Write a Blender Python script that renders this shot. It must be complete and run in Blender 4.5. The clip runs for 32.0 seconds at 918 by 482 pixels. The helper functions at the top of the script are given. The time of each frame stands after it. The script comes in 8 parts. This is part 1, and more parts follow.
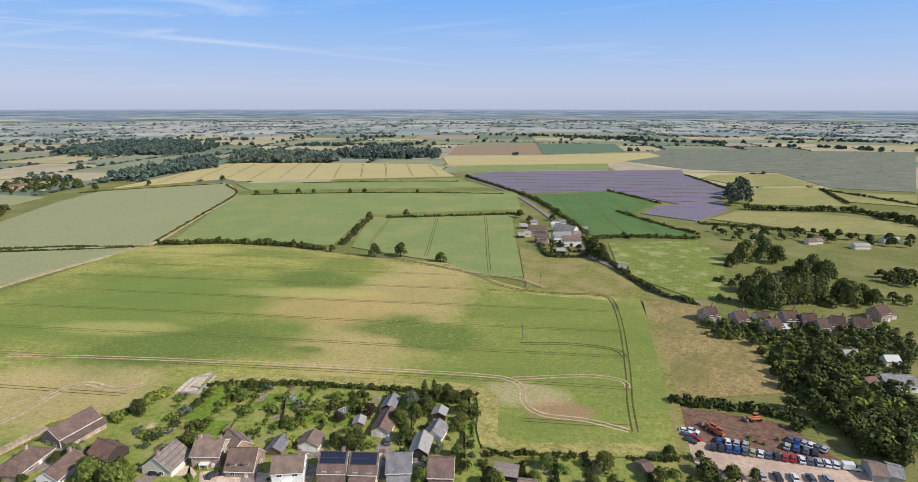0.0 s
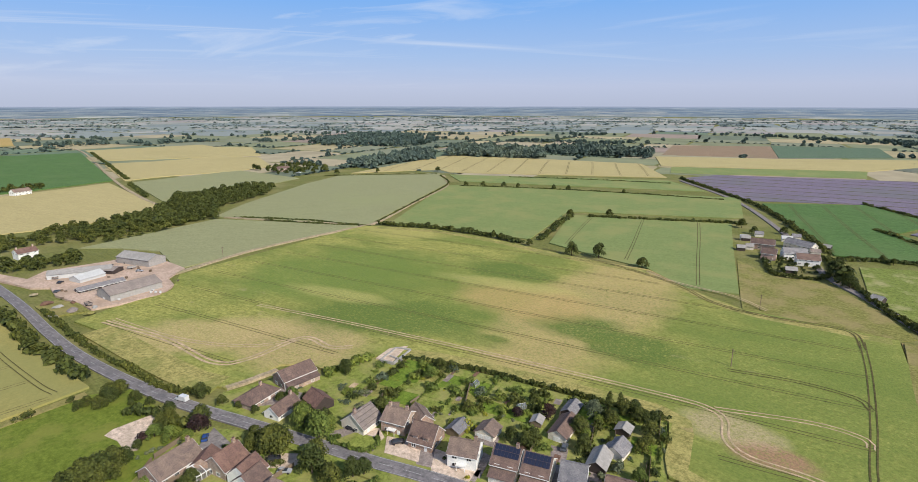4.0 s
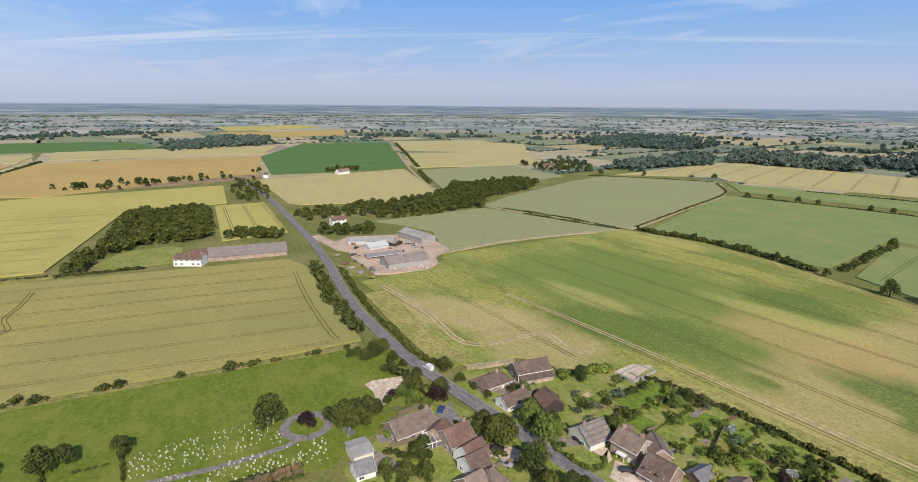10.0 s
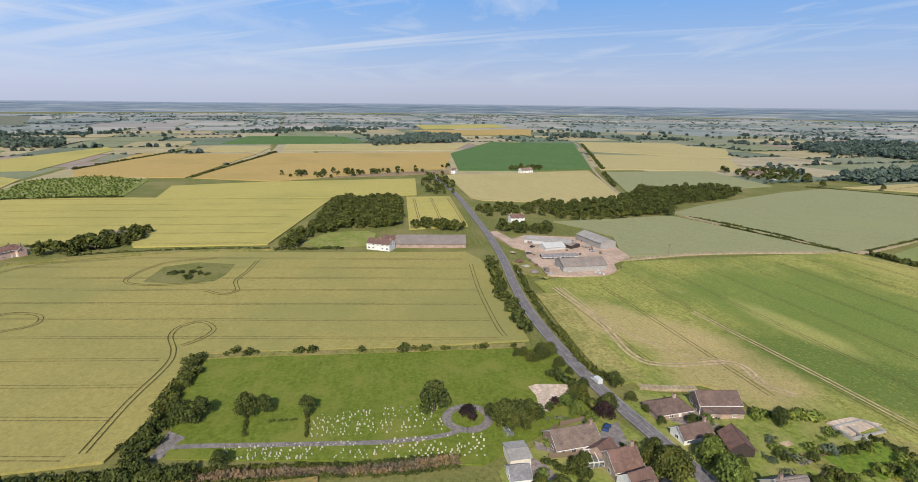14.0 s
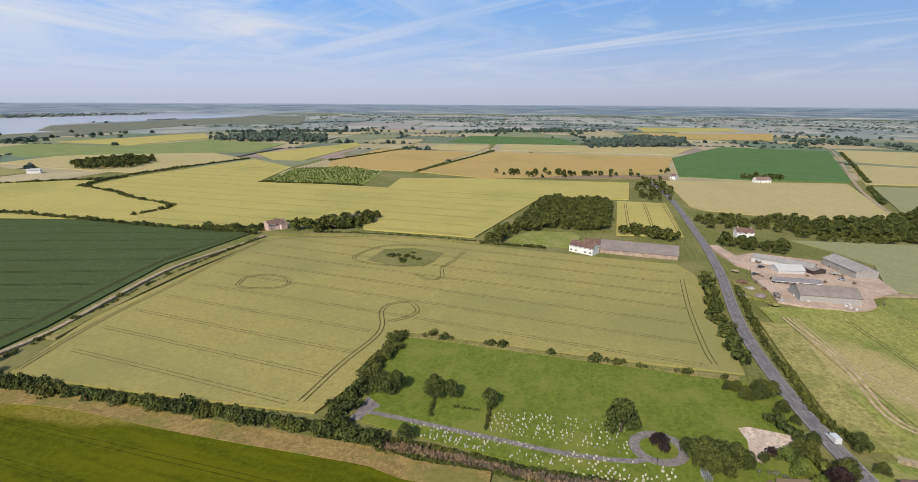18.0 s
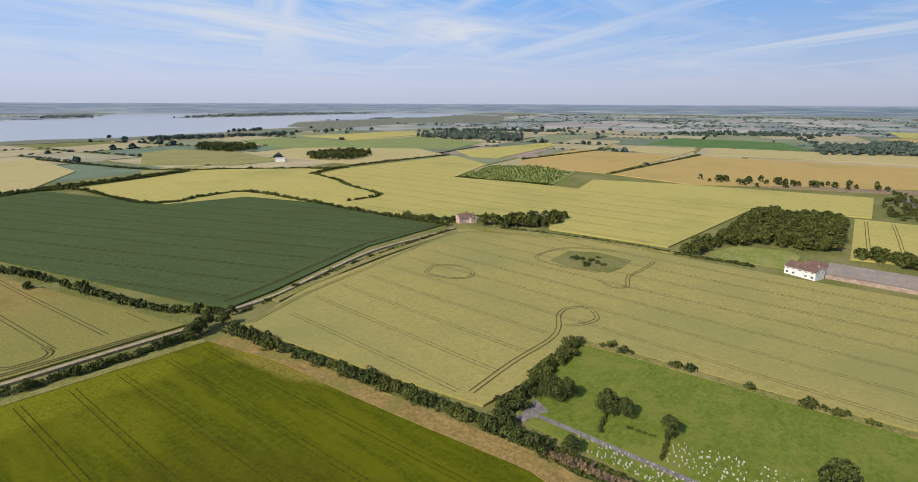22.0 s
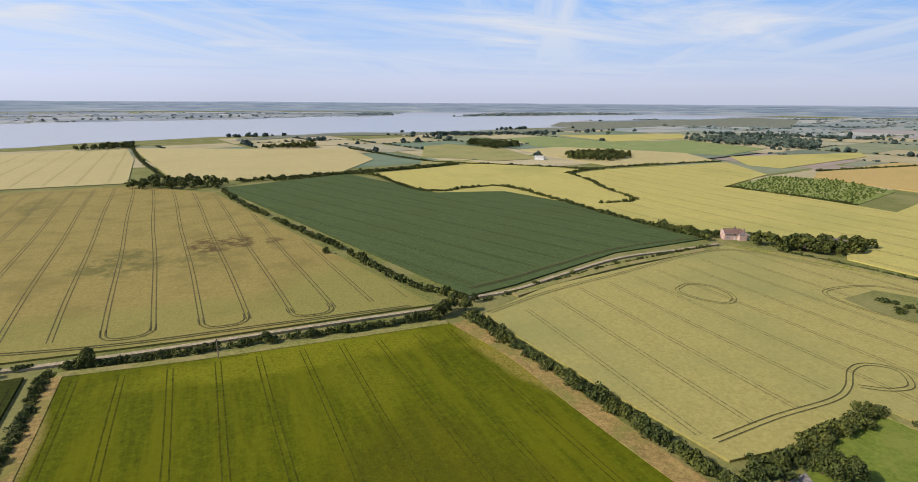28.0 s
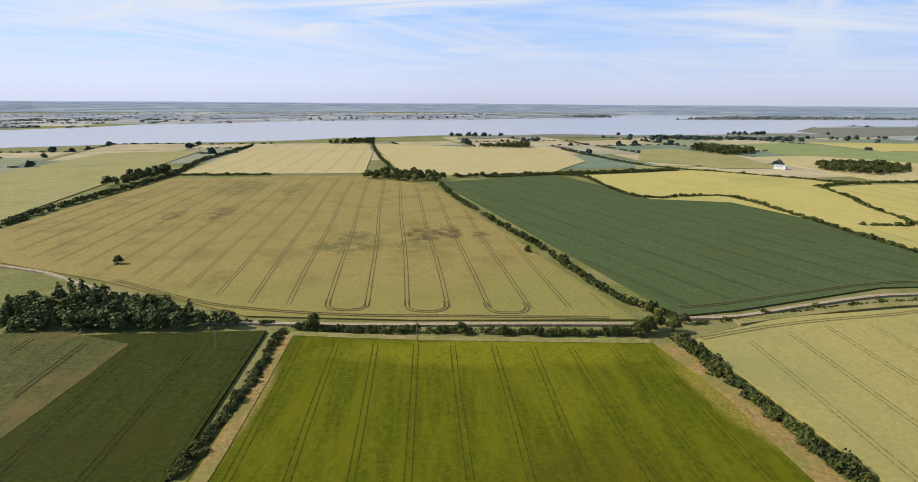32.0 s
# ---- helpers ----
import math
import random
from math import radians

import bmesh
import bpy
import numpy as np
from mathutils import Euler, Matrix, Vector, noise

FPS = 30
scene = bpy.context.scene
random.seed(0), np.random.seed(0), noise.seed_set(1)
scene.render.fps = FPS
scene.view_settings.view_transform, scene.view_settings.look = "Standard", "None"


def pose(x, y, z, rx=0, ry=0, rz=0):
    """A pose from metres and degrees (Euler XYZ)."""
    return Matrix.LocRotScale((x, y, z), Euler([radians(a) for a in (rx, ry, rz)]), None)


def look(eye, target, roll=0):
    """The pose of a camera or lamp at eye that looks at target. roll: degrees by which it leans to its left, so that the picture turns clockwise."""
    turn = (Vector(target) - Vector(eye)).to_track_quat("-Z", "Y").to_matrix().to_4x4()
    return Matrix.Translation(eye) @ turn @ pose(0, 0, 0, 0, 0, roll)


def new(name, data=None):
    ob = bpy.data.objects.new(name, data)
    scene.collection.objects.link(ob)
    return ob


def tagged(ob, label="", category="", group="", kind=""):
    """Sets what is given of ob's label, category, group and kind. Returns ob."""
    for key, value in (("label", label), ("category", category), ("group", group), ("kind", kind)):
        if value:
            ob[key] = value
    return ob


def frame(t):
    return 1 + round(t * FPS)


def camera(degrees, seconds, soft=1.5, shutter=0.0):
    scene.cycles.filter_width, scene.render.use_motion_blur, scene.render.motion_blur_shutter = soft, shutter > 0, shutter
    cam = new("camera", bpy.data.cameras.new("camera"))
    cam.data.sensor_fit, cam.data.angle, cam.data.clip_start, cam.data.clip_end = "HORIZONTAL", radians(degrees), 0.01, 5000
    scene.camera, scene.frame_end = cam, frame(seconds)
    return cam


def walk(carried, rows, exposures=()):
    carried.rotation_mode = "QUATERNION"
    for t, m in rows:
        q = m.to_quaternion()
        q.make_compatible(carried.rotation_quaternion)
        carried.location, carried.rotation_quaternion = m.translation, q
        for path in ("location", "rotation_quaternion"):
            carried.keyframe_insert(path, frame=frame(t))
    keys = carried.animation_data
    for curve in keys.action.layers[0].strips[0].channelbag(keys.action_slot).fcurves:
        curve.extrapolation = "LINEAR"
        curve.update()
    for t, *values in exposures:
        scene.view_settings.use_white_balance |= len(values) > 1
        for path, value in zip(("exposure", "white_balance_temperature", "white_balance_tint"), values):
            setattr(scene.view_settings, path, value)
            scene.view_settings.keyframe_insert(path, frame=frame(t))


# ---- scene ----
cam = camera(80.90, 32.0, 0.8)
# seconds; x, y, z in metres; yaw, pitch, roll in degrees
ROWS = [
    (0.0, -2.64, -2.67, 105.84, 21.50, -14.03, 0.06),
    (0.5, -2.86, -1.75, 105.81, 24.30, -14.19, 0.01),
    (1.0, -3.10, -0.84, 105.76, 26.99, -14.26, -0.01),
    (1.5, -3.34, 0.02, 105.65, 29.61, -14.31, -0.04),
    (2.0, -3.57, 0.82, 105.46, 32.28, -14.33, -0.04),
    (2.5, -3.76, 1.52, 105.17, 35.14, -14.34, 0.07),
    (3.0, -3.94, 2.12, 104.76, 38.15, -14.29, 0.10),
    (3.5, -4.13, 2.63, 104.23, 40.56, -14.26, 0.09),
    (4.0, -4.39, 3.14, 103.66, 43.19, -14.30, 0.06),
    (4.5, -4.93, 3.86, 103.30, 46.00, -14.32, 0.09),
    (6.5, -7.42, 6.65, 102.29, 55.79, -14.32, 0.28),
    (7.0, -8.03, 7.10, 101.97, 57.60, -14.30, 0.31),
    (7.5, -8.62, 7.50, 101.67, 59.57, -14.30, 0.35),
    (8.0, -9.19, 7.87, 101.39, 61.90, -14.31, 0.37),
    (8.5, -9.75, 8.25, 101.15, 64.20, -14.29, 0.42),
    (9.0, -10.29, 8.65, 100.97, 66.44, -14.28, 0.47),
    (9.5, -10.83, 9.02, 100.88, 68.83, -14.31, 0.55),
    (10.0, -11.36, 9.35, 100.82, 70.75, -14.34, 0.53),
    (10.5, -11.90, 9.60, 100.76, 72.67, -14.37, 0.50),
    (11.0, -12.48, 9.78, 100.64, 74.88, -14.39, 0.54),
    (11.5, -13.15, 9.94, 100.43, 77.36, -14.36, 0.55),
    (12.0, -13.86, 10.09, 100.15, 80.23, -14.38, 0.58),
    (12.5, -14.62, 10.23, 99.83, 82.86, -14.38, 0.62),
    (13.0, -15.41, 10.35, 99.51, 85.05, -14.39, 0.56),
    (13.5, -16.27, 10.44, 99.23, 87.18, -14.43, 0.58),
    (14.0, -17.14, 10.54, 98.98, 89.99, -14.46, 0.64),
    (14.5, -18.00, 10.67, 98.72, 93.03, -14.47, 0.65),
    (16.5, -21.09, 12.02, 97.62, 104.23, -14.45, 0.48),
    (17.0, -21.94, 12.12, 97.24, 106.78, -14.43, 0.45),
    (17.5, -22.76, 12.18, 96.88, 109.53, -14.45, 0.47),
    (18.0, -23.52, 12.19, 96.53, 112.46, -14.42, 0.41),
    (18.5, -24.20, 12.15, 96.24, 115.38, -14.43, 0.35),
    (19.0, -24.82, 12.09, 96.01, 117.84, -14.42, 0.34),
    (19.5, -25.37, 12.02, 95.83, 120.16, -14.44, 0.43),
    (20.0, -25.91, 11.94, 95.68, 122.65, -14.45, 0.46),
    (20.5, -26.48, 11.81, 95.53, 125.36, -14.45, 0.51),
    (21.0, -27.07, 11.60, 95.41, 128.04, -14.49, 0.50),
    (21.5, -27.61, 11.28, 95.32, 130.39, -14.50, 0.35),
    (22.0, -28.08, 10.89, 95.22, 132.74, -14.50, 0.31),
    (22.5, -28.47, 10.46, 95.09, 135.09, -14.51, 0.34),
    (23.0, -28.82, 10.02, 94.94, 137.37, -14.51, 0.33),
    (23.5, -29.19, 9.53, 94.77, 139.39, -14.51, 0.48),
    (24.0, -29.60, 9.02, 94.59, 141.36, -14.49, 0.51),
    (24.5, -30.07, 8.51, 94.39, 143.32, -14.50, 0.58),
    (26.5, -33.16, 6.68, 93.72, 152.87, -14.48, 0.34),
    (27.0, -33.69, 5.86, 93.74, 155.20, -14.50, 0.26),
    (27.5, -34.17, 4.93, 93.79, 157.53, -14.52, 0.36),
    (28.0, -34.59, 3.82, 93.81, 159.54, -14.59, 0.42),
    (28.5, -34.92, 2.55, 93.79, 162.04, -14.63, 0.62),
    (29.0, -35.18, 1.25, 93.67, 164.77, -14.69, 0.64),
    (29.5, -35.40, -0.04, 93.45, 167.35, -14.70, 0.72),
    (30.0, -35.60, -1.25, 93.12, 169.93, -14.73, 0.74),
    (30.5, -35.80, -2.39, 92.72, 172.65, -14.71, 0.75),
    (31.0, -36.04, -3.45, 92.23, 175.57, -14.68, 0.76),
    (31.5, -36.33, -4.45, 91.68, 178.55, -14.63, 0.75),
    (32.0, -36.66, -5.42, 91.09, 181.68, -14.51, 0.40),
]
EXPOSURES = ((0.0, 0.08, 6350, 10), (7.0, -0.02, 6380, 10), (14.0, -0.05, 6450, 10), (20.0, -0.12, 6530, 10), (24.0, -0.1, 6600, 10), (28.0, -0.03, 6640, 11), (32.0, 0.05, 6640, 11))
walk(cam, [(t, pose(x, y, z, 90 + pitch, 0, yaw) @ pose(0, 0, 0, 0, 0, roll)) for t, x, y, z, yaw, pitch, roll in ROWS], EXPOSURES)

# ---- light ----
SUN_AZ, SUN_EL = -3.0, 37.0   # degrees from +x, and above the ground
sun_dir = Vector((math.cos(radians(SUN_AZ)) * math.cos(radians(SUN_EL)), math.sin(radians(SUN_AZ)) * math.cos(radians(SUN_EL)), math.sin(radians(SUN_EL))))
sun = new("sun", bpy.data.lights.new("sun", "SUN"))
sun.data.energy, sun.data.angle, sun.data.color = 4.9, radians(0.53), (1.0, 0.92, 0.79)
sun.matrix_world = look(sun_dir * 50, (0, 0, 0))

world = bpy.data.worlds.new("sky")
scene.world = world
world.use_nodes = True
wn, wl = world.node_tree.nodes, world.node_tree.links
wn.clear()


def node(nodes, kind):
    return nodes.new(kind)


def wmix(mode="MIX"):
    n = wn.new("ShaderNodeMix")
    n.data_type, n.blend_type = "RGBA", mode
    return n


def ramp(nodes, stops, mode="LINEAR"):
    r = nodes.new("ShaderNodeValToRGB")
    r.color_ramp.interpolation = mode
    while len(r.color_ramp.elements) < len(stops):
        r.color_ramp.elements.new(0.5)
    for e, (p, c) in zip(r.color_ramp.elements, stops):
        e.position, e.color = p, (*c, 1)
    return r


sky = node(wn, "ShaderNodeTexSky")
sky.sky_type, sky.sun_disc = "NISHITA", False
sky.sun_elevation, sky.sun_rotation = radians(SUN_EL), radians(90 - SUN_AZ)
sky.altitude, sky.air_density, sky.dust_density, sky.ozone_density = 100, 1.0, 0.3, 3.0
coord = node(wn, "ShaderNodeTexCoord")
sep = node(wn, "ShaderNodeSeparateXYZ")
wl.new(coord.outputs["Generated"], sep.inputs[0])


def wmath(op, a, b=None, clamp=False):
    n = node(wn, "ShaderNodeMath")
    n.operation, n.use_clamp = op, clamp
    for i, v in enumerate((a, b)):
        if v is None:
            continue
        if isinstance(v, (int, float)):
            n.inputs[i].default_value = v
        else:
            wl.new(v, n.inputs[i])
    return n.outputs[0]


# thin cirrus on a high plane
height = wmath("MAXIMUM", wmath("ADD", sep.outputs[2], 0.05), 0.03)
plane = node(wn, "ShaderNodeCombineXYZ")
wl.new(wmath("DIVIDE", sep.outputs[0], height), plane.inputs[0])
wl.new(wmath("DIVIDE", sep.outputs[1], height), plane.inputs[1])
cmap = node(wn, "ShaderNodeMapping")
cmap.inputs["Rotation"].default_value = (0, 0, radians(58))
cmap.inputs["Scale"].default_value = (0.26, 0.6, 1)
wl.new(plane.outputs[0], cmap.inputs[0])
wisps = node(wn, "ShaderNodeTexNoise")
wisps.inputs["Scale"].default_value, wisps.inputs["Detail"].default_value, wisps.inputs["Roughness"].default_value, wisps.inputs["Distortion"].default_value = 1.1, 7, 0.6, 1.1
wl.new(cmap.outputs[0], wisps.inputs["Vector"])
sheets = node(wn, "ShaderNodeTexNoise")
sheets.inputs["Scale"].default_value, sheets.inputs["Detail"].default_value = 0.22, 3
wl.new(plane.outputs[0], sheets.inputs["Vector"])
toward = wmath("ADD", wmath("MULTIPLY", sep.outputs[1], -0.095), 0.02)
cover = wmath("MULTIPLY", wmath("SUBTRACT", wisps.outputs[0], wmath("SUBTRACT", 0.49, toward), True), wmath("SUBTRACT", sheets.outputs[0], wmath("SUBTRACT", 0.33, toward), True))
cover = wmath("MULTIPLY", cover, 15.0, True)
# long thin trails combed by the wind
smap = node(wn, "ShaderNodeMapping")
smap.vector_type = "TEXTURE"
smap.inputs["Rotation"].default_value = (0, 0, radians(62))
smap.inputs["Scale"].default_value = (9.0, 0.8, 1)
wl.new(plane.outputs[0], smap.inputs[0])
trails = node(wn, "ShaderNodeTexNoise")
trails.inputs["Scale"].default_value, trails.inputs["Detail"].default_value, trails.inputs["Roughness"].default_value, trails.inputs["Distortion"].default_value = 1.0, 6, 0.55, 0.35
wl.new(smap.outputs[0], trails.inputs["Vector"])
streak = wmath("MULTIPLY", wmath("SUBTRACT", trails.outputs[0], wmath("SUBTRACT", 0.55, toward), True), 6.0, True)
cover = wmath("MAXIMUM", cover, wmath("MULTIPLY", streak, 0.78))
fade = wmath("MULTIPLY", wmath("SUBTRACT", sep.outputs[2], 0.02, True), 11.0, True)
cover = wmath("MULTIPLY", cover, fade)
# summer haze: pale at the horizon, clear blue higher up
haze = ramp(wn, ((0.0, (0.45, 0.5, 0.65)), (0.03, (0.49, 0.545, 0.72)), (0.08, (0.375, 0.52, 0.79)), (0.17, (0.205, 0.435, 0.85)), (0.4, (0.13, 0.33, 0.78))))
wl.new(sep.outputs[2], haze.inputs[0])
air = wmix("MULTIPLY")
air.inputs["Factor"].default_value = 1.0
wl.new(haze.outputs[0], air.inputs["A"])
glow = wmath("MULTIPLY", wmath("ADD", 1.0, wmath("MULTIPLY", wmath("MULTIPLY", sep.outputs[1], -1.0, True), wmath("ADD", 0.22, wmath("MULTIPLY", wmath("MAXIMUM", sep.outputs[0], 0.0), 0.5)))), 8.3)
wl.new(glow, air.inputs["B"])
mist = wmix()
wl.new(wmath("SUBTRACT", 0.95, wmath("MULTIPLY", wmath("SUBTRACT", sep.outputs[2], 0.2, True), 2.5, True), True), mist.inputs["Factor"])
wl.new(sky.outputs[0], mist.inputs["A"])
wl.new(air.outputs["Result"], mist.inputs["B"])
cloud = wmix()
wl.new(wmath("MULTIPLY", cover, 0.88), cloud.inputs["Factor"])
wl.new(mist.outputs["Result"], cloud.inputs["A"])
cloud.inputs["B"].default_value = (6.3, 6.6, 7.2, 1)
back = node(wn, "ShaderNodeBackground")
back.inputs["Strength"].default_value = 0.12
wl.new(cloud.outputs["Result"], back.inputs[0])
wl.new(back.outputs[0], node(wn, "ShaderNodeOutputWorld").inputs[0])

# ---- materials ----


def material(name, rough=0.9, metal=0.0, spec=0.3):
    m = bpy.data.materials.new(name)
    m.use_nodes = True
    b = m.node_tree.nodes["Principled BSDF"]
    b.inputs["Roughness"].default_value, b.inputs["Metallic"].default_value = rough, metal
    b.inputs["Specular IOR Level"].default_value = spec
    return m, m.node_tree.nodes, m.node_tree.links, b


def noise_tex(nodes, links, source, scale, detail=4, rough=0.6, stretch=None, turn=0):
    n = nodes.new("ShaderNodeTexNoise")
    n.inputs["Scale"].default_value, n.inputs["Detail"].default_value, n.inputs["Roughness"].default_value = scale, detail, rough
    if stretch:
        mp = nodes.new("ShaderNodeMapping")
        mp.vector_type = "TEXTURE"
        mp.inputs["Rotation"].default_value = (0, 0, radians(turn))
        mp.inputs["Scale"].default_value = (*stretch, 1)
        links.new(source, mp.inputs[0])
        source = mp.outputs[0]
    links.new(source, n.inputs["Vector"])
    return n


def blend(nodes, links, fac, a, b, mode="MIX"):
    m = nodes.new("ShaderNodeMix")
    m.data_type, m.blend_type = "RGBA", mode
    for key, v in (("Factor", fac), ("A", a), ("B", b)):
        if isinstance(v, (int, float)):
            m.inputs[key].default_value = v
        elif isinstance(v, tuple):
            m.inputs[key].default_value = (*v, 1)
        else:
            links.new(v, m.inputs[key])
    return m.outputs["Result"]


def crop(name, low, high, patch=None, patch_at=0.58, patch_size=60.0, turn=0.0, rows=3.0, bump=0.5, stretch=8.0, soil=None, spec=0.18, lines=0.22, grain=1.0, run=None):
    """Crop or grass seen from above: large patches, drilling rows, fine grain."""
    m, n, l, b = material(name, 0.92, spec=spec)
    pos = n.new("ShaderNodeNewGeometry").outputs["Position"]
    big = noise_tex(n, l, pos, 1 / patch_size, 5, 0.62, run and (run, 1.0), turn)
    row = noise_tex(n, l, pos, 1 / rows, 3, 0.6, (stretch, 1.0), turn)
    fine = noise_tex(n, l, pos, 0.7, 5, 0.8)
    mixer = n.new("ShaderNodeMath")
    mixer.operation = "MULTIPLY_ADD"
    l.new(row.outputs[0], mixer.inputs[0])
    mixer.inputs[1].default_value = lines
    half = n.new("ShaderNodeMath")
    half.operation = "MULTIPLY"
    l.new(fine.outputs[0], half.inputs[0])
    half.inputs[1].default_value = 1 - lines
    l.new(half.outputs[0], mixer.inputs[2])
    low, high = (low[0] * 1.04, low[1], low[2]), (high[0] * 1.04, high[1], high[2])
    base = ramp(n, ((0.5 - 0.12 / grain, tuple(v * 0.72 for v in low)), (0.5, tuple((a + c) / 2 for a, c in zip(low, high))), (0.5 + 0.12 / grain, tuple(v * 1.2 for v in high))))
    l.new(mixer.outputs[0], base.inputs[0])
    col = base.outputs[0]
    if patch:
        edge = ramp(n, ((patch_at - 0.09, (0, 0, 0)), (patch_at + 0.06, (1, 1, 1))))
        l.new(big.outputs[0], edge.inputs[0])
        shade = blend(n, l, 0.65, col, patch)
        col = blend(n, l, edge.outputs[0], col, shade)
    if soil:
        spots = noise_tex(n, l, pos, 1 / (patch_size * 0.35), 6, 0.7, (2.5, 1.0), turn)
        bare = ramp(n, ((0.63, (0, 0, 0)), (0.74, (1, 1, 1))))
        l.new(spots.outputs[0], bare.inputs[0])
        col = blend(n, l, bare.outputs[0], col, soil)
    l.new(col, b.inputs["Base Color"])
    bp = n.new("ShaderNodeBump")
    bp.inputs["Strength"].default_value, bp.inputs["Distance"].default_value = bump, 0.6
    l.new(mixer.outputs[0], bp.inputs["Height"])
    l.new(bp.outputs[0], b.inputs["Normal"])
    return m


def plain(name, colour, rough=0.8, metal=0.0, vary=0.25, size=1.5, spec=0.3, bump=0.2):
    """Paint, metal, render or stone with grain and stains."""
    m, n, l, b = material(name, rough, metal, spec)
    pos = n.new("ShaderNodeTexCoord").outputs["Object"]
    a, c = noise_tex(n, l, pos, 1 / size, 5), noise_tex(n, l, pos, 6 / size, 3)
    f = n.new("ShaderNodeMath")
    f.operation = "MULTIPLY"
    l.new(a.outputs[0], f.inputs[0])
    l.new(c.outputs[0], f.inputs[1])
    r = ramp(n, ((0.1, tuple(v * (1 - vary) for v in colour)), (0.4, tuple(min(1, v * (1 + vary * 0.5)) for v in colour))))
    l.new(f.outputs[0], r.inputs[0])
    l.new(r.outputs[0], b.inputs["Base Color"])
    bp = n.new("ShaderNodeBump")
    bp.inputs["Strength"].default_value, bp.inputs["Distance"].default_value = bump, 0.05
    l.new(c.outputs[0], bp.inputs["Height"])
    l.new(bp.outputs[0], b.inputs["Normal"])
    return m


def tiles(name, a, c, mortar, wide=0.3, tall=0.25, rough=0.85):
    """Courses of brick or roof tile at true size, with weathering."""
    m, n, l, b = material(name, rough, spec=0.2)
    pos = n.new("ShaderNodeTexCoord").outputs["Object"]
    big = noise_tex(n, l, pos, 0.5, 5)
    k = n.new("ShaderNodeTexBrick")
    k.inputs["Scale"].default_value = 1.0
    k.inputs["Brick Width"].default_value, k.inputs["Row Height"].default_value, k.inputs["Mortar Size"].default_value = wide, tall, 0.02
    k.inputs["Color1"].default_value, k.inputs["Color2"].default_value, k.inputs["Mortar"].default_value = (*a, 1), (*c, 1), (*mortar, 1)
    sp = n.new("ShaderNodeSeparateXYZ")
    l.new(pos, sp.inputs[0])
    ad = n.new("ShaderNodeMath")
    l.new(sp.outputs[1], ad.inputs[0])
    l.new(sp.outputs[2], ad.inputs[1])
    cb = n.new("ShaderNodeCombineXYZ")
    l.new(sp.outputs[0], cb.inputs[0])
    l.new(ad.outputs[0], cb.inputs[1])
    l.new(cb.outputs[0], k.inputs["Vector"])
    st = ramp(n, ((0.35, (0.72, 0.72, 0.74)), (0.65, (1.12, 1.1, 1.05))))
    l.new(big.outputs[0], st.inputs[0])
    rnd = n.new("ShaderNodeObjectInfo")
    hue = ramp(n, ((0.0, (0.82, 0.8, 0.8)), (1.0, (1.15, 1.1, 1.05))))
    l.new(rnd.outputs["Random"], hue.inputs[0])
    col = blend(n, l, 1.0, blend(n, l, 1.0, k.outputs["Color"], st.outputs[0], "MULTIPLY"), hue.outputs[0], "MULTIPLY")
    l.new(col, b.inputs["Base Color"])
    bp = n.new("ShaderNodeBump")
    bp.inputs["Strength"].default_value, bp.inputs["Distance"].default_value = 0.5, 0.03
    l.new(k.outputs["Fac"], bp.inputs["Height"])
    bp.invert = True
    l.new(bp.outputs[0], b.inputs["Normal"])
    return m


def foliage(name, dark, light, far=False):
    m, n, l, b = material(name, 0.75, spec=0.25)
    geo, info = n.new("ShaderNodeNewGeometry"), n.new("ShaderNodeObjectInfo")
    leaf = ramp(n, ((0.0, dark), (1.0, light)))
    l.new(geo.outputs["Random Per Island"], leaf.inputs[0])
    lump = noise_tex(n, l, geo.outputs["Position"], 0.22 if not far else 0.03, 4)
    tone = ramp(n, ((0.33, (0.64, 0.72, 0.68)), (0.5, (0.97, 0.98, 0.93)), (0.67, (1.28, 1.2, 0.95))))
    l.new(lump.outputs[0], tone.inputs[0])
    each = ramp(n, ((0.0, (0.75, 0.82, 0.8)), (1.0, (1.25, 1.15, 0.95))))
    l.new(info.outputs["Random"], each.inputs[0])
    col = blend(n, l, 1.0, blend(n, l, 1.0, leaf.outputs[0], tone.outputs[0], "MULTIPLY"), each.outputs[0], "MULTIPLY")
    l.new(col, b.inputs["Base Color"])
    return m


LEAF = foliage("oak_leaves", (0.034, 0.044, 0.011), (0.1, 0.116, 0.028))
LEAF_BRIGHT = foliage("garden_leaves", (0.07, 0.1, 0.02), (0.17, 0.215, 0.05))
# next two: distance haze painted into the leaf colours, paler and bluer
LEAF_HAZE = foliage("hazed_wood_leaves", (0.131, 0.184, 0.228), (0.194, 0.248, 0.290), True)
LEAF_SHORE_HAZE = foliage("hazed_shore_leaves", (0.25, 0.29, 0.34), (0.32, 0.36, 0.4), True)
LEAF_GREY = foliage("willow_leaves", (0.06, 0.075, 0.05), (0.16, 0.19, 0.13))
# poplar and willow tone, also lightened to paint sunlight into dark woods
LEAF_LIT_POPLAR = foliage("lit_poplar_leaves", (0.056, 0.072, 0.022), (0.14, 0.16, 0.05))
LEAF_RED = foliage("copper_beech_leaves", (0.018, 0.01, 0.012), (0.05, 0.026, 0.028))
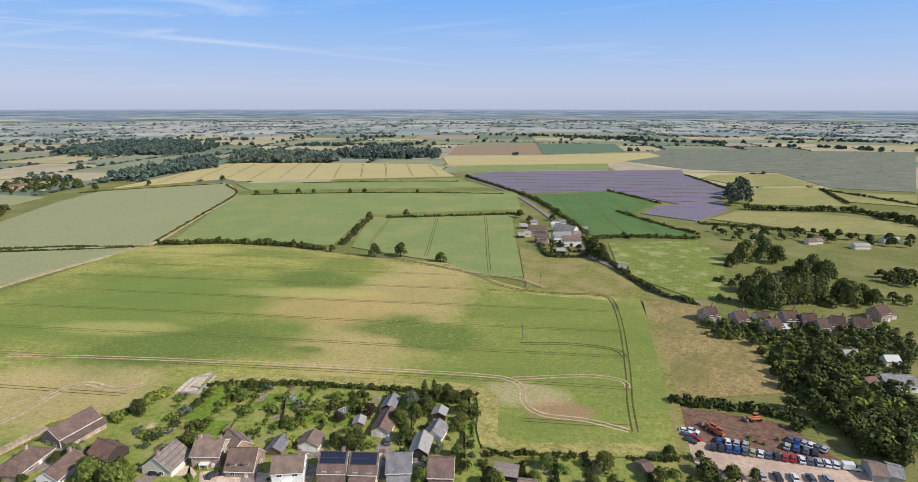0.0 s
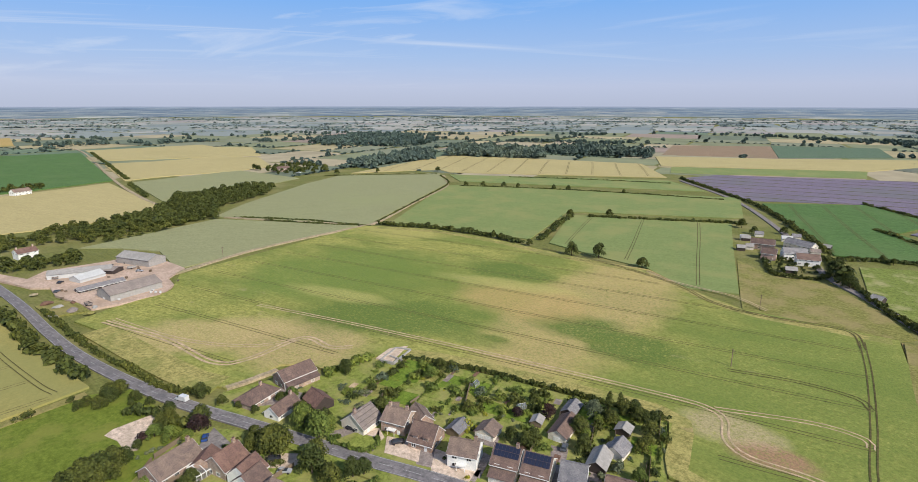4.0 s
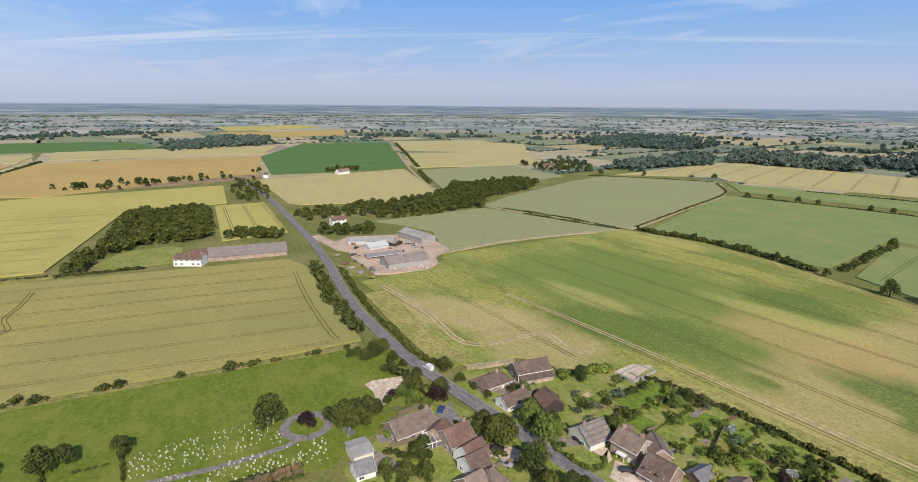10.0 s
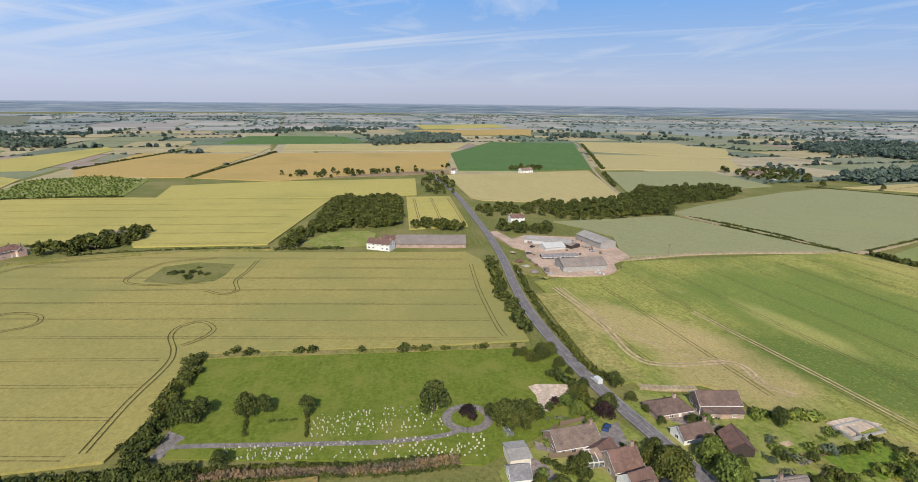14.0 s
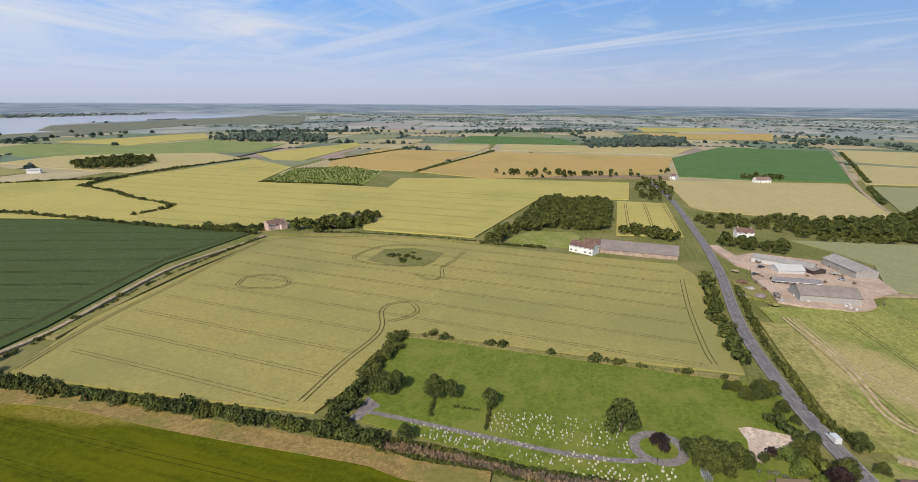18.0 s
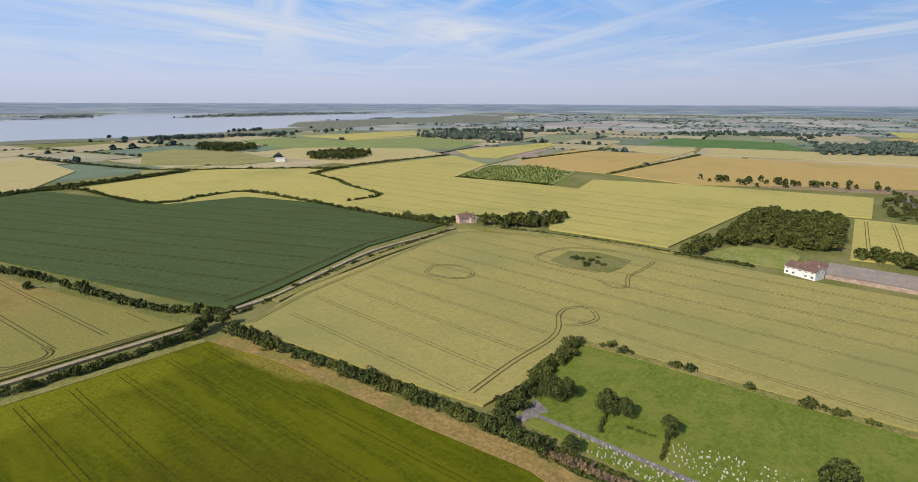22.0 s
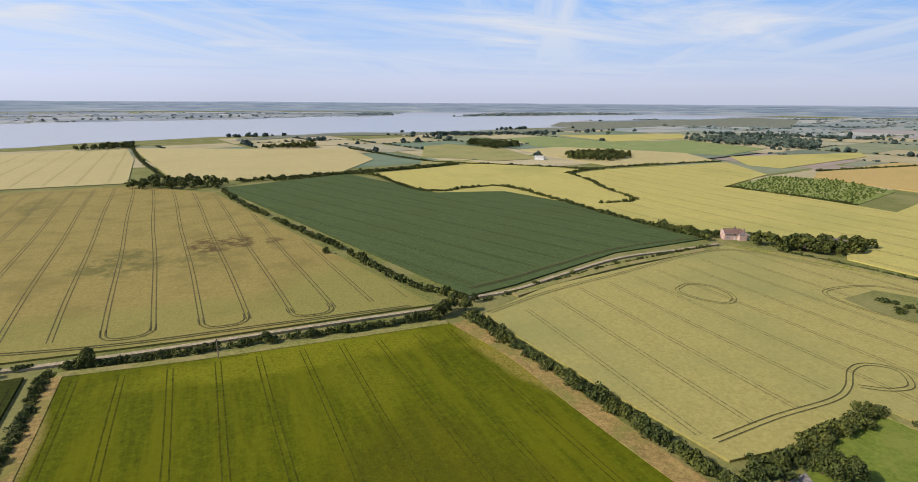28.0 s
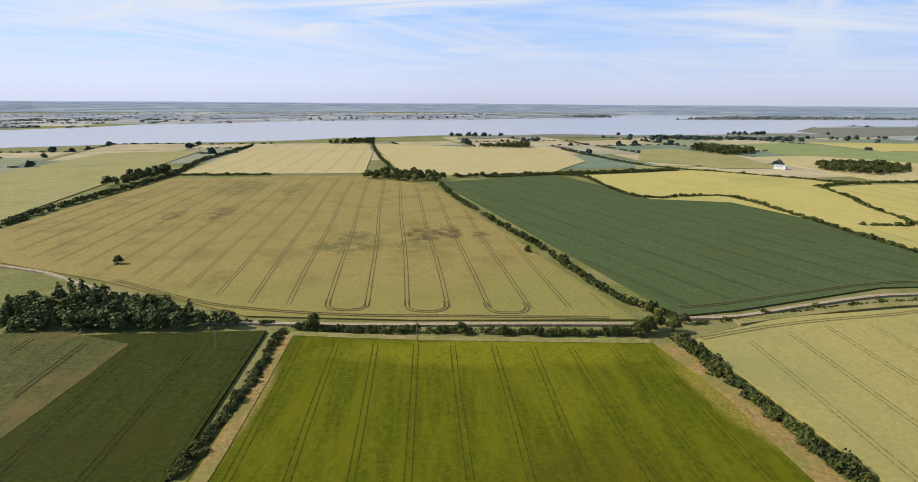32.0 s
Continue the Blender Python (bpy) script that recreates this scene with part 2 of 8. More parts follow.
LEAF_YELLOW = foliage("golden_conifer_leaves", (0.16, 0.17, 0.02), (0.32, 0.32, 0.05))
# bluer than the near leaves: aerial haze put into the colour
LEAF_FAR_HAZE = foliage("hazed_far_wood_leaves", (0.060, 0.090, 0.092), (0.110, 0.149, 0.143), True)
BARK = plain("bark", (0.09, 0.07, 0.05), 0.95)
GRASS = crop("meadow_grass", (0.12, 0.135, 0.033), (0.175, 0.187, 0.055), (0.25, 0.22, 0.09), 0.55, 40, 5, 2.0)
LAWN = crop("mown_lawn", (0.1, 0.144, 0.016), (0.152, 0.194, 0.028), (0.21, 0.215, 0.045), 0.57, 14, 5, 1.5, 0.3, 4, grain=0.7)
VERGE = crop("verge_grass", (0.15, 0.165, 0.036), (0.235, 0.225, 0.07), (0.31, 0.245, 0.11), 0.53, 18, 0, 1.5)
MAIN = crop("ripening_rape", (0.221, 0.239, 0.053), (0.324, 0.326, 0.091), (0.132, 0.184, 0.036), 0.53, 42, 17, 1.5, 0.6, 6, (0.395, 0.301, 0.171), grain=1.05, run=1.8)


def zone(mat, x, y, turn, sx, sy, colour, amount=0.8, rough=0.55, size=0.02, fleck=0.8, cut=0.36):
    """A ragged patch of another growth round one place of a field."""
    n, l = mat.node_tree.nodes, mat.node_tree.links
    bsdf = n["Principled BSDF"]
    at = n.new("ShaderNodeNewGeometry").outputs["Position"]
    mp = n.new("ShaderNodeMapping")
    mp.vector_type = "TEXTURE"
    mp.inputs["Location"].default_value, mp.inputs["Rotation"].default_value, mp.inputs["Scale"].default_value = (x, y, 0), (0, 0, radians(turn)), (sx, sy, 4000)
    l.new(at, mp.inputs[0])
    wob = noise_tex(n, l, at, size, 6, 0.7)
    moved = blend(n, l, rough, mp.outputs[0], wob.outputs["Color"], "ADD")
    back = n.new("ShaderNodeVectorMath")
    back.operation = "SUBTRACT"
    back.inputs[1].default_value = (rough / 2,) * 3
    l.new(moved, back.inputs[0])
    ball = n.new("ShaderNodeTexGradient")
    ball.gradient_type = "SPHERICAL"
    l.new(back.outputs[0], ball.inputs[0])
    edge = ramp(n, ((0.08, (0, 0, 0)), (0.45, (amount,) * 3)))
    l.new(ball.outputs["Color"], edge.inputs[0])
    grain = noise_tex(n, l, at, fleck, 4, 0.75)
    hold = ramp(n, ((cut, (0.25 if cut < 0.4 else 0.0,) * 3), (cut + 0.14, (1, 1, 1))))
    l.new(grain.outputs[0], hold.inputs[0])
    mask = blend(n, l, 1.0, edge.outputs[0], hold.outputs[0], "MULTIPLY")
    tuft = noise_tex(n, l, at, 1.1, 4, 0.8)
    tone = ramp(n, ((0.36, (0.7, 0.72, 0.7)), (0.5, (1, 1, 1)), (0.64, (1.26, 1.24, 1.2))))
    l.new(tuft.outputs[0], tone.inputs[0])
    was = bsdf.inputs["Base Color"].links[0].from_socket
    l.new(blend(n, l, mask, was, blend(n, l, 1.0, colour, tone.outputs[0], "MULTIPLY")), bsdf.inputs["Base Color"])


zone(MAIN, -33, 228, 10, 80, 100, (0.158, 0.208, 0.044), 0.75, 0.9)
zone(MAIN, -229, 195, 20, 120, 70, (0.16, 0.21, 0.044), 0.7, 1.3)
zone(MAIN, -135, 250, 8, 44, 150, (0.46, 0.345, 0.155), 0.72, 0.9)
zone(MAIN, -285, 190, 60, 84, 60, (0.155, 0.212, 0.044), 0.9, 0.9, 0.03)
zone(MAIN, -204, 160, 35, 64, 30, (0.118, 0.168, 0.034), 0.95, 1.0, 0.03)
zone(MAIN, -202, 262, 10, 38, 22, (0.118, 0.168, 0.034), 0.95, 0.9, 0.04)
zone(MAIN, -126, 216, 10, 36, 20, (0.118, 0.168, 0.034), 0.95, 0.9, 0.04)
zone(MAIN, -97, 212, 10, 28, 20, (0.118, 0.168, 0.034), 0.95, 0.9, 0.04)
zone(MAIN, -146, 178, 12, 9, 4, (0.14, 0.165, 0.038), 0.9, 0.7, 0.06)
zone(MAIN, -165, 228, 10, 50, 34, (0.44, 0.32, 0.125), 0.8, 0.9, 0.03)
zone(MAIN, -336, 284, 20, 50, 24, (0.42, 0.37, 0.12), 0.7, 0.8, 0.03)
zone(MAIN, -170, 165, 17, 40, 10, (0.14, 0.185, 0.042), 0.6, 1.4)
zone(MAIN, -255, 160, 17, 50, 12, (0.42, 0.385, 0.13), 0.6, 1.4)
zone(MAIN, -200, 235, 17, 60, 12, (0.42, 0.385, 0.13), 0.6, 1.4)
zone(MAIN, -112, 205, 12, 9, 3, (0.15, 0.185, 0.04), 0.9, 0.7, 0.06)
zone(MAIN, -32, 170, 15, 16, 9, (0.33, 0.2, 0.12), 0.95, 0.8, 0.06)
zone(MAIN, -46, 177, 15, 20, 12, (0.5, 0.38, 0.24), 0.6, 0.9, 0.06)
zone(MAIN, -209, 113, 20, 45, 30, (0.46, 0.34, 0.17), 0.7, 1.0, 0.04)
zone(MAIN, -250, 84, 60, 60, 26, (0.47, 0.36, 0.17), 0.75, 1.0, 0.04)
WHEAT = crop("green_wheat", (0.277, 0.250, 0.077), (0.351, 0.312, 0.106), (0.237, 0.237, 0.081), 0.55, 110, 91, 2.0, 0.15, 12, lines=0.12, grain=0.45)
RIPE = crop("ripe_wheat", (0.356, 0.313, 0.140), (0.464, 0.400, 0.189), (0.389, 0.329, 0.146), 0.6, 120, 20, 2.5, 0.15, 12, grain=0.5)
TAN = crop("patchy_barley", (0.224, 0.182, 0.053), (0.286, 0.232, 0.071), (0.18, 0.143, 0.04), 0.58, 30, 98, 2.0, 0.15, 6, lines=0.12, grain=0.5)
for _x, _y, _sx, _sy, _k, _amount in ((42, -346, 40, 28, 0, 0.8), (60, -338, 20, 16, 0, 0.6), (-2, -372, 26, 18, 1, 0.95), (-19, -378, 22, 12, 1, 0.95),
                                   (-40, -372, 14, 10, 1, 0.7), (4, -340, 24, 18, 0, 0.6), (215, -573, 70, 34, 0, 0.85), (150, -560, 60, 20, 0, 0.6), (173, -435, 40, 13, 1, 0.8), (205, -420, 30, 10, 1, 0.7), (95, -262, 30, 8, 0, 0.5)):
    zone(TAN, _x, _y, 98, _sx, _sy, ((0.138, 0.122, 0.034), (0.1, 0.068, 0.02))[_k], min(1.0, _amount + 0.1), 0.9, 0.05, 0.11, 0.42)
zone(TAN, -83, -237, 98, 90, 60, (0.215, 0.21, 0.055), 0.8, 0.6)
zone(TAN, 60, -236, 5, 150, 40, (0.225, 0.212, 0.055), 0.7, 0.6)
YELLOW = crop("yellow_barley", (0.345, 0.313, 0.088), (0.46, 0.408, 0.128), (0.305, 0.295, 0.086), 0.6, 120, 95, 2.5, 0.15, 12, grain=0.5)
OCHRE = crop("ochre_barley", (0.37, 0.27, 0.09), (0.46, 0.34, 0.125), (0.33, 0.26, 0.085), 0.6, 120, 70, 2.5, 0.15, 12, grain=0.5)
GREEN = crop("green_oats", (0.155, 0.212, 0.066), (0.22, 0.272, 0.098), (0.27, 0.27, 0.1), 0.56, 40, 15, 2.2, 0.15, 12, grain=0.5)
GREYGREEN = crop("grey_green_oats", (0.226, 0.242, 0.118), (0.292, 0.303, 0.157), (0.275, 0.286, 0.134), 0.6, 110, 60, 2.2, 0.15, 12, grain=0.5)
DARK = crop("dark_beans", (0.050, 0.080, 0.028), (0.086, 0.119, 0.045), (0.069, 0.091, 0.030), 0.6, 60, 116, 2.0, 0.5, 14, spec=0.06, grain=0.6)
DEEP = crop("deep_green_beans", (0.025, 0.034, 0.005), (0.044, 0.055, 0.009), (0.045, 0.044, 0.008), 0.6, 50, 97, 2.0, 0.5, 14, spec=0.06, grain=0.7)
OLIVE = crop("thin_olive_crop", (0.048, 0.058, 0.012), (0.082, 0.088, 0.02), (0.16, 0.11, 0.035), 0.57, 26, 97, 2.0, 0.5, 14)
MARGIN = crop("dry_field_margin", (0.225, 0.16, 0.055), (0.315, 0.225, 0.08), (0.17, 0.18, 0.04), 0.55, 14, 95, 1.5, 0.6, 4)
BEAN = crop("bright_peas", (0.058, 0.072, 0.003), (0.1, 0.116, 0.006), (0.13, 0.13, 0.006), 0.54, 9, 95, 1.6, 0.35, 8, spec=0.05, lines=0.3, grain=0.7, run=7)
zone(BEAN, -44, -190, -178, 78, 15, (0.19, 0.185, 0.012), 0.7, 0.8, 0.08)
zone(BEAN, -60, -170, 100, 34, 14, (0.15, 0.15, 0.01), 0.5, 1.2, 0.06)
zone(BEAN, -70, -90, 100, 60, 40, (0.072, 0.07, 0.006), 0.7, 1.0, 0.04)
zone(BEAN, -117, -159, 104, 42, 8, (0.24, 0.19, 0.04), 0.85, 0.7, 0.08)
zone(BEAN, 33, -153, 94, 40, 6, (0.26, 0.2, 0.07), 0.8, 0.7, 0.08)
zone(BEAN, -135, -171, 165, 44, 8, (0.2, 0.185, 0.012), 0.6, 0.7, 0.08)
EMERALD = crop("emerald_maize", (0.062, 0.129, 0.034), (0.106, 0.188, 0.056), (0.112, 0.174, 0.056), 0.6, 70, 15, 2.2, 0.4, 12)
BLUEGREEN = crop("blue_green_oats", (0.085, 0.14, 0.085), (0.125, 0.18, 0.11), (0.12, 0.16, 0.1), 0.6, 70, 15, 2.2, 0.3, 12)
PASTURE = crop("grazed_pasture", (0.135, 0.18, 0.032), (0.19, 0.235, 0.055), (0.4, 0.36, 0.18), 0.6, 13, 30, 1.6, 0.4, 3)
OLIVEGOLD = crop("olive_barley", (0.225, 0.22, 0.075), (0.31, 0.29, 0.115), (0.2, 0.21, 0.065), 0.58, 60, 10, 2.5, 0.3, 8)
HEADLAND = crop("yellow_headland", (0.25, 0.24, 0.072), (0.36, 0.32, 0.115), (0.18, 0.205, 0.05), 0.56, 16, 15, 1.6, 0.6, 3, (0.36, 0.26, 0.14), grain=1.2)
GARDEN_GRASS = crop("garden_lawn_grass", (0.155, 0.2, 0.036), (0.225, 0.262, 0.06), (0.32, 0.285, 0.11), 0.54, 12, 100, 1.2, 0.3, 3)
LAWN_FRESH = crop("fresh_garden_lawn", (0.105, 0.17, 0.018), (0.15, 0.22, 0.03), (0.19, 0.22, 0.04), 0.6, 9, 100, 1.2, 0.3, 3)
LAWN_DRY = crop("dry_garden_lawn", (0.2, 0.205, 0.05), (0.28, 0.265, 0.085), (0.15, 0.19, 0.04), 0.55, 7, 100, 1.2, 0.3, 3)
PURPLE = crop("purple_phacelia", (0.15, 0.13, 0.175), (0.205, 0.175, 0.235), (0.16, 0.16, 0.165), 0.56, 120, 20, 4.0, 0.3, 16)
BROWN = crop("ploughed_brown", (0.22, 0.16, 0.1), (0.3, 0.22, 0.14), (0.24, 0.2, 0.12), 0.6, 90, 30, 2.5, 0.4, 12)
DRY = crop("dry_rough_grass", (0.22, 0.17, 0.07), (0.33, 0.26, 0.11), (0.16, 0.155, 0.046), 0.55, 28, 70, 2.5, 0.7, 3)
MARSH = crop("salt_marsh", (0.15, 0.16, 0.11), (0.215, 0.22, 0.155), (0.12, 0.14, 0.105), 0.5, 16, 10, 7, 0.3, 3, (0.26, 0.245, 0.21), grain=1.4, run=3)
TRAM = crop("tramline_soil", (0.075, 0.07, 0.024), (0.12, 0.105, 0.04), None, 0.5, 40, 0, 1.5)
TRAM_DARK = crop("dark_tramline_soil", (0.02, 0.022, 0.006), (0.036, 0.036, 0.012), None, 0.5, 40, 0, 1.5, spec=0.05)
TRAM_WHEAT = crop("wheat_tramline_soil", (0.165, 0.15, 0.06), (0.215, 0.195, 0.082), None, 0.5, 40, 0, 1.5, spec=0.05)
TRAM_OLIVE = crop("olive_tramline_soil", (0.05, 0.056, 0.004), (0.076, 0.082, 0.008), None, 0.5, 40, 0, 1.5, spec=0.05)
TRAM_PALE = crop("worn_track_soil", (0.4, 0.3, 0.19), (0.54, 0.42, 0.28), (0.33, 0.28, 0.14), 0.56, 8, 0, 1.5)
TRACKM = crop("chalky_track", (0.3, 0.245, 0.155), (0.41, 0.34, 0.23), (0.25, 0.23, 0.12), 0.57, 9, 0, 1.0, 0.3, 2)
DUST = crop("dusty_yard", (0.43, 0.32, 0.245), (0.55, 0.43, 0.34), (0.36, 0.27, 0.2), 0.54, 14, 0, 1.4, 0.2, 2, (0.24, 0.2, 0.15), grain=0.6)
SANDM = crop("sand_patch", (0.5, 0.4, 0.31), (0.62, 0.52, 0.42), (0.45, 0.36, 0.27), 0.6, 9, 0, 1.2, 0.3, 2)
SOIL = crop("red_brown_soil", (0.12, 0.07, 0.05), (0.2, 0.12, 0.085), (0.16, 0.11, 0.08), 0.6, 9, 0, 1.2, 0.5, 2)
ASPHALT = crop("worn_asphalt", (0.15, 0.145, 0.15), (0.21, 0.2, 0.205), (0.13, 0.125, 0.13), 0.6, 8, 17, 0.8, 0.15, 8)
DRIVE = crop("drive_paving", (0.2, 0.17, 0.155), (0.29, 0.25, 0.23), (0.17, 0.15, 0.14), 0.6, 6, 0, 0.6, 0.2, 2)
PATH = crop("cemetery_tarmac", (0.175, 0.16, 0.152), (0.24, 0.222, 0.21), (0.155, 0.145, 0.14), 0.6, 6, 0, 0.8, 0.15, 2)
WHITE = plain("white_paint", (0.78, 0.77, 0.74), 0.7)
MARK = plain("road_paint", (0.42, 0.42, 0.41), 0.8)
GLASS, _n, _l, _b = material("window_glass", 0.08, spec=0.6)
_b.inputs["Base Color"].default_value = (0.03, 0.035, 0.04, 1)
CLEAR, _n, _l, _b = material("conservatory_glass", 0.05, spec=0.6)
_b.inputs["Base Color"].default_value = (0.75, 0.8, 0.82, 1)
_b.inputs["Transmission Weight"].default_value = 0.85
SOLAR = plain("solar_cell", (0.02, 0.025, 0.05), 0.2, vary=0.2, spec=0.6)
BRICK = tiles("red_brick", (0.42, 0.25, 0.18), (0.33, 0.19, 0.14), (0.45, 0.4, 0.35), 0.22, 0.075)
PINK = plain("pink_render", (0.62, 0.42, 0.35), 0.9)
RENDER = plain("cream_render", (0.72, 0.66, 0.57), 0.9)
BOARD = plain("dark_boarding", (0.06, 0.045, 0.04), 0.85)
ROOF_BROWN = tiles("brown_roof_tiles", (0.21, 0.148, 0.13), (0.165, 0.118, 0.104), (0.09, 0.07, 0.063), 0.3, 0.3)
ROOF_TAN = tiles("weathered_roof_tiles", (0.29, 0.222, 0.188), (0.23, 0.176, 0.15), (0.13, 0.105, 0.09), 0.3, 0.3)
ROOF_STONE = tiles("grey_brown_roof_tiles", (0.3, 0.262, 0.24), (0.245, 0.212, 0.195), (0.13, 0.11, 0.1), 0.3, 0.3)
ROOF_RED = tiles("red_roof_tiles", (0.24, 0.15, 0.128), (0.19, 0.12, 0.102), (0.1, 0.07, 0.06), 0.3, 0.3)
ROOF_DARK = tiles("dark_maroon_roof_tiles", (0.125, 0.08, 0.07), (0.1, 0.064, 0.056), (0.06, 0.045, 0.04), 0.3, 0.3)
ROOF_GREY = tiles("grey_slates", (0.29, 0.29, 0.31), (0.22, 0.22, 0.24), (0.13, 0.13, 0.14), 0.4, 0.3)
SHEET = plain("grey_fibre_cement_sheet", (0.34, 0.32, 0.3), 0.85, vary=0.3, size=5)
SHEET_DARK = plain("brown_corrugated_sheet", (0.27, 0.225, 0.2), 0.85, vary=0.3, size=5)
SHEET_PALE = plain("pale_sheet", (0.5, 0.5, 0.49), 0.7, vary=0.15, size=4)
CONCRETE = plain("concrete_panel", (0.36, 0.345, 0.32), 0.9)
STONE = plain("pale_headstone", (0.5, 0.47, 0.38), 0.8, vary=0.5, size=0.8)
STONE_DARK = plain("granite_headstone", (0.18, 0.18, 0.185), 0.4, vary=0.3, size=0.8)
WOOD = plain("weathered_timber", (0.2, 0.15, 0.105), 0.9)
RUBBER = plain("tyre_rubber", (0.02, 0.02, 0.02), 0.9)
PAINTS = [plain("car_paint", c, 0.25, 0.2, 0.08, 3, 0.5, 0) for c in
          ((0.75, 0.75, 0.74), (0.05, 0.05, 0.06), (0.04, 0.09, 0.28), (0.42, 0.43, 0.45), (0.4, 0.03, 0.03), (0.12, 0.13, 0.15), (0.45, 0.4, 0.25))]
WATER, _n, _l, _b = material("estuary_water", 0.25, spec=0.5)
_b.inputs["Base Color"].default_value = (0.36, 0.36, 0.38, 1)
_p = _n.new("ShaderNodeNewGeometry").outputs["Position"]
_w = noise_tex(_n, _l, _p, 0.02, 4, 0.6, (5.0, 1.0), 30)
_k = _n.new("ShaderNodeBump")
_k.inputs["Strength"].default_value, _k.inputs["Distance"].default_value = 0.3, 1.5
_l.new(_w.outputs[0], _k.inputs["Height"])
_l.new(_k.outputs[0], _b.inputs["Normal"])
# crop colours with some blue mixed in to stand for haze
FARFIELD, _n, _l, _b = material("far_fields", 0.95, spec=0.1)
_r = ramp(_n, ((0.0, (0.4, 0.345, 0.211)), (0.16, (0.22, 0.24, 0.144)), (0.3, (0.37, 0.32, 0.190)), (0.44, (0.16, 0.19, 0.134)), (0.55, (0.38, 0.33, 0.223)),
               (0.68, (0.23, 0.245, 0.167)), (0.78, (0.31, 0.25, 0.211)), (0.86, (0.15, 0.2, 0.134)), (0.94, (0.33, 0.31, 0.211))), "CONSTANT")
_g = _n.new("ShaderNodeNewGeometry")
_l.new(_g.outputs["Random Per Island"], _r.inputs[0])
_t = noise_tex(_n, _l, _g.outputs["Position"], 0.015, 6, 0.65)
_s = ramp(_n, ((0.3, (0.8, 0.8, 0.8)), (0.7, (1.2, 1.18, 1.15))))
_l.new(_t.outputs[0], _s.inputs[0])
_l.new(blend(_n, _l, 1.0, _r.outputs[0], _s.outputs[0], "MULTIPLY"), _b.inputs["Base Color"])

# paler, greyer copy of the far fields, haze painted into base colours
FARHAZE, _n, _l, _b = material("hazed_fields", 0.95, spec=0.1)
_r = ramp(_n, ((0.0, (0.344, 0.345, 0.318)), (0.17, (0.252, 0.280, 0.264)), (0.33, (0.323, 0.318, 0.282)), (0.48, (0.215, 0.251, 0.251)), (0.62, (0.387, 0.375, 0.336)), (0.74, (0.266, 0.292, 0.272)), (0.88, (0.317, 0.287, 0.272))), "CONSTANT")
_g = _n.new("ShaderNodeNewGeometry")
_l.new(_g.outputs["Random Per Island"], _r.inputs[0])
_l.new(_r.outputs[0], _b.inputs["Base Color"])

# far bank fields coloured blue-grey, aerial haze painted into them
SHORE_HAZE_FIELD, _n, _l, _b = material("hazed_shore_fields", 0.95, spec=0.1)
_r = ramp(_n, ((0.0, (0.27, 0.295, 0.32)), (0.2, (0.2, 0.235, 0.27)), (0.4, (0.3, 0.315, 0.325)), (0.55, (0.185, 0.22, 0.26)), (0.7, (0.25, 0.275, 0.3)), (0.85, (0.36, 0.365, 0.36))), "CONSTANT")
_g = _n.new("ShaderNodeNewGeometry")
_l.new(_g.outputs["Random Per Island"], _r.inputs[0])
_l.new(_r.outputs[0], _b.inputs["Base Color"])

# self-lit patchwork beyond the last fields, haze painted paler and bluer with distance
HAZE_BACKDROP = bpy.data.materials.new("glowing_haze_backdrop")
HAZE_BACKDROP.use_nodes = True
_n, _l = HAZE_BACKDROP.node_tree.nodes, HAZE_BACKDROP.node_tree.links
_n.clear()


def hmath(op, a, b):
    m = _n.new("ShaderNodeMath")
    m.operation = op
    for k, v in enumerate((a, b)):
        if isinstance(v, (int, float)):
            m.inputs[k].default_value = v
        else:
            _l.new(v, m.inputs[k])
    return m.outputs[0]


_p = _n.new("ShaderNodeNewGeometry").outputs["Position"]
_q = _n.new("ShaderNodeSeparateXYZ")
_l.new(_p, _q.inputs[0])
_k = hmath("DIVIDE", 98.0, hmath("MAXIMUM", hmath("SUBTRACT", 98.0, _q.outputs[2]), 3.0))
_c = _n.new("ShaderNodeCombineXYZ")
_l.new(hmath("MULTIPLY", _q.outputs[0], _k), _c.inputs[0])
_l.new(hmath("MULTIPLY", _q.outputs[1], _k), _c.inputs[1])
_v = _n.new("ShaderNodeTexVoronoi")
_v.inputs["Scale"].default_value = 1 / 330
_l.new(_c.outputs[0], _v.inputs["Vector"])
_o = _n.new("ShaderNodeSeparateColor")
_l.new(_v.outputs["Color"], _o.inputs[0])
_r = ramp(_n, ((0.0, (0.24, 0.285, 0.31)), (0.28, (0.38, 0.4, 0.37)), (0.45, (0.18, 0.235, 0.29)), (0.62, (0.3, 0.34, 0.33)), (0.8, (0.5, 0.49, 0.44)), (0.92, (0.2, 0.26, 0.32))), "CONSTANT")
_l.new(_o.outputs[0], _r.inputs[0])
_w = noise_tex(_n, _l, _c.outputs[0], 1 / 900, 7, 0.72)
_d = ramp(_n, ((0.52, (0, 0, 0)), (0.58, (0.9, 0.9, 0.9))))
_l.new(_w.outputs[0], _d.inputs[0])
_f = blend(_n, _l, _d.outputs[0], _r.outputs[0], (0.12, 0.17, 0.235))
# height stands for distance: painted haze thickens upwards
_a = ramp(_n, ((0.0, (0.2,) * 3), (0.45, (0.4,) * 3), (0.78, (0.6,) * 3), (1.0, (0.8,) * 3)))
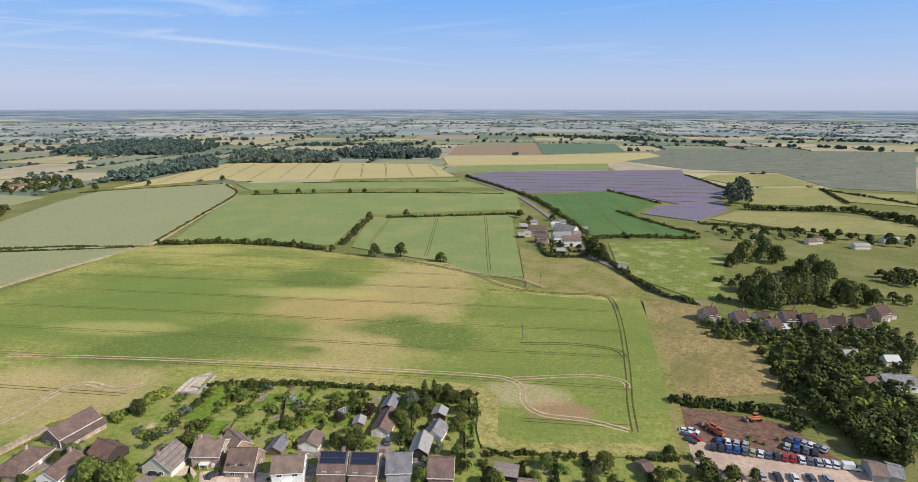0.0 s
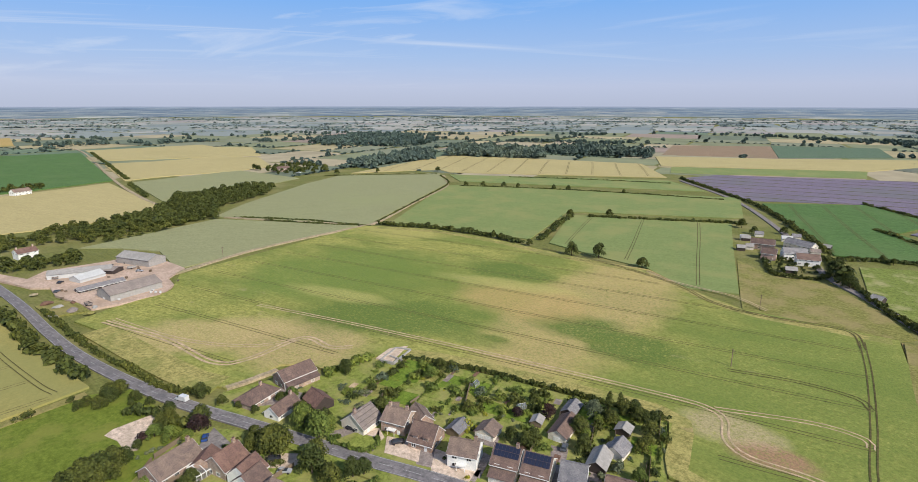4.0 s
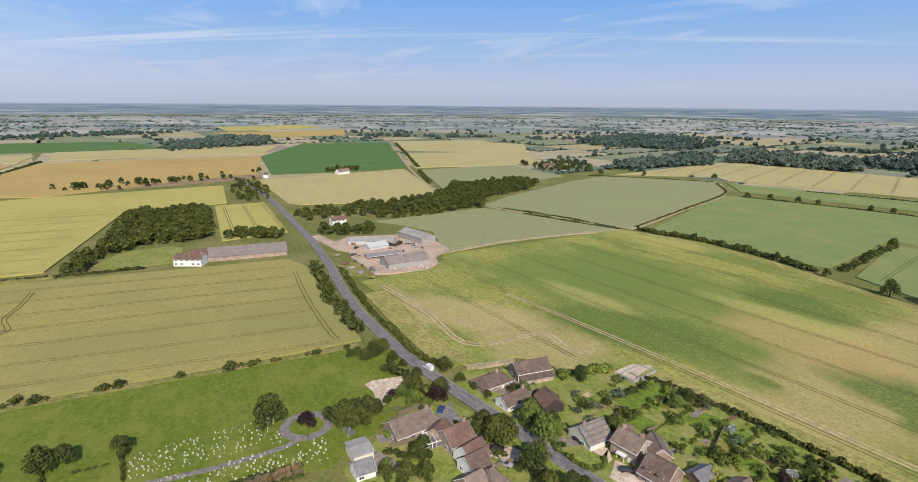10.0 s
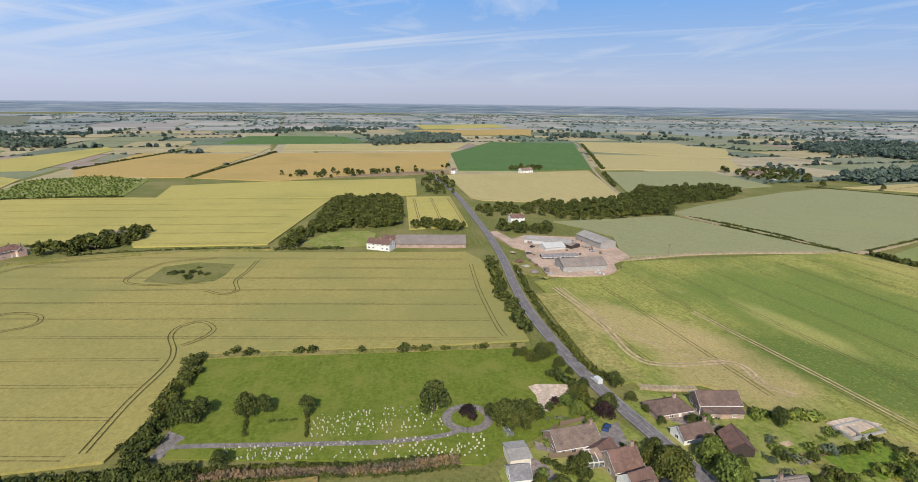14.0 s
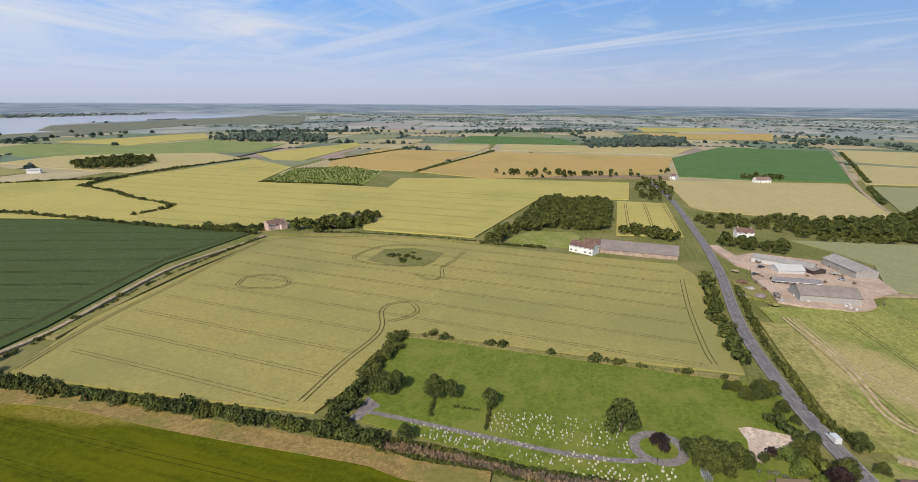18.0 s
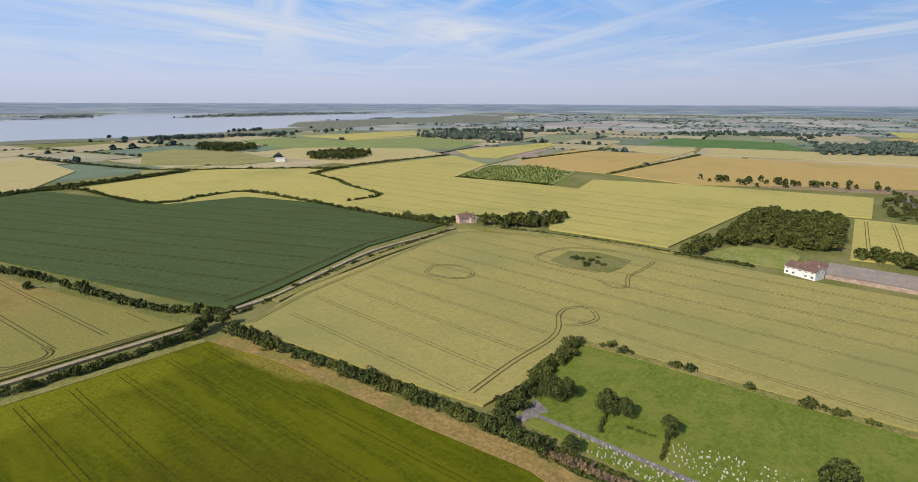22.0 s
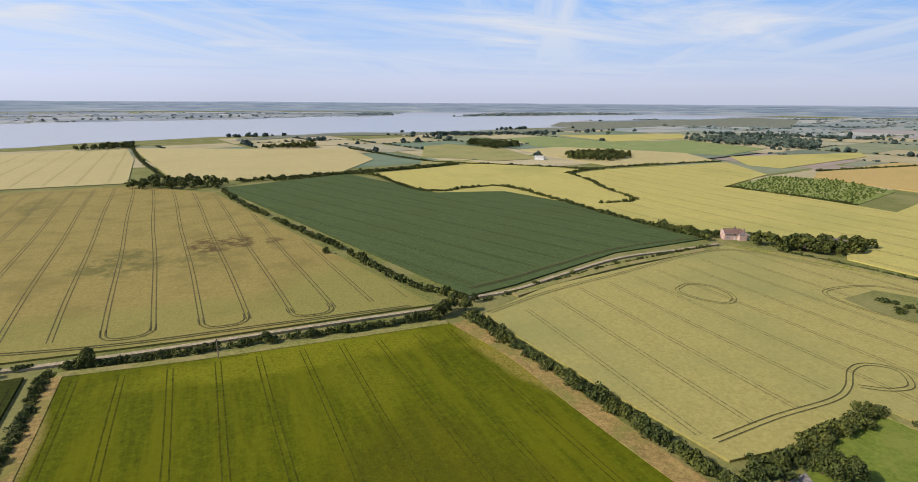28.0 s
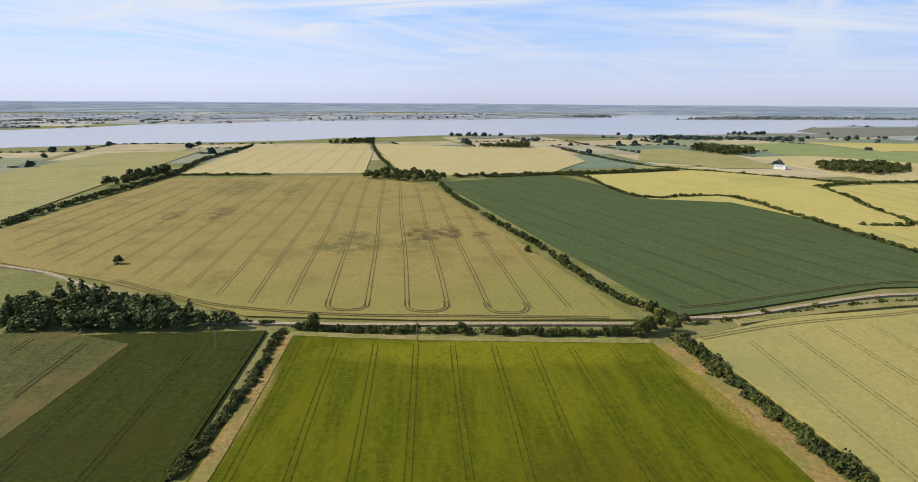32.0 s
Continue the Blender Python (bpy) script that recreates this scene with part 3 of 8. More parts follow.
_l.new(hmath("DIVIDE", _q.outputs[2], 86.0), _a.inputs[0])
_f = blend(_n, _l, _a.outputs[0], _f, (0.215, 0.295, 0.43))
# south side blends towards a brighter painted haze
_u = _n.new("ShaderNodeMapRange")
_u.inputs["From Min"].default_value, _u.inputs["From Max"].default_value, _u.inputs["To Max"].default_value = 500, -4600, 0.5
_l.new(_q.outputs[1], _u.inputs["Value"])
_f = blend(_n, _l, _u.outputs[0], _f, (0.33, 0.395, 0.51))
# low banks, hedges and pale strips drawn out by the shallow view
_m = _n.new("ShaderNodeMapping")
_m.vector_type = "TEXTURE"
_m.inputs["Scale"].default_value = (240, 240, 5)
_l.new(_p, _m.inputs[0])
_y = noise_tex(_n, _l, _m.outputs[0], 1.0, 5, 0.68)
_z = ramp(_n, ((0.34, (0.6, 0.64, 0.7)), (0.48, (0.94, 0.95, 0.96)), (0.56, (1.04, 1.03, 1.02)), (0.68, (1.45, 1.38, 1.26))))
_l.new(_y.outputs[0], _z.inputs[0])
_f = blend(_n, _l, 1.0, _f, _z.outputs[0], "MULTIPLY")
# the ring glows by itself, no sun needed on it
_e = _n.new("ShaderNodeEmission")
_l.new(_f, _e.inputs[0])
# top edge fades out, imitating a horizon softened by haze
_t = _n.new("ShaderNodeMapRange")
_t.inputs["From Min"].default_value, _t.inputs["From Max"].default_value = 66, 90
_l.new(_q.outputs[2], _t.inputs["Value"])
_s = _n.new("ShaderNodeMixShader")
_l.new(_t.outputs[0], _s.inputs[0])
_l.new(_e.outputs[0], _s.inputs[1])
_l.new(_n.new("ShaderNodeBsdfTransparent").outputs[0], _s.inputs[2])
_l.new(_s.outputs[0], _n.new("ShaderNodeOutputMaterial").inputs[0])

# ---- builders ----
rng = np.random.default_rng(7)
rnd = random.Random(11)


def mesh_of(name, verts, faces, mats):
    me = bpy.data.meshes.new(name)
    me.from_pydata([tuple(v) for v in verts], [], faces)
    for m in mats if isinstance(mats, (list, tuple)) else [mats]:
        me.materials.append(m)
    return me


def quads(name, v, mats):
    """A mesh of loose quads from an array (n, 4, 3)."""
    me = bpy.data.meshes.new(name)
    n = len(v)
    me.vertices.add(4 * n)
    me.vertices.foreach_set("co", np.asarray(v, np.float32).ravel())
    me.loops.add(4 * n)
    me.loops.foreach_set("vertex_index", np.arange(4 * n, dtype=np.int32))
    me.polygons.add(n)
    me.polygons.foreach_set("loop_start", np.arange(0, 4 * n, 4, dtype=np.int32))
    me.materials.append(mats)
    me.update(calc_edges=True)
    return me


def part(name, me, parent, label="", m=None):
    ob = new(name, me)
    ob.parent = parent
    if m is not None:
        ob.matrix_basis = m
    return tagged(ob, label)


def inside(pts, x, y):
    hit = False
    for (ax, ay), (bx, by) in zip(pts, pts[1:] + pts[:1]):
        if (ay > y) != (by > y) and x < (bx - ax) * (y - ay) / (by - ay) + ax:
            hit = not hit
    return hit


def slab(name, pts, z0, z1, mat):
    """A prism on a plan polygon."""
    bm = bmesh.new()
    top = [bm.verts.new((x, y, z1)) for x, y in pts]
    low = [bm.verts.new((x, y, z0)) for x, y in pts]
    n = len(pts)
    f = bm.faces.new(top)
    if f.calc_area() and sum(a[0] * b[1] - b[0] * a[1] for a, b in zip(pts, pts[1:] + pts[:1])) < 0:
        f.normal_flip()
    for i in range(n):
        bm.faces.new((top[i], low[i], low[(i + 1) % n], top[(i + 1) % n]))
    bm.normal_update()
    bmesh.ops.triangulate(bm, faces=[f])
    bmesh.ops.recalc_face_normals(bm, faces=bm.faces)
    me = bpy.data.meshes.new(name)
    bm.to_mesh(me)
    bm.free()
    me.materials.append(mat)
    return me


FIELDS = []


def ruts(label, pts, z, gap=1.9, wide=0.55, mat=None):
    """A pair of wheel ruts along a curve."""
    q = np.concatenate([ribbon(pts, wide, z, 2.5, s * gap / 2) for s in (-1, 1)])
    return tagged(new("wheel_ruts", quads("wheel_ruts", q, mat or TRAM)), label, "wheel ruts", kind="structure")


def field(name, label, mat, pts, top=0.6, tram=None):
    """A crop as a low block on the ground; tram: degrees, spacing, gap of its wheel ruts."""
    top += 0.004 * len(FIELDS)
    ob = tagged(new(name, slab(name, pts, -0.2, top, mat)), label, "field", kind="structure")
    FIELDS.append(pts)
    if tram:
        turn, gap, wide, margin = tram[:4]
        strips = []
        c, s = math.cos(radians(turn)), math.sin(radians(turn))
        loc = [(x * c + y * s, -x * s + y * c) for x, y in pts]
        v = min(p[1] for p in loc) + gap * 0.6
        if len(tram) > 5:
            v = tram[5] - gap * math.floor((tram[5] - min(p[1] for p in loc)) / gap)
        while v < max(p[1] for p in loc):
            for off in (-0.95, 0.95):
                cuts = []
                for (ax, ay), (bx, by) in zip(loc, loc[1:] + loc[:1]):
                    if (ay > v + off) != (by > v + off):
                        cuts.append((bx - ax) * (v + off - ay) / (by - ay) + ax)
                cuts.sort()
                for a, b in zip(cuts[::2], cuts[1::2]):
                    if b - a > 3 * margin:
                        n = max(2, int((b - a) / 25))
                        us = np.linspace(a + margin, b - margin, n)
                        ws = np.sin(us / 37.0 + v) * 0.5
                        for u0, u1, w0, w1 in zip(us, us[1:], ws, ws[1:]):
                            q = [(u0, v + off + w0 - wide / 2), (u1, v + off + w1 - wide / 2), (u1, v + off + w1 + wide / 2), (u0, v + off + w0 + wide / 2)]
                            strips.append([(x * c - y * s, x * s + y * c, top + 0.05) for x, y in q])
            v += gap
        if strips:
            tagged(part("tramlines", quads("tramlines", np.array(strips), tram[4] if len(tram) > 4 else TRAM), ob), "thin dark wheel ruts in pairs", kind="stuff")
    return ob


def smooth(pts, step):
    """Points every step metres along a Catmull-Rom curve through pts."""
    out = []
    p = [Vector(q) for q in pts]
    p = [2 * p[0] - p[1]] + p + [2 * p[-1] - p[-2]]
    for a, b, c, d in zip(p, p[1:], p[2:], p[3:]):
        n = max(1, int((c - b).length / step))
        for i in range(n):
            t = i / n
            out.append(0.5 * (2 * b + (c - a) * t + (2 * a - 5 * b + 4 * c - d) * t * t + (3 * b - a - 3 * c + d) * t ** 3))
    out.append(p[-2])
    return out


def ribbon(pts, wide, z, step=6.0, shift=0.0, dash=None):
    """Quads of a strip along a curve; dash: length and gap of the marks."""
    line = smooth(pts, step)
    out, run = [], 0.0
    for i in range(len(line) - 1):
        a, b = line[i], line[i + 1]
        if dash and run % sum(dash) > dash[0]:
            run += (b - a).length
            continue
        run += (b - a).length
        ta = (line[min(i + 1, len(line) - 1)] - line[max(i - 1, 0)]).normalized()
        tb = (line[min(i + 2, len(line) - 1)] - line[i]).normalized()
        na, nb = Vector((-ta.y, ta.x)), Vector((-tb.y, tb.x))
        out.append([(*(a + na * (shift - wide / 2)), z), (*(b + nb * (shift - wide / 2)), z), (*(b + nb * (shift + wide / 2)), z), (*(a + na * (shift + wide / 2)), z)])
    return np.array(out)


def way(name, label, mat, pts, wide, z, step=6.0, category="road", kind="structure", parent=None):
    q = ribbon(pts, wide, z, step)
    me = quads(name, q, mat)
    bm = bmesh.new()
    bm.from_mesh(me)
    bmesh.ops.remove_doubles(bm, verts=bm.verts, dist=0.02)
    edges = [e for e in bm.edges if e.is_boundary]
    ext = bmesh.ops.extrude_edge_only(bm, edges=edges)
    for v in (g for g in ext["geom"] if isinstance(g, bmesh.types.BMVert)):
        v.co.z -= z + 0.2
    bmesh.ops.recalc_face_normals(bm, faces=bm.faces)
    for f in bm.faces:
        f.smooth = False
    bm.to_mesh(me)
    bm.free()
    return tagged(new(name, me), label, category, kind=kind)


def leaf_cloud(count, lobes, size, r):
    """Tilted leaf sprays on the surface of several lobes (x, y, z, radius, flatness): (n, 4, 3)."""
    out = []
    total = sum(l[3] ** 2 for l in lobes)
    for x, y, z, rad, flat in lobes:
        n = max(6, int(count * rad ** 2 / total))
        d = r.normal(size=(n, 3))
        d /= np.linalg.norm(d, axis=1)[:, None]
        d[:, 2] = np.where(d[:, 2] < -0.45, -d[:, 2], d[:, 2])
        deep = np.where(r.random((n, 1)) < 0.14, 0.5, 0.78 + 0.3 * r.random((n, 1)))
        at = d * rad * deep * [1, 1, flat] + [x, y, z]
        up = d + r.normal(size=(n, 3)) * 0.38
        up /= np.linalg.norm(up, axis=1)[:, None]
        side = np.cross(up, r.normal(size=(n, 3)))
        side /= np.linalg.norm(side, axis=1)[:, None]
        other = np.cross(up, side)
        s = size * (0.6 + 0.8 * r.random((n, 1))) * np.where(deep < 0.6, 1.5, 1.0)
        out.append(np.stack([at - side * s, at - other * s * 0.7, at + side * s, at + other * s * 0.8 + up * s * 0.25], 1))
    return np.concatenate(out)


def crown_lobes(r, kind):
    if kind == "poplar":
        return [(r.normal() * 0.25, r.normal() * 0.25, z, 1.35 * math.sin(math.pi * min(0.97, (z - 0.5) / 13)) + 0.4, 1.2) for z in np.arange(1.5, 13, 1.1)]
    if kind == "dot":
        return [(0, 0, 4.0, 4.2, 0.9)]
    if kind == "shrub":
        return [(r.normal() * 0.7, r.normal() * 0.7, 0.7 + r.random() * 0.7, 0.75 + 0.4 * r.random(), 0.95) for _ in range(5)]
    lobes = [(0, 0, 4.6, 3.5, 1.05)]
    for k in range(15):
        a, up = k * 2.4 + r.random(), r.random()
        d = 2.9 * math.sqrt(max(0.05, 1 - up ** 1.6))
        lobes.append((math.cos(a) * d, math.sin(a) * d, 2.2 + up * 5.2, 1.2 + r.random() * 0.8, 0.85))
    return lobes


CROWNS = {}
for kind, n_leaf, size in (("oak", 1500, 0.32), ("oak", 1500, 0.32), ("oak", 1450, 0.32), ("oak", 1450, 0.33), ("grove", 250, 0.7), ("grove", 250, 0.7), ("grove", 245, 0.72), ("grovepop", 210, 0.55), ("poplar", 700, 0.34), ("poplar", 700, 0.34),
                           ("shrub", 230, 0.25), ("shrub", 230, 0.25), ("shrub", 220, 0.26), ("mid", 130, 0.95), ("mid", 130, 0.95), ("mid", 120, 1.0),
                           ("midpop", 110, 0.8), ("bush", 66, 0.44), ("bush", 66, 0.44), ("bush", 62, 0.46), ("speck", 18, 2.2), ("speck", 18, 2.2), ("dot", 9, 3.2), ("dot", 9, 3.2)):
    lob = crown_lobes(rng, {"mid": "oak", "grove": "oak", "grovepop": "poplar", "midpop": "poplar", "bush": "shrub", "speck": "oak", "dot": "dot"}.get(kind, kind))
    CROWNS.setdefault(kind, []).append(leaf_cloud(n_leaf, lob, size, rng))


def trunk_mesh(height, rad, limbs):
    bm = bmesh.new()

    def limb(a, b, r0, r1):
        d = Vector(b) - Vector(a)
        m = Matrix.Translation((Vector(a) + Vector(b)) / 2) @ d.to_track_quat("Z", "Y").to_matrix().to_4x4()
        bmesh.ops.create_cone(bm, cap_ends=True, segments=7, radius1=r0, radius2=r1, depth=d.length, matrix=m)
    limb((0, 0, -0.3), (0, 0, height * 0.55), rad, rad * 0.7)
    for k in range(limbs):
        a = k * 6.28 / limbs + 0.4
        limb((0, 0, height * (0.35 + 0.06 * k)), (math.cos(a) * height * 0.3, math.sin(a) * height * 0.3, height * (0.75 + 0.04 * k)), rad * 0.5, rad * 0.15)
    me = bpy.data.meshes.new("trunk")
    bm.to_mesh(me)
    bm.free()
    me.materials.append(BARK)
    return me


ROAD = [(-840, -48), (-642, 0), (-466, 27), (-372, 38), (-303, 41.8), (-270, 44.5), (-242, 49), (-215, 54.8), (-197, 59.6), (-182, 64.4), (-167, 69.9), (-153, 74.9), (-141, 79), (-130, 83), (-118, 87), (-100, 94), (-50, 112), (20, 143)]
ROAD_LINE = smooth(ROAD, 3.0)


def beside_road(x, y, clear=6.0):
    """The place itself, or moved out to the verge where it lies on the road."""
    p = min(ROAD_LINE, key=lambda q: (q.x - x) ** 2 + (q.y - y) ** 2)
    d = Vector((x - p.x, y - p.y))
    if d.length >= clear:
        return x, y
    d = d.normalized() if d.length > 0.3 else Vector((0.3, -0.95))
    return p.x + d.x * clear, p.y + d.y * clear


TRUNK, STEM = trunk_mesh(7.0, 0.38, 5), trunk_mesh(9.0, 0.22, 3)
CROWN_MESH = {}


def tree(x, y, tall=9.0, kind="oak", leaf=None, label="broad leafy green tree with rounded crown", wide=None, name="tree", group="", sink=0.0):
    x, y = beside_road(x, y)
    leaf = leaf or LEAF
    i = rnd.randrange(len(CROWNS[kind]))
    key = (kind, i, leaf.name)
    if key not in CROWN_MESH:
        CROWN_MESH[key] = quads("crown", CROWNS[kind][i], leaf)
    full = {"oak": 9.2, "poplar": 13.5, "shrub": 2.2, "bush": 2.2, "mid": 9.2, "grove": 9.2, "grovepop": 13.5}[kind]
    s = tall / full
    w = (wide / {"oak": 8.5, "poplar": 3.6, "shrub": 3.4, "bush": 3.4, "mid": 8.5, "grove": 8.5, "grovepop": 3.6}[kind]) if wide else s * rnd.uniform(0.9, 1.15)
    turn = rnd.uniform(0, 360)
    root = new(name)
    root.matrix_basis = pose(x, y, -sink, 0, 0, turn)
    root.empty_display_size = 0.5
    tagged(root, label, "shrub" if kind in ("shrub", "bush") else "tree", group)
    size = Matrix.Diagonal((w, w, s, 1))
    part("crown", CROWN_MESH[key], root, "", size)
    if kind not in ("shrub", "bush"):
        part("trunk", STEM if kind in ("poplar", "grovepop") else TRUNK, root, "", Matrix.Diagonal((min(w, s), min(w, s), s, 1)))
    else:
        part("stem", STEM, root, "", Matrix.Diagonal((0.4 * s, 0.4 * s, 0.15 * s, 1)))
    return root


def spread(template, at, scale_xy, scale_z, turns):
    """Copies of leaf quads at places (n, 3), joined into one array."""
    c, s = np.cos(turns)[:, None, None], np.sin(turns)[:, None, None]
    x, y, z = template[None, ..., 0], template[None, ..., 1], template[None, ..., 2]
    kx, kz = scale_xy[:, None, None], scale_z[:, None, None]
    out = np.stack([(x * c - y * s) * kx + at[:, 0, None, None], (x * s + y * c) * kx + at[:, 1, None, None], z * kz + at[:, 2, None, None]], -1)
    return out.reshape(-1, 4, 3)


def hedge(label, pts, tall=2.5, wide=2.5, kind="bush", step=None, gaps=0.0, leaf=None, name="hedge"):
    leaf = leaf or LEAF
    step = step or wide * 0.42
    line = smooth(pts, step)
    at = np.array([(p.x, p.y, 0) for p in line])
    keep = rng.random(len(at)) >= gaps
    if gaps:
        keep &= np.array([noise.noise((p.x * 0.04, p.y * 0.04, 3.1)) > -0.35 for p in line])
    at = at[keep]
    at[:, :2] += rng.normal(size=(len(at), 2)) * wide * 0.16
    out = []
    lift = np.array([1.0 + 0.45 * noise.noise((p[0] * 0.09, p[1] * 0.09, 7.7)) for p in at])
    pick = rng.integers(0, len(CROWNS[kind]), len(at))
    for i, t in enumerate(CROWNS[kind]):
        m = pick == i
        n = int(m.sum())
        if n:
            full, width = (2.2, 3.4) if kind in ("bush", "shrub") else (9.2, 8.5)
            out.append(spread(t, at[m], wide / width * rng.uniform(0.8, 1.3, n), tall / full * rng.uniform(0.75, 1.3, n) * lift[m], rng.random(n) * 6.3))
    every = np.concatenate(out)
    mid = every.mean(axis=1)[:, :2]
    span = np.array([(p.x, p.y) for p in line])
    count = max(1, min(14, int(len(line) * step / 12)))
    stops = span[np.linspace(0, len(span) - 1, count + 1).astype(int)]
    stops = (stops[1:] + stops[:-1]) / 2
    near = ((mid[:, None, :] - stops[None]) ** 2).sum(-1).argmin(1)
    root = new(name)
    root.matrix_basis = pose(span[0][0], span[0][1], 0)
    tagged(root, label, "hedge")
    back = pose(-span[0][0], -span[0][1], 0)
    for k in range(count):
        m = near == k
        if m.any():
            part("bush", quads("bush", every[m], leaf), root, "", back)
    return root


def wood(label, pts, tall=11.0, gap=7.0, kind="mid", leaf=None, mix=0.0, name="wood", wide=1.0, skip=0.0):
    leaf = leaf or LEAF
    xs, ys = [p[0] for p in pts], [p[1] for p in pts]
    at = []
    y = min(ys)
    while y <= max(ys):
        x = min(xs)
        while x <= max(xs):
            px, py = x + rnd.uniform(-0.4, 0.4) * gap, y + rnd.uniform(-0.4, 0.4) * gap
            if inside(pts, px, py) and rnd.random() >= skip:
                at.append((px, py, 0))
            x += gap
        y += gap
    if not at:
        at = [(sum(xs) / len(xs), sum(ys) / len(ys), 0)]
    at = np.array(at)
    pick = rng.integers(0, len(CROWNS[kind]), len(at))
    pop = rng.random(len(at)) < mix
    out = []
    for i, t in enumerate(CROWNS[kind]):
        m = (pick == i) & ~pop
        n = int(m.sum())
        if n:
            k = tall / 9.2 * rng.uniform(0.65, 1.25, n)
            if kind == "bush":
                k = tall / 2.2 * rng.uniform(0.6, 1.3, n)
            out.append(spread(t, at[m], k * wide * rng.uniform(0.85, 1.2, n), k, rng.random(n) * 6.3))
    if pop.any():
        n = int(pop.sum())
        k = tall / 11.0 * rng.uniform(0.9, 1.35, n)
        out.append(spread(CROWNS["grovepop" if kind == "grove" else "midpop"][0], at[pop], k * 1.1, k, rng.random(n) * 6.3))
    return tagged(new(name, quads(name, np.concatenate(out), leaf)), label, "wood", kind="stuff")


def grove(pts, gap, low, high, pop=0.0, skip=0.1, leaves=None, label="tall broadleaf tree among village gardens"):
    """Single trees scattered over a plan polygon."""
    leaves = leaves or (LEAF, LEAF, LEAF_LIT_POPLAR, LEAF_BRIGHT)
    xs, ys = [p[0] for p in pts], [p[1] for p in pts]
    y = min(ys)
    while y <= max(ys):
        x = min(xs)
        while x <= max(xs):
            px, py = x + rnd.uniform(-0.45, 0.45) * gap, y + rnd.uniform(-0.45, 0.45) * gap
            x += gap
            if not inside(pts, px, py) or rnd.random() < skip:
                continue
            if rnd.random() < pop:
                tree(px, py, high * rnd.uniform(0.85, 1.2), "grovepop", LEAF_LIT_POPLAR, "tall narrow dark green poplar", high * 0.3, "poplar")
            else:
                tree(px, py, rnd.uniform(low, high), "grove", rnd.choice(leaves), label)
        y += gap


FENCE_PANEL = None


def fence(label, pts, tall=1.7, mat=None):
    """A panel fence along a line of points: a post and a panel each 1.8 m."""
    global FENCE_PANEL
    if FENCE_PANEL is None:
        FENCE_PANEL = boxes("fence_panel", WOOD, (0, -0.025, 0.05, 1.72, 0.025, 1.0), (0, -0.05, 0.2, 1.72, -0.025, 0.27), (0, -0.05, 0.8, 1.72, -0.025, 0.87)), boxes("fence_post", WOOD, (-0.06, -0.06, -0.2, 0.06, 0.06, 1.06))
    root = new("garden_fence")
    root.matrix_basis = pose(pts[0][0], pts[0][1], 0.4)
    tagged(root, label, "fence")
    for a, c in zip(pts, pts[1:]):
        d = Vector(c) - Vector(a)
        for i in range(int(d.length / 1.8)):
            p = Vector(a) + d.normalized() * 1.8 * i - Vector(pts[0])
            m = pose(p.x, p.y, 0, 0, 0, math.degrees(math.atan2(d.y, d.x))) @ Matrix.Diagonal((1, 1, tall, 1))
            part("fence_panel", FENCE_PANEL[0], root, "", m)
            part("fence_post", FENCE_PANEL[1], root, "", m)
    return root


def box(bm, x0, y0, z0, x1, y1, z1, mat=0):
    vs = [bm.verts.new(p) for p in ((x0, y0, z0), (x1, y0, z0), (x1, y1, z0), (x0, y1, z0), (x0, y0, z1), (x1, y0, z1), (x1, y1, z1), (x0, y1, z1))]
    for f in ((3, 2, 1, 0), (4, 5, 6, 7), (0, 1, 5, 4), (1, 2, 6, 5), (2, 3, 7, 6), (3, 0, 4, 7)):
        bm.faces.new([vs[i] for i in f]).material_index = mat


def boxes(name, mats, *dims, bevel=0.0):
    bm = bmesh.new()
    for d in dims:
        box(bm, *d)
    if bevel:
        bmesh.ops.bevel(bm, geom=bm.edges[:], offset=bevel, segments=1, affect="EDGES")
    me = bpy.data.meshes.new(name)
    bm.to_mesh(me)
    bm.free()
    for m in mats if isinstance(mats, list) else [mats]:
        me.materials.append(m)
    return me


WIN_FRAME = boxes("window", WHITE, (-0.75, -0.06, 0, -0.65, 0.06, 1.2), (0.65, -0.06, 0, 0.75, 0.06, 1.2), (-0.65, -0.06, 1.1, 0.65, 0.06, 1.2),
                  (-0.65, -0.09, 0, 0.65, 0.06, 0.1), (-0.05, -0.06, 0.1, 0.05, 0.06, 1.1))
WIN_PANE = boxes("pane", GLASS, (-0.65, -0.02, 0.1, 0.65, 0.03, 1.1))
DOOR_WHITE = boxes("door", WHITE, (-0.5, -0.06, 0, 0.5, 0.05, 2.05), (-0.38, -0.08, 1.1, 0.38, -0.06, 1.9))
PANEL = boxes("solar_panel", SOLAR, (-0.5, -0.82, 0, 0.5, 0.82, 0.05))
GARAGE = boxes("garage_door", WHITE, (-1.15, -0.06, 0, 1.15, 0.05, 2.1), (-1.0, -0.08, 0.5, 1.0, -0.06, 0.6), (-1.0, -0.08, 1.1, 1.0, -0.06, 1.2), (-1.0, -0.08, 1.7, 1.0, -0.06, 1.8))


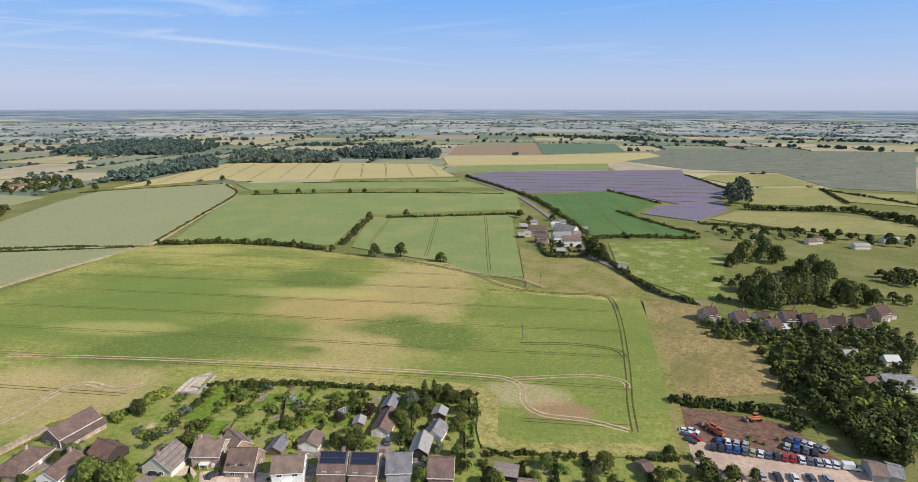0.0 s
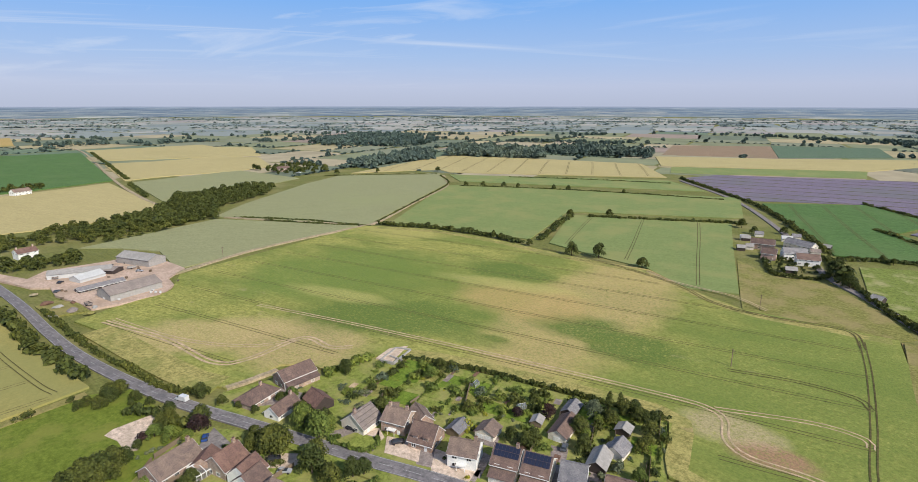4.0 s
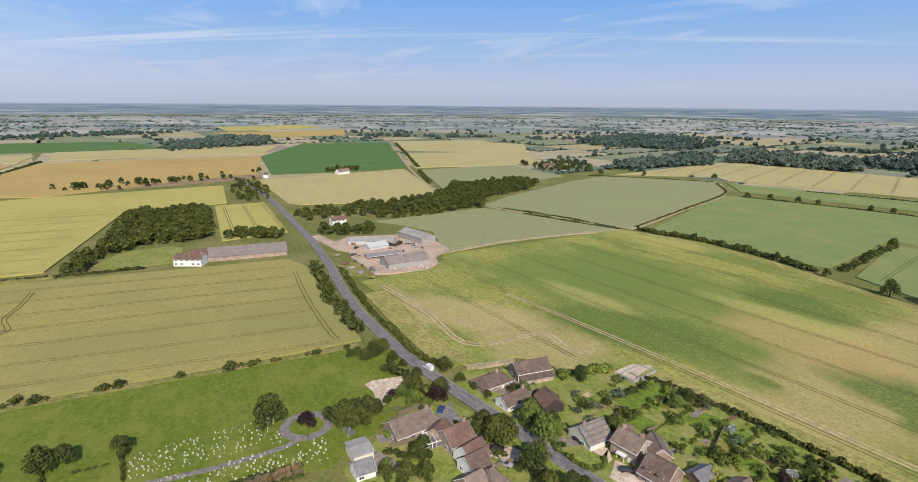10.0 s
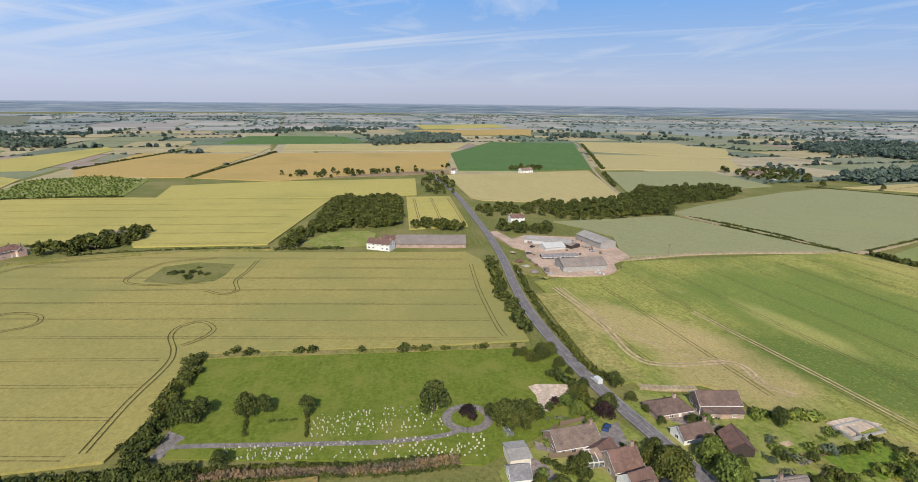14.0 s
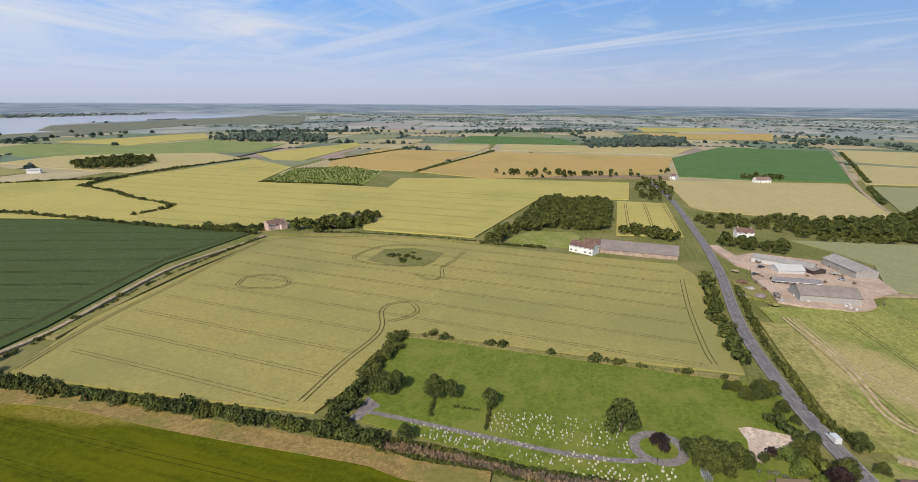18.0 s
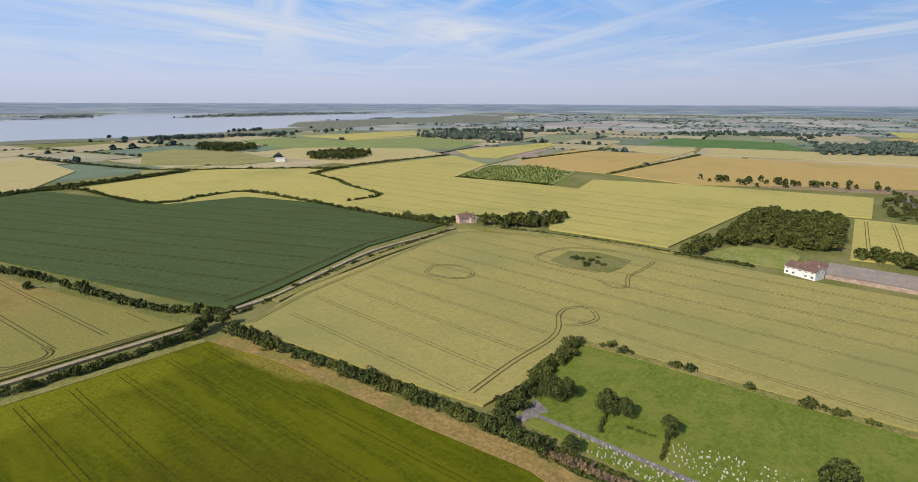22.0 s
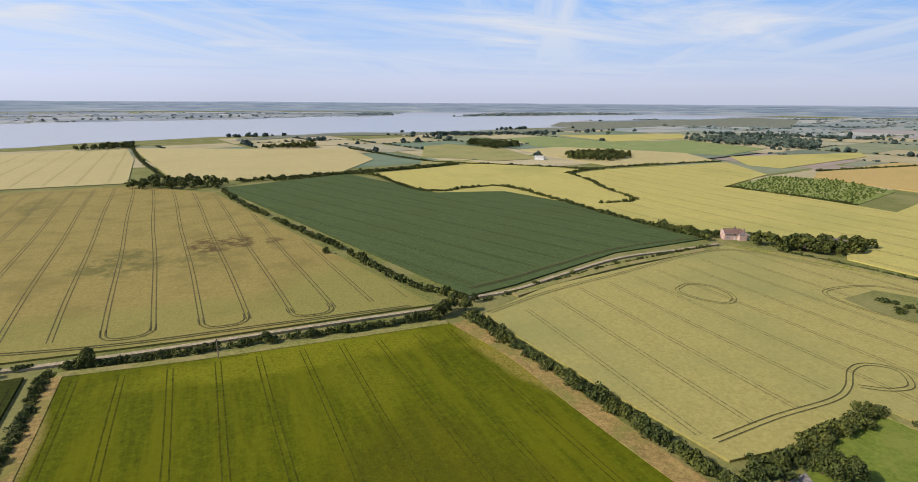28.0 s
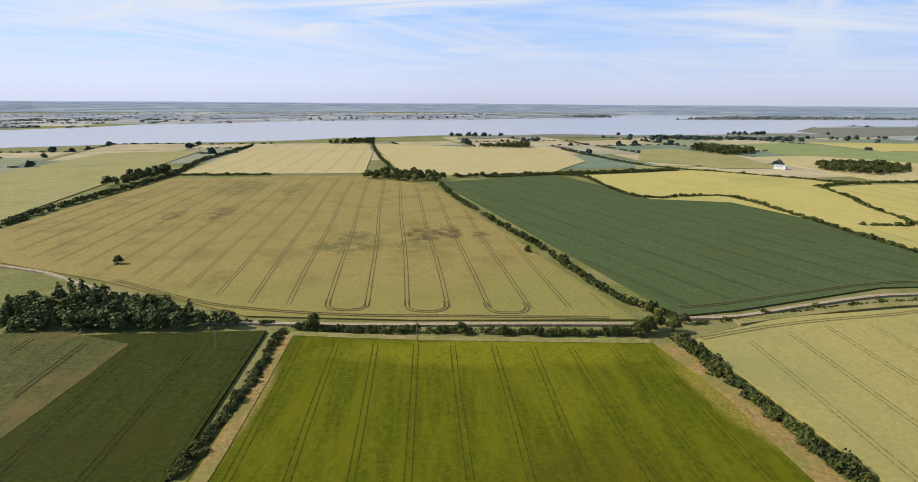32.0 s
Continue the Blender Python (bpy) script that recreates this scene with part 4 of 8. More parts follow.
def house(label, x, y, turn, long, wide, eaves, ridge, walls, roof, hip=0.0, chimney=0, windows=True, solar=False, dormers=0, porch=False, doors=0, name="house", category="house", front=0.0, opening=0, face=False):
    """A pitched-roof building; its ridge runs along its own x."""
    root = new(name)
    root.matrix_basis = pose(x, y, 0, 0, 0, turn)
    tagged(root, label, category)
    a, b = long / 2, wide / 2
    hx = a - hip
    v = [(-a, -b, -0.3), (a, -b, -0.3), (a, b, -0.3), (-a, b, -0.3), (-a, -b, eaves), (a, -b, eaves), (a, b, eaves), (-a, b, eaves), (-hx, 0, ridge), (hx, 0, ridge)]
    f = [(0, 1, 5, 4), (2, 3, 7, 6)]
    f += [(3, 0, 4, 8, 7), (1, 2, 6, 9, 5)] if not hip else [(3, 0, 4, 7), (1, 2, 6, 5)]
    part("wall", mesh_of("wall", v, f, walls), root)
    o, t = 0.45, 0.16
    slope = (ridge - eaves) / b
    drop = eaves - o * slope
    for sgn in (-1, 1):
        ends = (-a - 0.3, a + 0.3)
        inner = (-hx - (0.3 if not hip else 0), hx + (0.3 if not hip else 0))
        low = [(ends[0], sgn * (b + o), drop), (ends[1], sgn * (b + o), drop)]
        top = [(inner[1], 0, ridge), (inner[0], 0, ridge)]
        q = low + top
        vs = [(px, py, pz + 0.03) for px, py, pz in q] + [(px, py, pz + 0.03 + t) for px, py, pz in q]
        fs = [(0, 1, 2, 3), (4, 5, 6, 7), (0, 1, 5, 4), (1, 2, 6, 5), (2, 3, 7, 6), (3, 0, 4, 7)]
        bm = bmesh.new()
        bv = [bm.verts.new(p) for p in vs]
        for k in fs:
            bm.faces.new([bv[i] for i in k])
        bmesh.ops.recalc_face_normals(bm, faces=bm.faces)
        me = bpy.data.meshes.new("roof_slope")
        bm.to_mesh(me)
        bm.free()
        me.materials.append(roof)
        part("roof_slope", me, root)
        if hip:
            s = sgn
            vs = [(s * (a + 0.3), -b - o, drop), (s * (a + 0.3), b + o, drop), (s * hx, 0, ridge)]
            vs = [(px, py, pz + 0.03) for px, py, pz in vs] + [(px, py, pz + 0.03 + t) for px, py, pz in vs]
            me = mesh_of("hip_slope", vs, [(0, 1, 2), (3, 4, 5), (0, 1, 4, 3), (1, 2, 5, 4), (2, 0, 3, 5)], roof)
            part("hip_slope", me, root)
    part("ridge_cap", boxes("ridge_cap", roof, (-hx - 0.2, -0.16, ridge + 0.12, hx + 0.2, 0.16, ridge + 0.3)), root)
    for k in range(chimney):
        cx = (-1) ** k * (hx - 1.2)
        st = part("chimney", boxes("chimney", BRICK, (cx - 0.45, -0.3, ridge - 1.2, cx + 0.45, 0.5, ridge + 1.3), (cx - 0.52, -0.37, ridge + 1.3, cx + 0.52, 0.57, ridge + 1.45)), root)
        part("chimney_pot", boxes("chimney_pot", ROOF_RED, (cx - 0.3, -0.05, ridge + 1.45, cx - 0.06, 0.2, ridge + 1.9), (cx + 0.06, -0.05, ridge + 1.45, cx + 0.3, 0.2, ridge + 1.9)), st)
    if windows:
        levels = [0.95] if eaves < 4.2 else [0.95, 3.5]
        n = max(2, int(long / 3.3))
        for z in levels:
            for s in (-1, 1):
                for i in range(n):
                    px = -a + (i + 0.5) * long / n
                    if z < 1 and i == n // 2:
                        part("door", DOOR_WHITE, root, "white panelled door", pose(px, s * (b + 0.02), 0, 0, 0, 0 if s < 0 else 180))
                        continue
                    w = part("window", WIN_FRAME, root, "", pose(px, s * (b + 0.02), z, 0, 0, 0 if s < 0 else 180))
                    part("pane", WIN_PANE, w)
        if not hip:
            for s in (-1, 1):
                for py in ((-1.6, 1.6) if wide > 7 else (0,)):
                    w = part("window", WIN_FRAME, root, "", pose(s * (a + 0.02), py, levels[-1], 0, 0, 90 * s))
                    part("pane", WIN_PANE, w)
        for s in (-1, 1):
            part("gutter", boxes("gutter", WHITE, (-a - 0.25, min(s * (b + o - 0.04), s * (b + o + 0.12)), drop - 0.1, a + 0.25, max(s * (b + o - 0.04), s * (b + o + 0.12)), drop + 0.08)), root, "white eaves gutter")
            if not hip:
                q = [(s * (a + 0.31), -b - o, drop - 0.1), (s * (a + 0.31), 0, ridge - 0.1), (s * (a + 0.31), b + o, drop - 0.1), (s * (a + 0.31), b + o, drop + 0.12), (s * (a + 0.31), 0, ridge + 0.12), (s * (a + 0.31), -b - o, drop + 0.12)]
                q += [(px + s * 0.05, py, pz) for px, py, pz in q]
                part("barge_board", mesh_of("barge_board", q, [(0, 1, 4, 5), (1, 2, 3, 4), (6, 7, 10, 11), (7, 8, 9, 10), (5, 4, 10, 11), (4, 3, 9, 10), (0, 1, 7, 6), (1, 2, 8, 7)], WHITE), root, "white barge board")
    if face:
        part("front_wall", boxes("front_wall", WHITE, (-a + 0.05, -b - 0.05, 0, a - 0.05, -b - 0.005, eaves - 0.1)), root, "white painted front wall")
    pitch = math.degrees(math.atan(slope))
    if solar:
        for i in range(7):
            for j in range(2):
                d = 1.0 + j * 1.75
                part("solar_panel", PANEL, root, "dark blue solar panel", pose((i - 3) * 1.06, -d * math.cos(math.atan(slope)), ridge - d * math.sin(math.atan(slope)) + 0.32, pitch, 0, 0))
    for i in range(dormers):
        px = (i - (dormers - 1) / 2) * long / max(1, dormers) * 0.9
        d = part("dormer", boxes("dormer", [walls], (px - 0.9, -b * 0.85, eaves + 0.2, px + 0.9, -b * 0.2, eaves + 1.7)), root)
        part("dormer_roof", boxes("dormer_roof", roof, (px - 1.05, -b * 0.95, eaves + 1.7, px + 1.05, -b * 0.1, eaves + 1.9)), d)
        w = part("dormer_window", WIN_FRAME, d, "", pose(px, -b * 0.85 - 0.03, eaves + 0.4, 0, 0, 0))
    if porch:
        part("porch", boxes("porch", [WHITE], (-1.3, -b - 1.4, 0, -1.15, -b - 1.25, 2.3), (1.15, -b - 1.4, 0, 1.3, -b - 1.25, 2.3), (-1.5, -b - 1.6, 2.3, 1.5, -b, 2.5)), root)
    if front:
        v = [(-a + 0.4, -b - front, -0.3), (a - 0.4, -b - front, -0.3), (a - 0.4, -b + 0.05, -0.3), (-a + 0.4, -b + 0.05, -0.3), (-a + 0.4, -b - front, 2.4), (a - 0.4, -b - front, 2.4), (a - 0.4, -b + 0.05, 3.3), (-a + 0.4, -b + 0.05, 3.3)]
        ex = part("front_extension", mesh_of("front_extension", v, [(0, 1, 5, 4), (1, 2, 6, 5), (3, 0, 4, 7)], walls), root)
        v = [(-a + 0.1, -b - front - 0.4, 2.3), (a - 0.1, -b - front - 0.4, 2.3), (a - 0.1, -b - 0.04, 3.5), (-a + 0.1, -b - 0.04, 3.5)]
        v += [(px, py, pz + 0.15) for px, py, pz in v]
        part("extension_roof", mesh_of("extension_roof", v, [(3, 2, 1, 0), (4, 5, 6, 7), (0, 1, 5, 4), (1, 2, 6, 5), (2, 3, 7, 6), (3, 0, 4, 7)], roof), ex)
        for px in (-a * 0.5, a * 0.5):
            part("extension_window", WIN_FRAME, ex, "", pose(px, -b - front - 0.03, 0.9))
    # dark panels on the closed wall imitate the shade inside open bays
    for k in range(opening):
        px = -a + (k + 0.5) * long / opening
        part("dark_doorway", boxes("dark_doorway", BOARD, (px - long / opening * 0.36, -b - 0.06, 0, px + long / opening * 0.36, -b - 0.01, eaves - 0.9)), root, "dark panel standing for shade in an open doorway")
    for i in range(doors):
        part("garage_door", GARAGE, root, "white garage door", pose(-a - 0.02, (i - (doors - 1) / 2) * 2.6, 0, 0, 0, -90))
    return root


def car_parts():
    """Body, glass and wheels of a hatchback, 4.2 m long along x."""
    prof = [(-2.1, 0.35), (-2.1, 0.85), (-1.95, 1.0), (-1.1, 1.05), (0.95, 1.02), (1.9, 0.85), (2.1, 0.7), (2.1, 0.35)]
    cab = [(-1.85, 1.0), (-1.45, 1.42), (0.15, 1.45), (0.95, 1.0)]

    def extrude(p, w0, w1, mat, name):
        bm = bmesh.new()
        rows = []
        for s in (-1, 1):
            rows.append([bm.verts.new((x, s * (w1 if z > 1.2 else w0), z)) for x, z in p])
        bm.faces.new(rows[0])
        bm.faces.new(rows[1][::-1])
        for i in range(len(p)):
            j = (i + 1) % len(p)
            bm.faces.new((rows[0][i], rows[1][i], rows[1][j], rows[0][j]))
        bmesh.ops.recalc_face_normals(bm, faces=bm.faces)
        bmesh.ops.bevel(bm, geom=[e for e in bm.edges if e.calc_length() > 0.5], offset=0.06, segments=1, affect="EDGES")
        me = bpy.data.meshes.new(name)
        bm.to_mesh(me)
        bm.free()
        me.materials.append(mat)
        return me
    bm = bmesh.new()
    bmesh.ops.create_cone(bm, cap_ends=True, segments=10, radius1=0.32, radius2=0.32, depth=0.2, matrix=pose(0, 0, 0, 90, 0, 0))
    wheel = bpy.data.meshes.new("wheel")
    bm.to_mesh(wheel)
    bm.free()
    wheel.materials.append(RUBBER)
    return [extrude(prof, 0.87, 0.87, p, "body") for p in PAINTS], extrude(cab, 0.8, 0.62, GLASS, "cabin_glass"), wheel, [boxes("roof_panel", p, (-1.42, -0.62, 1.42, 0.12, 0.62, 1.47)) for p in PAINTS]


CAR = car_parts()


def car(x, y, turn, paint, name="car", label=None, van=False, z=0.0):
    names = ("white", "black", "blue", "silver grey", "red", "dark grey", "beige")
    root = new(name)
    root.matrix_basis = pose(x, y, z, 0, 0, turn)
    tagged(root, label or names[paint] + " parked hatchback car with dark windows", "van" if van else "car")
    part("body", CAR[0][paint], root, "", Matrix.Diagonal((1.25, 1.1, 1.1, 1)) if van else None)
    if van:
        part("load_box", boxes("load_box", PAINTS[paint], (-2.6, -0.95, 0.9, 0.6, 0.95, 2.2), bevel=0.06), root)
        part("windscreen", boxes("windscreen", GLASS, (0.6, -0.85, 1.2, 1.3, 0.85, 1.9), bevel=0.1), root)
    else:
        part("cabin_glass", CAR[1], root)
        part("roof_panel", CAR[3][paint], root)
    for px in (-1.3, 1.3):
        for py in (-0.82, 0.82):
            part("wheel", CAR[2], root, "", pose(px, py, 0.32))
    return root


# ---- ground, water and distance ----
R = 4850.0
ring = [(R * math.cos(a), R * math.sin(a)) for a in np.linspace(0, 2 * math.pi, 97)[:-1]]
tagged(new("ground", mesh_of("ground", [(x, y, 0) for x, y in ring], [tuple(range(96))], GRASS)), "wide flat green farmland to the horizon", "ground", kind="structure")
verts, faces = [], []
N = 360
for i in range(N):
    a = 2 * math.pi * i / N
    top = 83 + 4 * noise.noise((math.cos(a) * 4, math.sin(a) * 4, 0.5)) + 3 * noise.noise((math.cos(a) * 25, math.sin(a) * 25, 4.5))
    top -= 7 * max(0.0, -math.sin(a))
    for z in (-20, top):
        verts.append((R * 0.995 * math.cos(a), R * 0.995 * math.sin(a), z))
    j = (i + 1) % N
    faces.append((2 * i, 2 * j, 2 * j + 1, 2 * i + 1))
tagged(new("backdrop", mesh_of("backdrop", verts, faces, HAZE_BACKDROP)), "self-lit backdrop ring painted as blue hazy distance", "backdrop", kind="structure")

# ---- estuary and fields ----
tagged(new("water", slab("water", [(1112, -845), (746, -1087), (680, -1150), (533, -1196), (381, -1283), (312, -1372), (195, -1431), (67, -1523), (-501, -1610), (-590, -1628), (-732, -1661), (-826, -1691), (-950, -1763), (-1087, -1793), (-1140, -1713), (-1144, -1936), (-1373, -2251), (-1626, -2408), (-1858, -2411), (-2122, -2529), (-2455, -2525), (-3033, -2761), (-3680, -3155), (-3103, -3718), (-2262, -4274), (-1609, -4556), (-1288, -4561), (-880, -3510), (-677, -3215), (-411, -3213), (-165, -3038), (33, -2827), (711, -2554), (1034, -2133), (1219, -2032), (1249, -1800), (1563, -1184)], -0.2, 0.35, WATER)), "wide pale grey estuary water", "water", kind="structure")
field("island", "low green island in the estuary", MARSH, [(-1179, -3204), (-1559, -3245), (-1962, -3357), (-2319, -3457), (-2875, -3534), (-2941, -3680), (-2370, -4067), (-1769, -3889)], 1.0)
wood("haze-greyed trees on the estuary island", [(-1179, -3204), (-1559, -3245), (-1962, -3357), (-2319, -3457), (-2875, -3534), (-2941, -3680), (-2370, -4067), (-1769, -3889)], 11, 60, "speck", leaf=LEAF_SHORE_HAZE, wide=1.6)
wood("haze-greyed trees on the far shore", [(-639, -3465), (-880, -3510), (-966, -3938), (-709, -3857)], 11, 45, "speck", leaf=LEAF_SHORE_HAZE, wide=1.5)
wood("haze-greyed trees along the far shore", [(780, -2697), (165, -3005), (-200, -3367), (-214, -3640), (830, -2866)], 9, 70, "speck", leaf=LEAF_SHORE_HAZE, wide=1.5, skip=0.4)
field("marsh", "low salt marsh along the estuary", MARSH, [(-810, -1658), (-1064, -1753), (-1116, -1675), (-1118, -1889), (-1336, -2188), (-1799, -2333), (-2366, -2432), (-3079, -2745), (-3002, -2313), (-2011, -1569), (-1734, -1847), (-1336, -1720), (-1066, -1561), (-844, -1559)], 0.8)
field("rape_field", "large yellow-green ripening rape field", MAIN, [(-191, 76), (-200, 72), (-228, 67), (-279, 60), (-308, 53), (-315, 72), (-321, 102), (-349, 117), (-363, 195), (-378, 280), (-322, 313), (-261, 321), (-217, 320), (-179, 321), (-141, 327), (-109, 307), (-76, 294), (-42, 298), (-13, 301), (-4, 254), (3, 207), (8, 159), (-26, 146), (-51, 140), (-63, 169), (-95, 162), (-126, 153), (-153, 143), (-160, 138), (-172, 131), (-174, 109), (-187, 108), (-194, 99)], 0.9, (15, 27, 0.35, 14))
field("rough_meadow", "rough green meadow beside a lane", VERGE, [(-83, 314), (-108, 392), (-81, 369), (-54, 377), (-23, 339), (-7, 309), (-13, 301), (-42, 298), (-76, 294)], 0.3)
field("dry_meadow", "dry tan rough grass meadow", DRY, [(-12, 300), (18, 305), (18, 270), (41, 265), (46, 215), (4, 192), (3, 207), (-4, 254)], 0.5)
field("oat_field", "green oat field with pale wheel ruts", GREEN, [(-227, 341), (-273, 445), (-208, 479), (-150, 517), (-119, 420), (-85, 318), (-110, 308), (-144, 330), (-172, 332)], 0.7, (110, 46, 0.45, 8))
field("oat_field", "wide green oat field", GREEN, [(-368, 299), (-493, 497), (-484, 516), (-185, 661), (-147, 541), (-252, 477), (-284, 457), (-258, 380), (-245, 340), (-315, 325)], 0.7)
field("oat_field", "narrow green oat field", GREEN, [(-506, 540), (-568, 582), (-304, 746), (-228, 682)], 0.7)
field("ripe_wheat_field", "pale ripe wheat field", RIPE, [(-689, 492), (-731, 619), (-790, 804), (-599, 875), (-425, 925), (-316, 773), (-587, 602), (-625, 616)], 0.8, (120, 40, 0.6, 12))
field("grey_green_field", "grey-green oat field beside a track", GREYGREEN, [(-512, 208), (-555, 257), (-639, 382), (-680, 466), (-590, 583), (-507, 516), (-380, 288), (-387, 281)], 0.7)
field("grey_green_field", "grey-green oat field behind the farm", GREYGREEN, [(-469, 91), (-489, 166), (-500, 204), (-383, 278), (-372, 189), (-363, 120), (-417, 128), (-447, 111)], 0.7)
field("ripe_wheat_field", "tan ripe wheat field", RIPE, [(-766, -9), (-835, 205), (-576, 189), (-560, 102), (-569, 35), (-584, 22)], 0.8)
field("maize_field", "emerald green maize field", EMERALD, [(-899, 4), (-1090, -8), (-1417, 88), (-1394, 296), (-856, 215), (-821, 99), (-819, 9)], 1.2)
field("ripe_wheat_field", "pale wheat field beside a lane", RIPE, [(-1454, 318), (-1452, 573), (-1229, 563), (-1192, 292)], 0.8)
field("ripe_wheat_field", "pale wheat field beside a lane", RIPE, [(-1084, 263), (-1105, 507), (-885, 460), (-844, 226)], 0.8)
field("grey_green_field", "grey-green field beside a lane", GREYGREEN, [(-819, 227), (-848, 390), (-695, 406), (-613, 222), (-620, 202)], 0.7)
field("wheat_field", "large grey-green wheat field with wheel ruts", WHEAT, [(-124, -205), (-171, -229), (-325, -262), (-362, -165), (-365, -49), (-369, 15), (-351, 25), (-230, 41), (-221, -16), (-216, -81), (-212, -94), (-178, -86), (-147, -88), (-137, -134), (-126, -194)], 0.8, (91.5, 20, 0.5, 12, TRAM_WHEAT, 230.5))
field("bean_field", "dark green bean field", DARK, [(5, -628), (-144, -702), (-210, -527), (-292, -537), (-330, -282), (-244, -272), (-156, -237), (-127, -229)], 0.75, (116, 24, 0.4, 12, TRAM_DARK))
field("barley_field", "tan barley field with dark patches and wheel ruts", TAN, [(302, -369), (324, -629), (104, -678), (10, -598), (-107, -224), (-10, -219), (62, -220), (152, -262), (233, -291)], 0.7, (98.5, 18.1, 0.5, 14, TRAM, 41.6))
field("pea_field", "bright yellow-green pea field", BEAN, [(38, -204), (-16, -203), (-106, -203), (-122, -149), (-131, -100), (-136, -50), (-138, 30), (34, 30), (33, -119)], 0.6, (95.3, 14.9, 0.35, 8, TRAM_OLIVE, 17.5))
field("bean_field", "dark green bean field beside a hedge", DEEP, [(150, -192), (103, -199), (47, -205), (38, -118), (40, 30), (260, 30), (260, -150)], 0.8, (97, 21.5, 0.5, 8, TRAM_DARK, -44.5))
field("sparse_field", "thin olive crop with bare soil", OLIVE, [(150, -196), (127, -200), (94, -190), (93, -168), (92, -130)], 0.9, (97, 21.5, 0.5, 6, TRAM_DARK, -44.5))
field("barley_field", "wide yellow barley field", YELLOW, [(-498, -644), (-744, -664), (-677, -531), (-546, -471), (-561, -326), (-569, -122), (-383, -124), (-372, -212), (-404, -236), (-372, -276), (-350, -289), (-337, -294), (-324, -350), (-314, -418), (-382, -430), (-411, -526), (-426, -616)], 0.8, (95, 30, 0.35, 12))
field("barley_field", "yellow barley field", YELLOW, [(-344, -796), (-460, -686), (-426, -616), (-411, -526), (-382, -430), (-314, -423), (-297, -550), (-248, -565)], 0.8)
field("plantation", "olive grass between young trees", PASTURE, [(-537, -462), (-672, -521), (-725, -465), (-692, -380), (-566, -338)], 0.35)
field("barley_field", "yellow barley field beside a wood", YELLOW, [(-559, -299), (-642, -326), (-679, -238), (-726, -48), (-599, -36), (-576, -120), (-568, -198)], 0.8)
field("barley_field", "small yellow barley field beside a road", YELLOW, [(-584, -46), (-590, 0), (-449, 18), (-434, -29)], 0.8, (8, 18, 0.5, 8))
field("ochre_field", "ochre barley field", OCHRE, [(-710, -337), (-1058, -343), (-1113, -7), (-840, -10), (-773, -107), (-688, -221)], 0.8)
field("ochre_field", "ochre barley field", OCHRE, [(-713, -491), (-767, -528), (-1022, -580), (-1035, -371), (-710, -344)], 0.8)
field("ripe_wheat_field", "pale wheat field", RIPE, [(-1106, -347), (-1277, -389), (-1367, 32), (-1167, -2)], 0.8)
field("ripe_wheat_field", "pale wheat field", RIPE, [(-1078, -498), (-1210, -524), (-1199, -395), (-1069, -378)], 0.8)
field("maize_field", "green maize field", EMERALD, [(-1272, -538), (-1551, -582), (-1568, -322), (-1355, -222), (-1277, -389)], 1.0)
field("ripe_wheat_field", "tan wheat field beside a hedge", OLIVEGOLD, [(326, -397), (369, -571), (465, -988), (604, -927), (560, -663)], 0.8)
field("ripe_wheat_field", "pale wheat field towards the estuary", RIPE, [(336, -670), (413, -1101), (200, -1206), (148, -974), (106, -695)], 0.8, (98, 30, 0.4, 10, TRAM_WHEAT))
field("ripe_wheat_field", "pale wheat field towards the estuary", RIPE, [(190, -1200), (-10, -1134), (-207, -1086), (-212, -872), (-136, -721), (-6, -687), (66, -730), (128, -965)], 0.8)
field("barley_field", "yellow barley field", YELLOW, [(-170, -695), (-355, -771), (-464, -656), (-414, -612), (-369, -419), (-320, -408), (-279, -514), (-207, -528)], 0.8)
field("phacelia_field", "purple flowering field with dark streaks", PURPLE, [(-299, 780), (-275, 852), (13, 1000), (17, 923), (65, 775), (57, 697), (11, 636), (-76, 707), (-171, 651)], 0.6, (15, 34, 1.6, 8))
field("phacelia_field", "small purple flowering field", PURPLE, [(-28, 566), (-10, 620), (54, 675), (56, 617), (23, 545)], 0.6)
field("maize_field", "bright emerald green field", EMERALD, [(-156, 638), (-75, 702), (-13, 634), (-36, 562), (22, 476), (-61, 449), (-102, 530)], 0.8, (110, 30, 0.6, 8))
field("grass_field", "green grass strip", GREEN, [(-336, 835), (-368, 915), (-116, 1063), (-105, 961)], 0.5)
field("ripe_wheat_field", "pale tan wheat field", RIPE, [(-387, 918), (-466, 1075), (-274, 1192), (-55, 1352), (-27, 1264), (-116, 1063)], 0.8)
field("ploughed_field", "brown fallow field", BROWN, [(-473, 1122), (-564, 1403), (-371, 1539), (-277, 1208)], 0.3)
field("grey_green_field", "blue-green oat field", BLUEGREEN, [(-275, 1209), (-378, 1565), (-165, 1648), (-110, 1366)], 0.7)
field("pasture", "green pasture with pale dry patches", PASTURE, [(-44, 428), (22, 465), (38, 415), (32, 320), (16, 314), (-12, 337), (-31, 363)], 0.25)
field("barley_field", "olive yellow barley field", OLIVEGOLD, [(81, 665), (99, 806), (179, 840), (178, 686)], 0.7)
field("barley_field", "olive yellow barley field", OLIVEGOLD, [(36, 560), (64, 614), (140, 631), (212, 602), (194, 546), (121, 532)], 0.7)
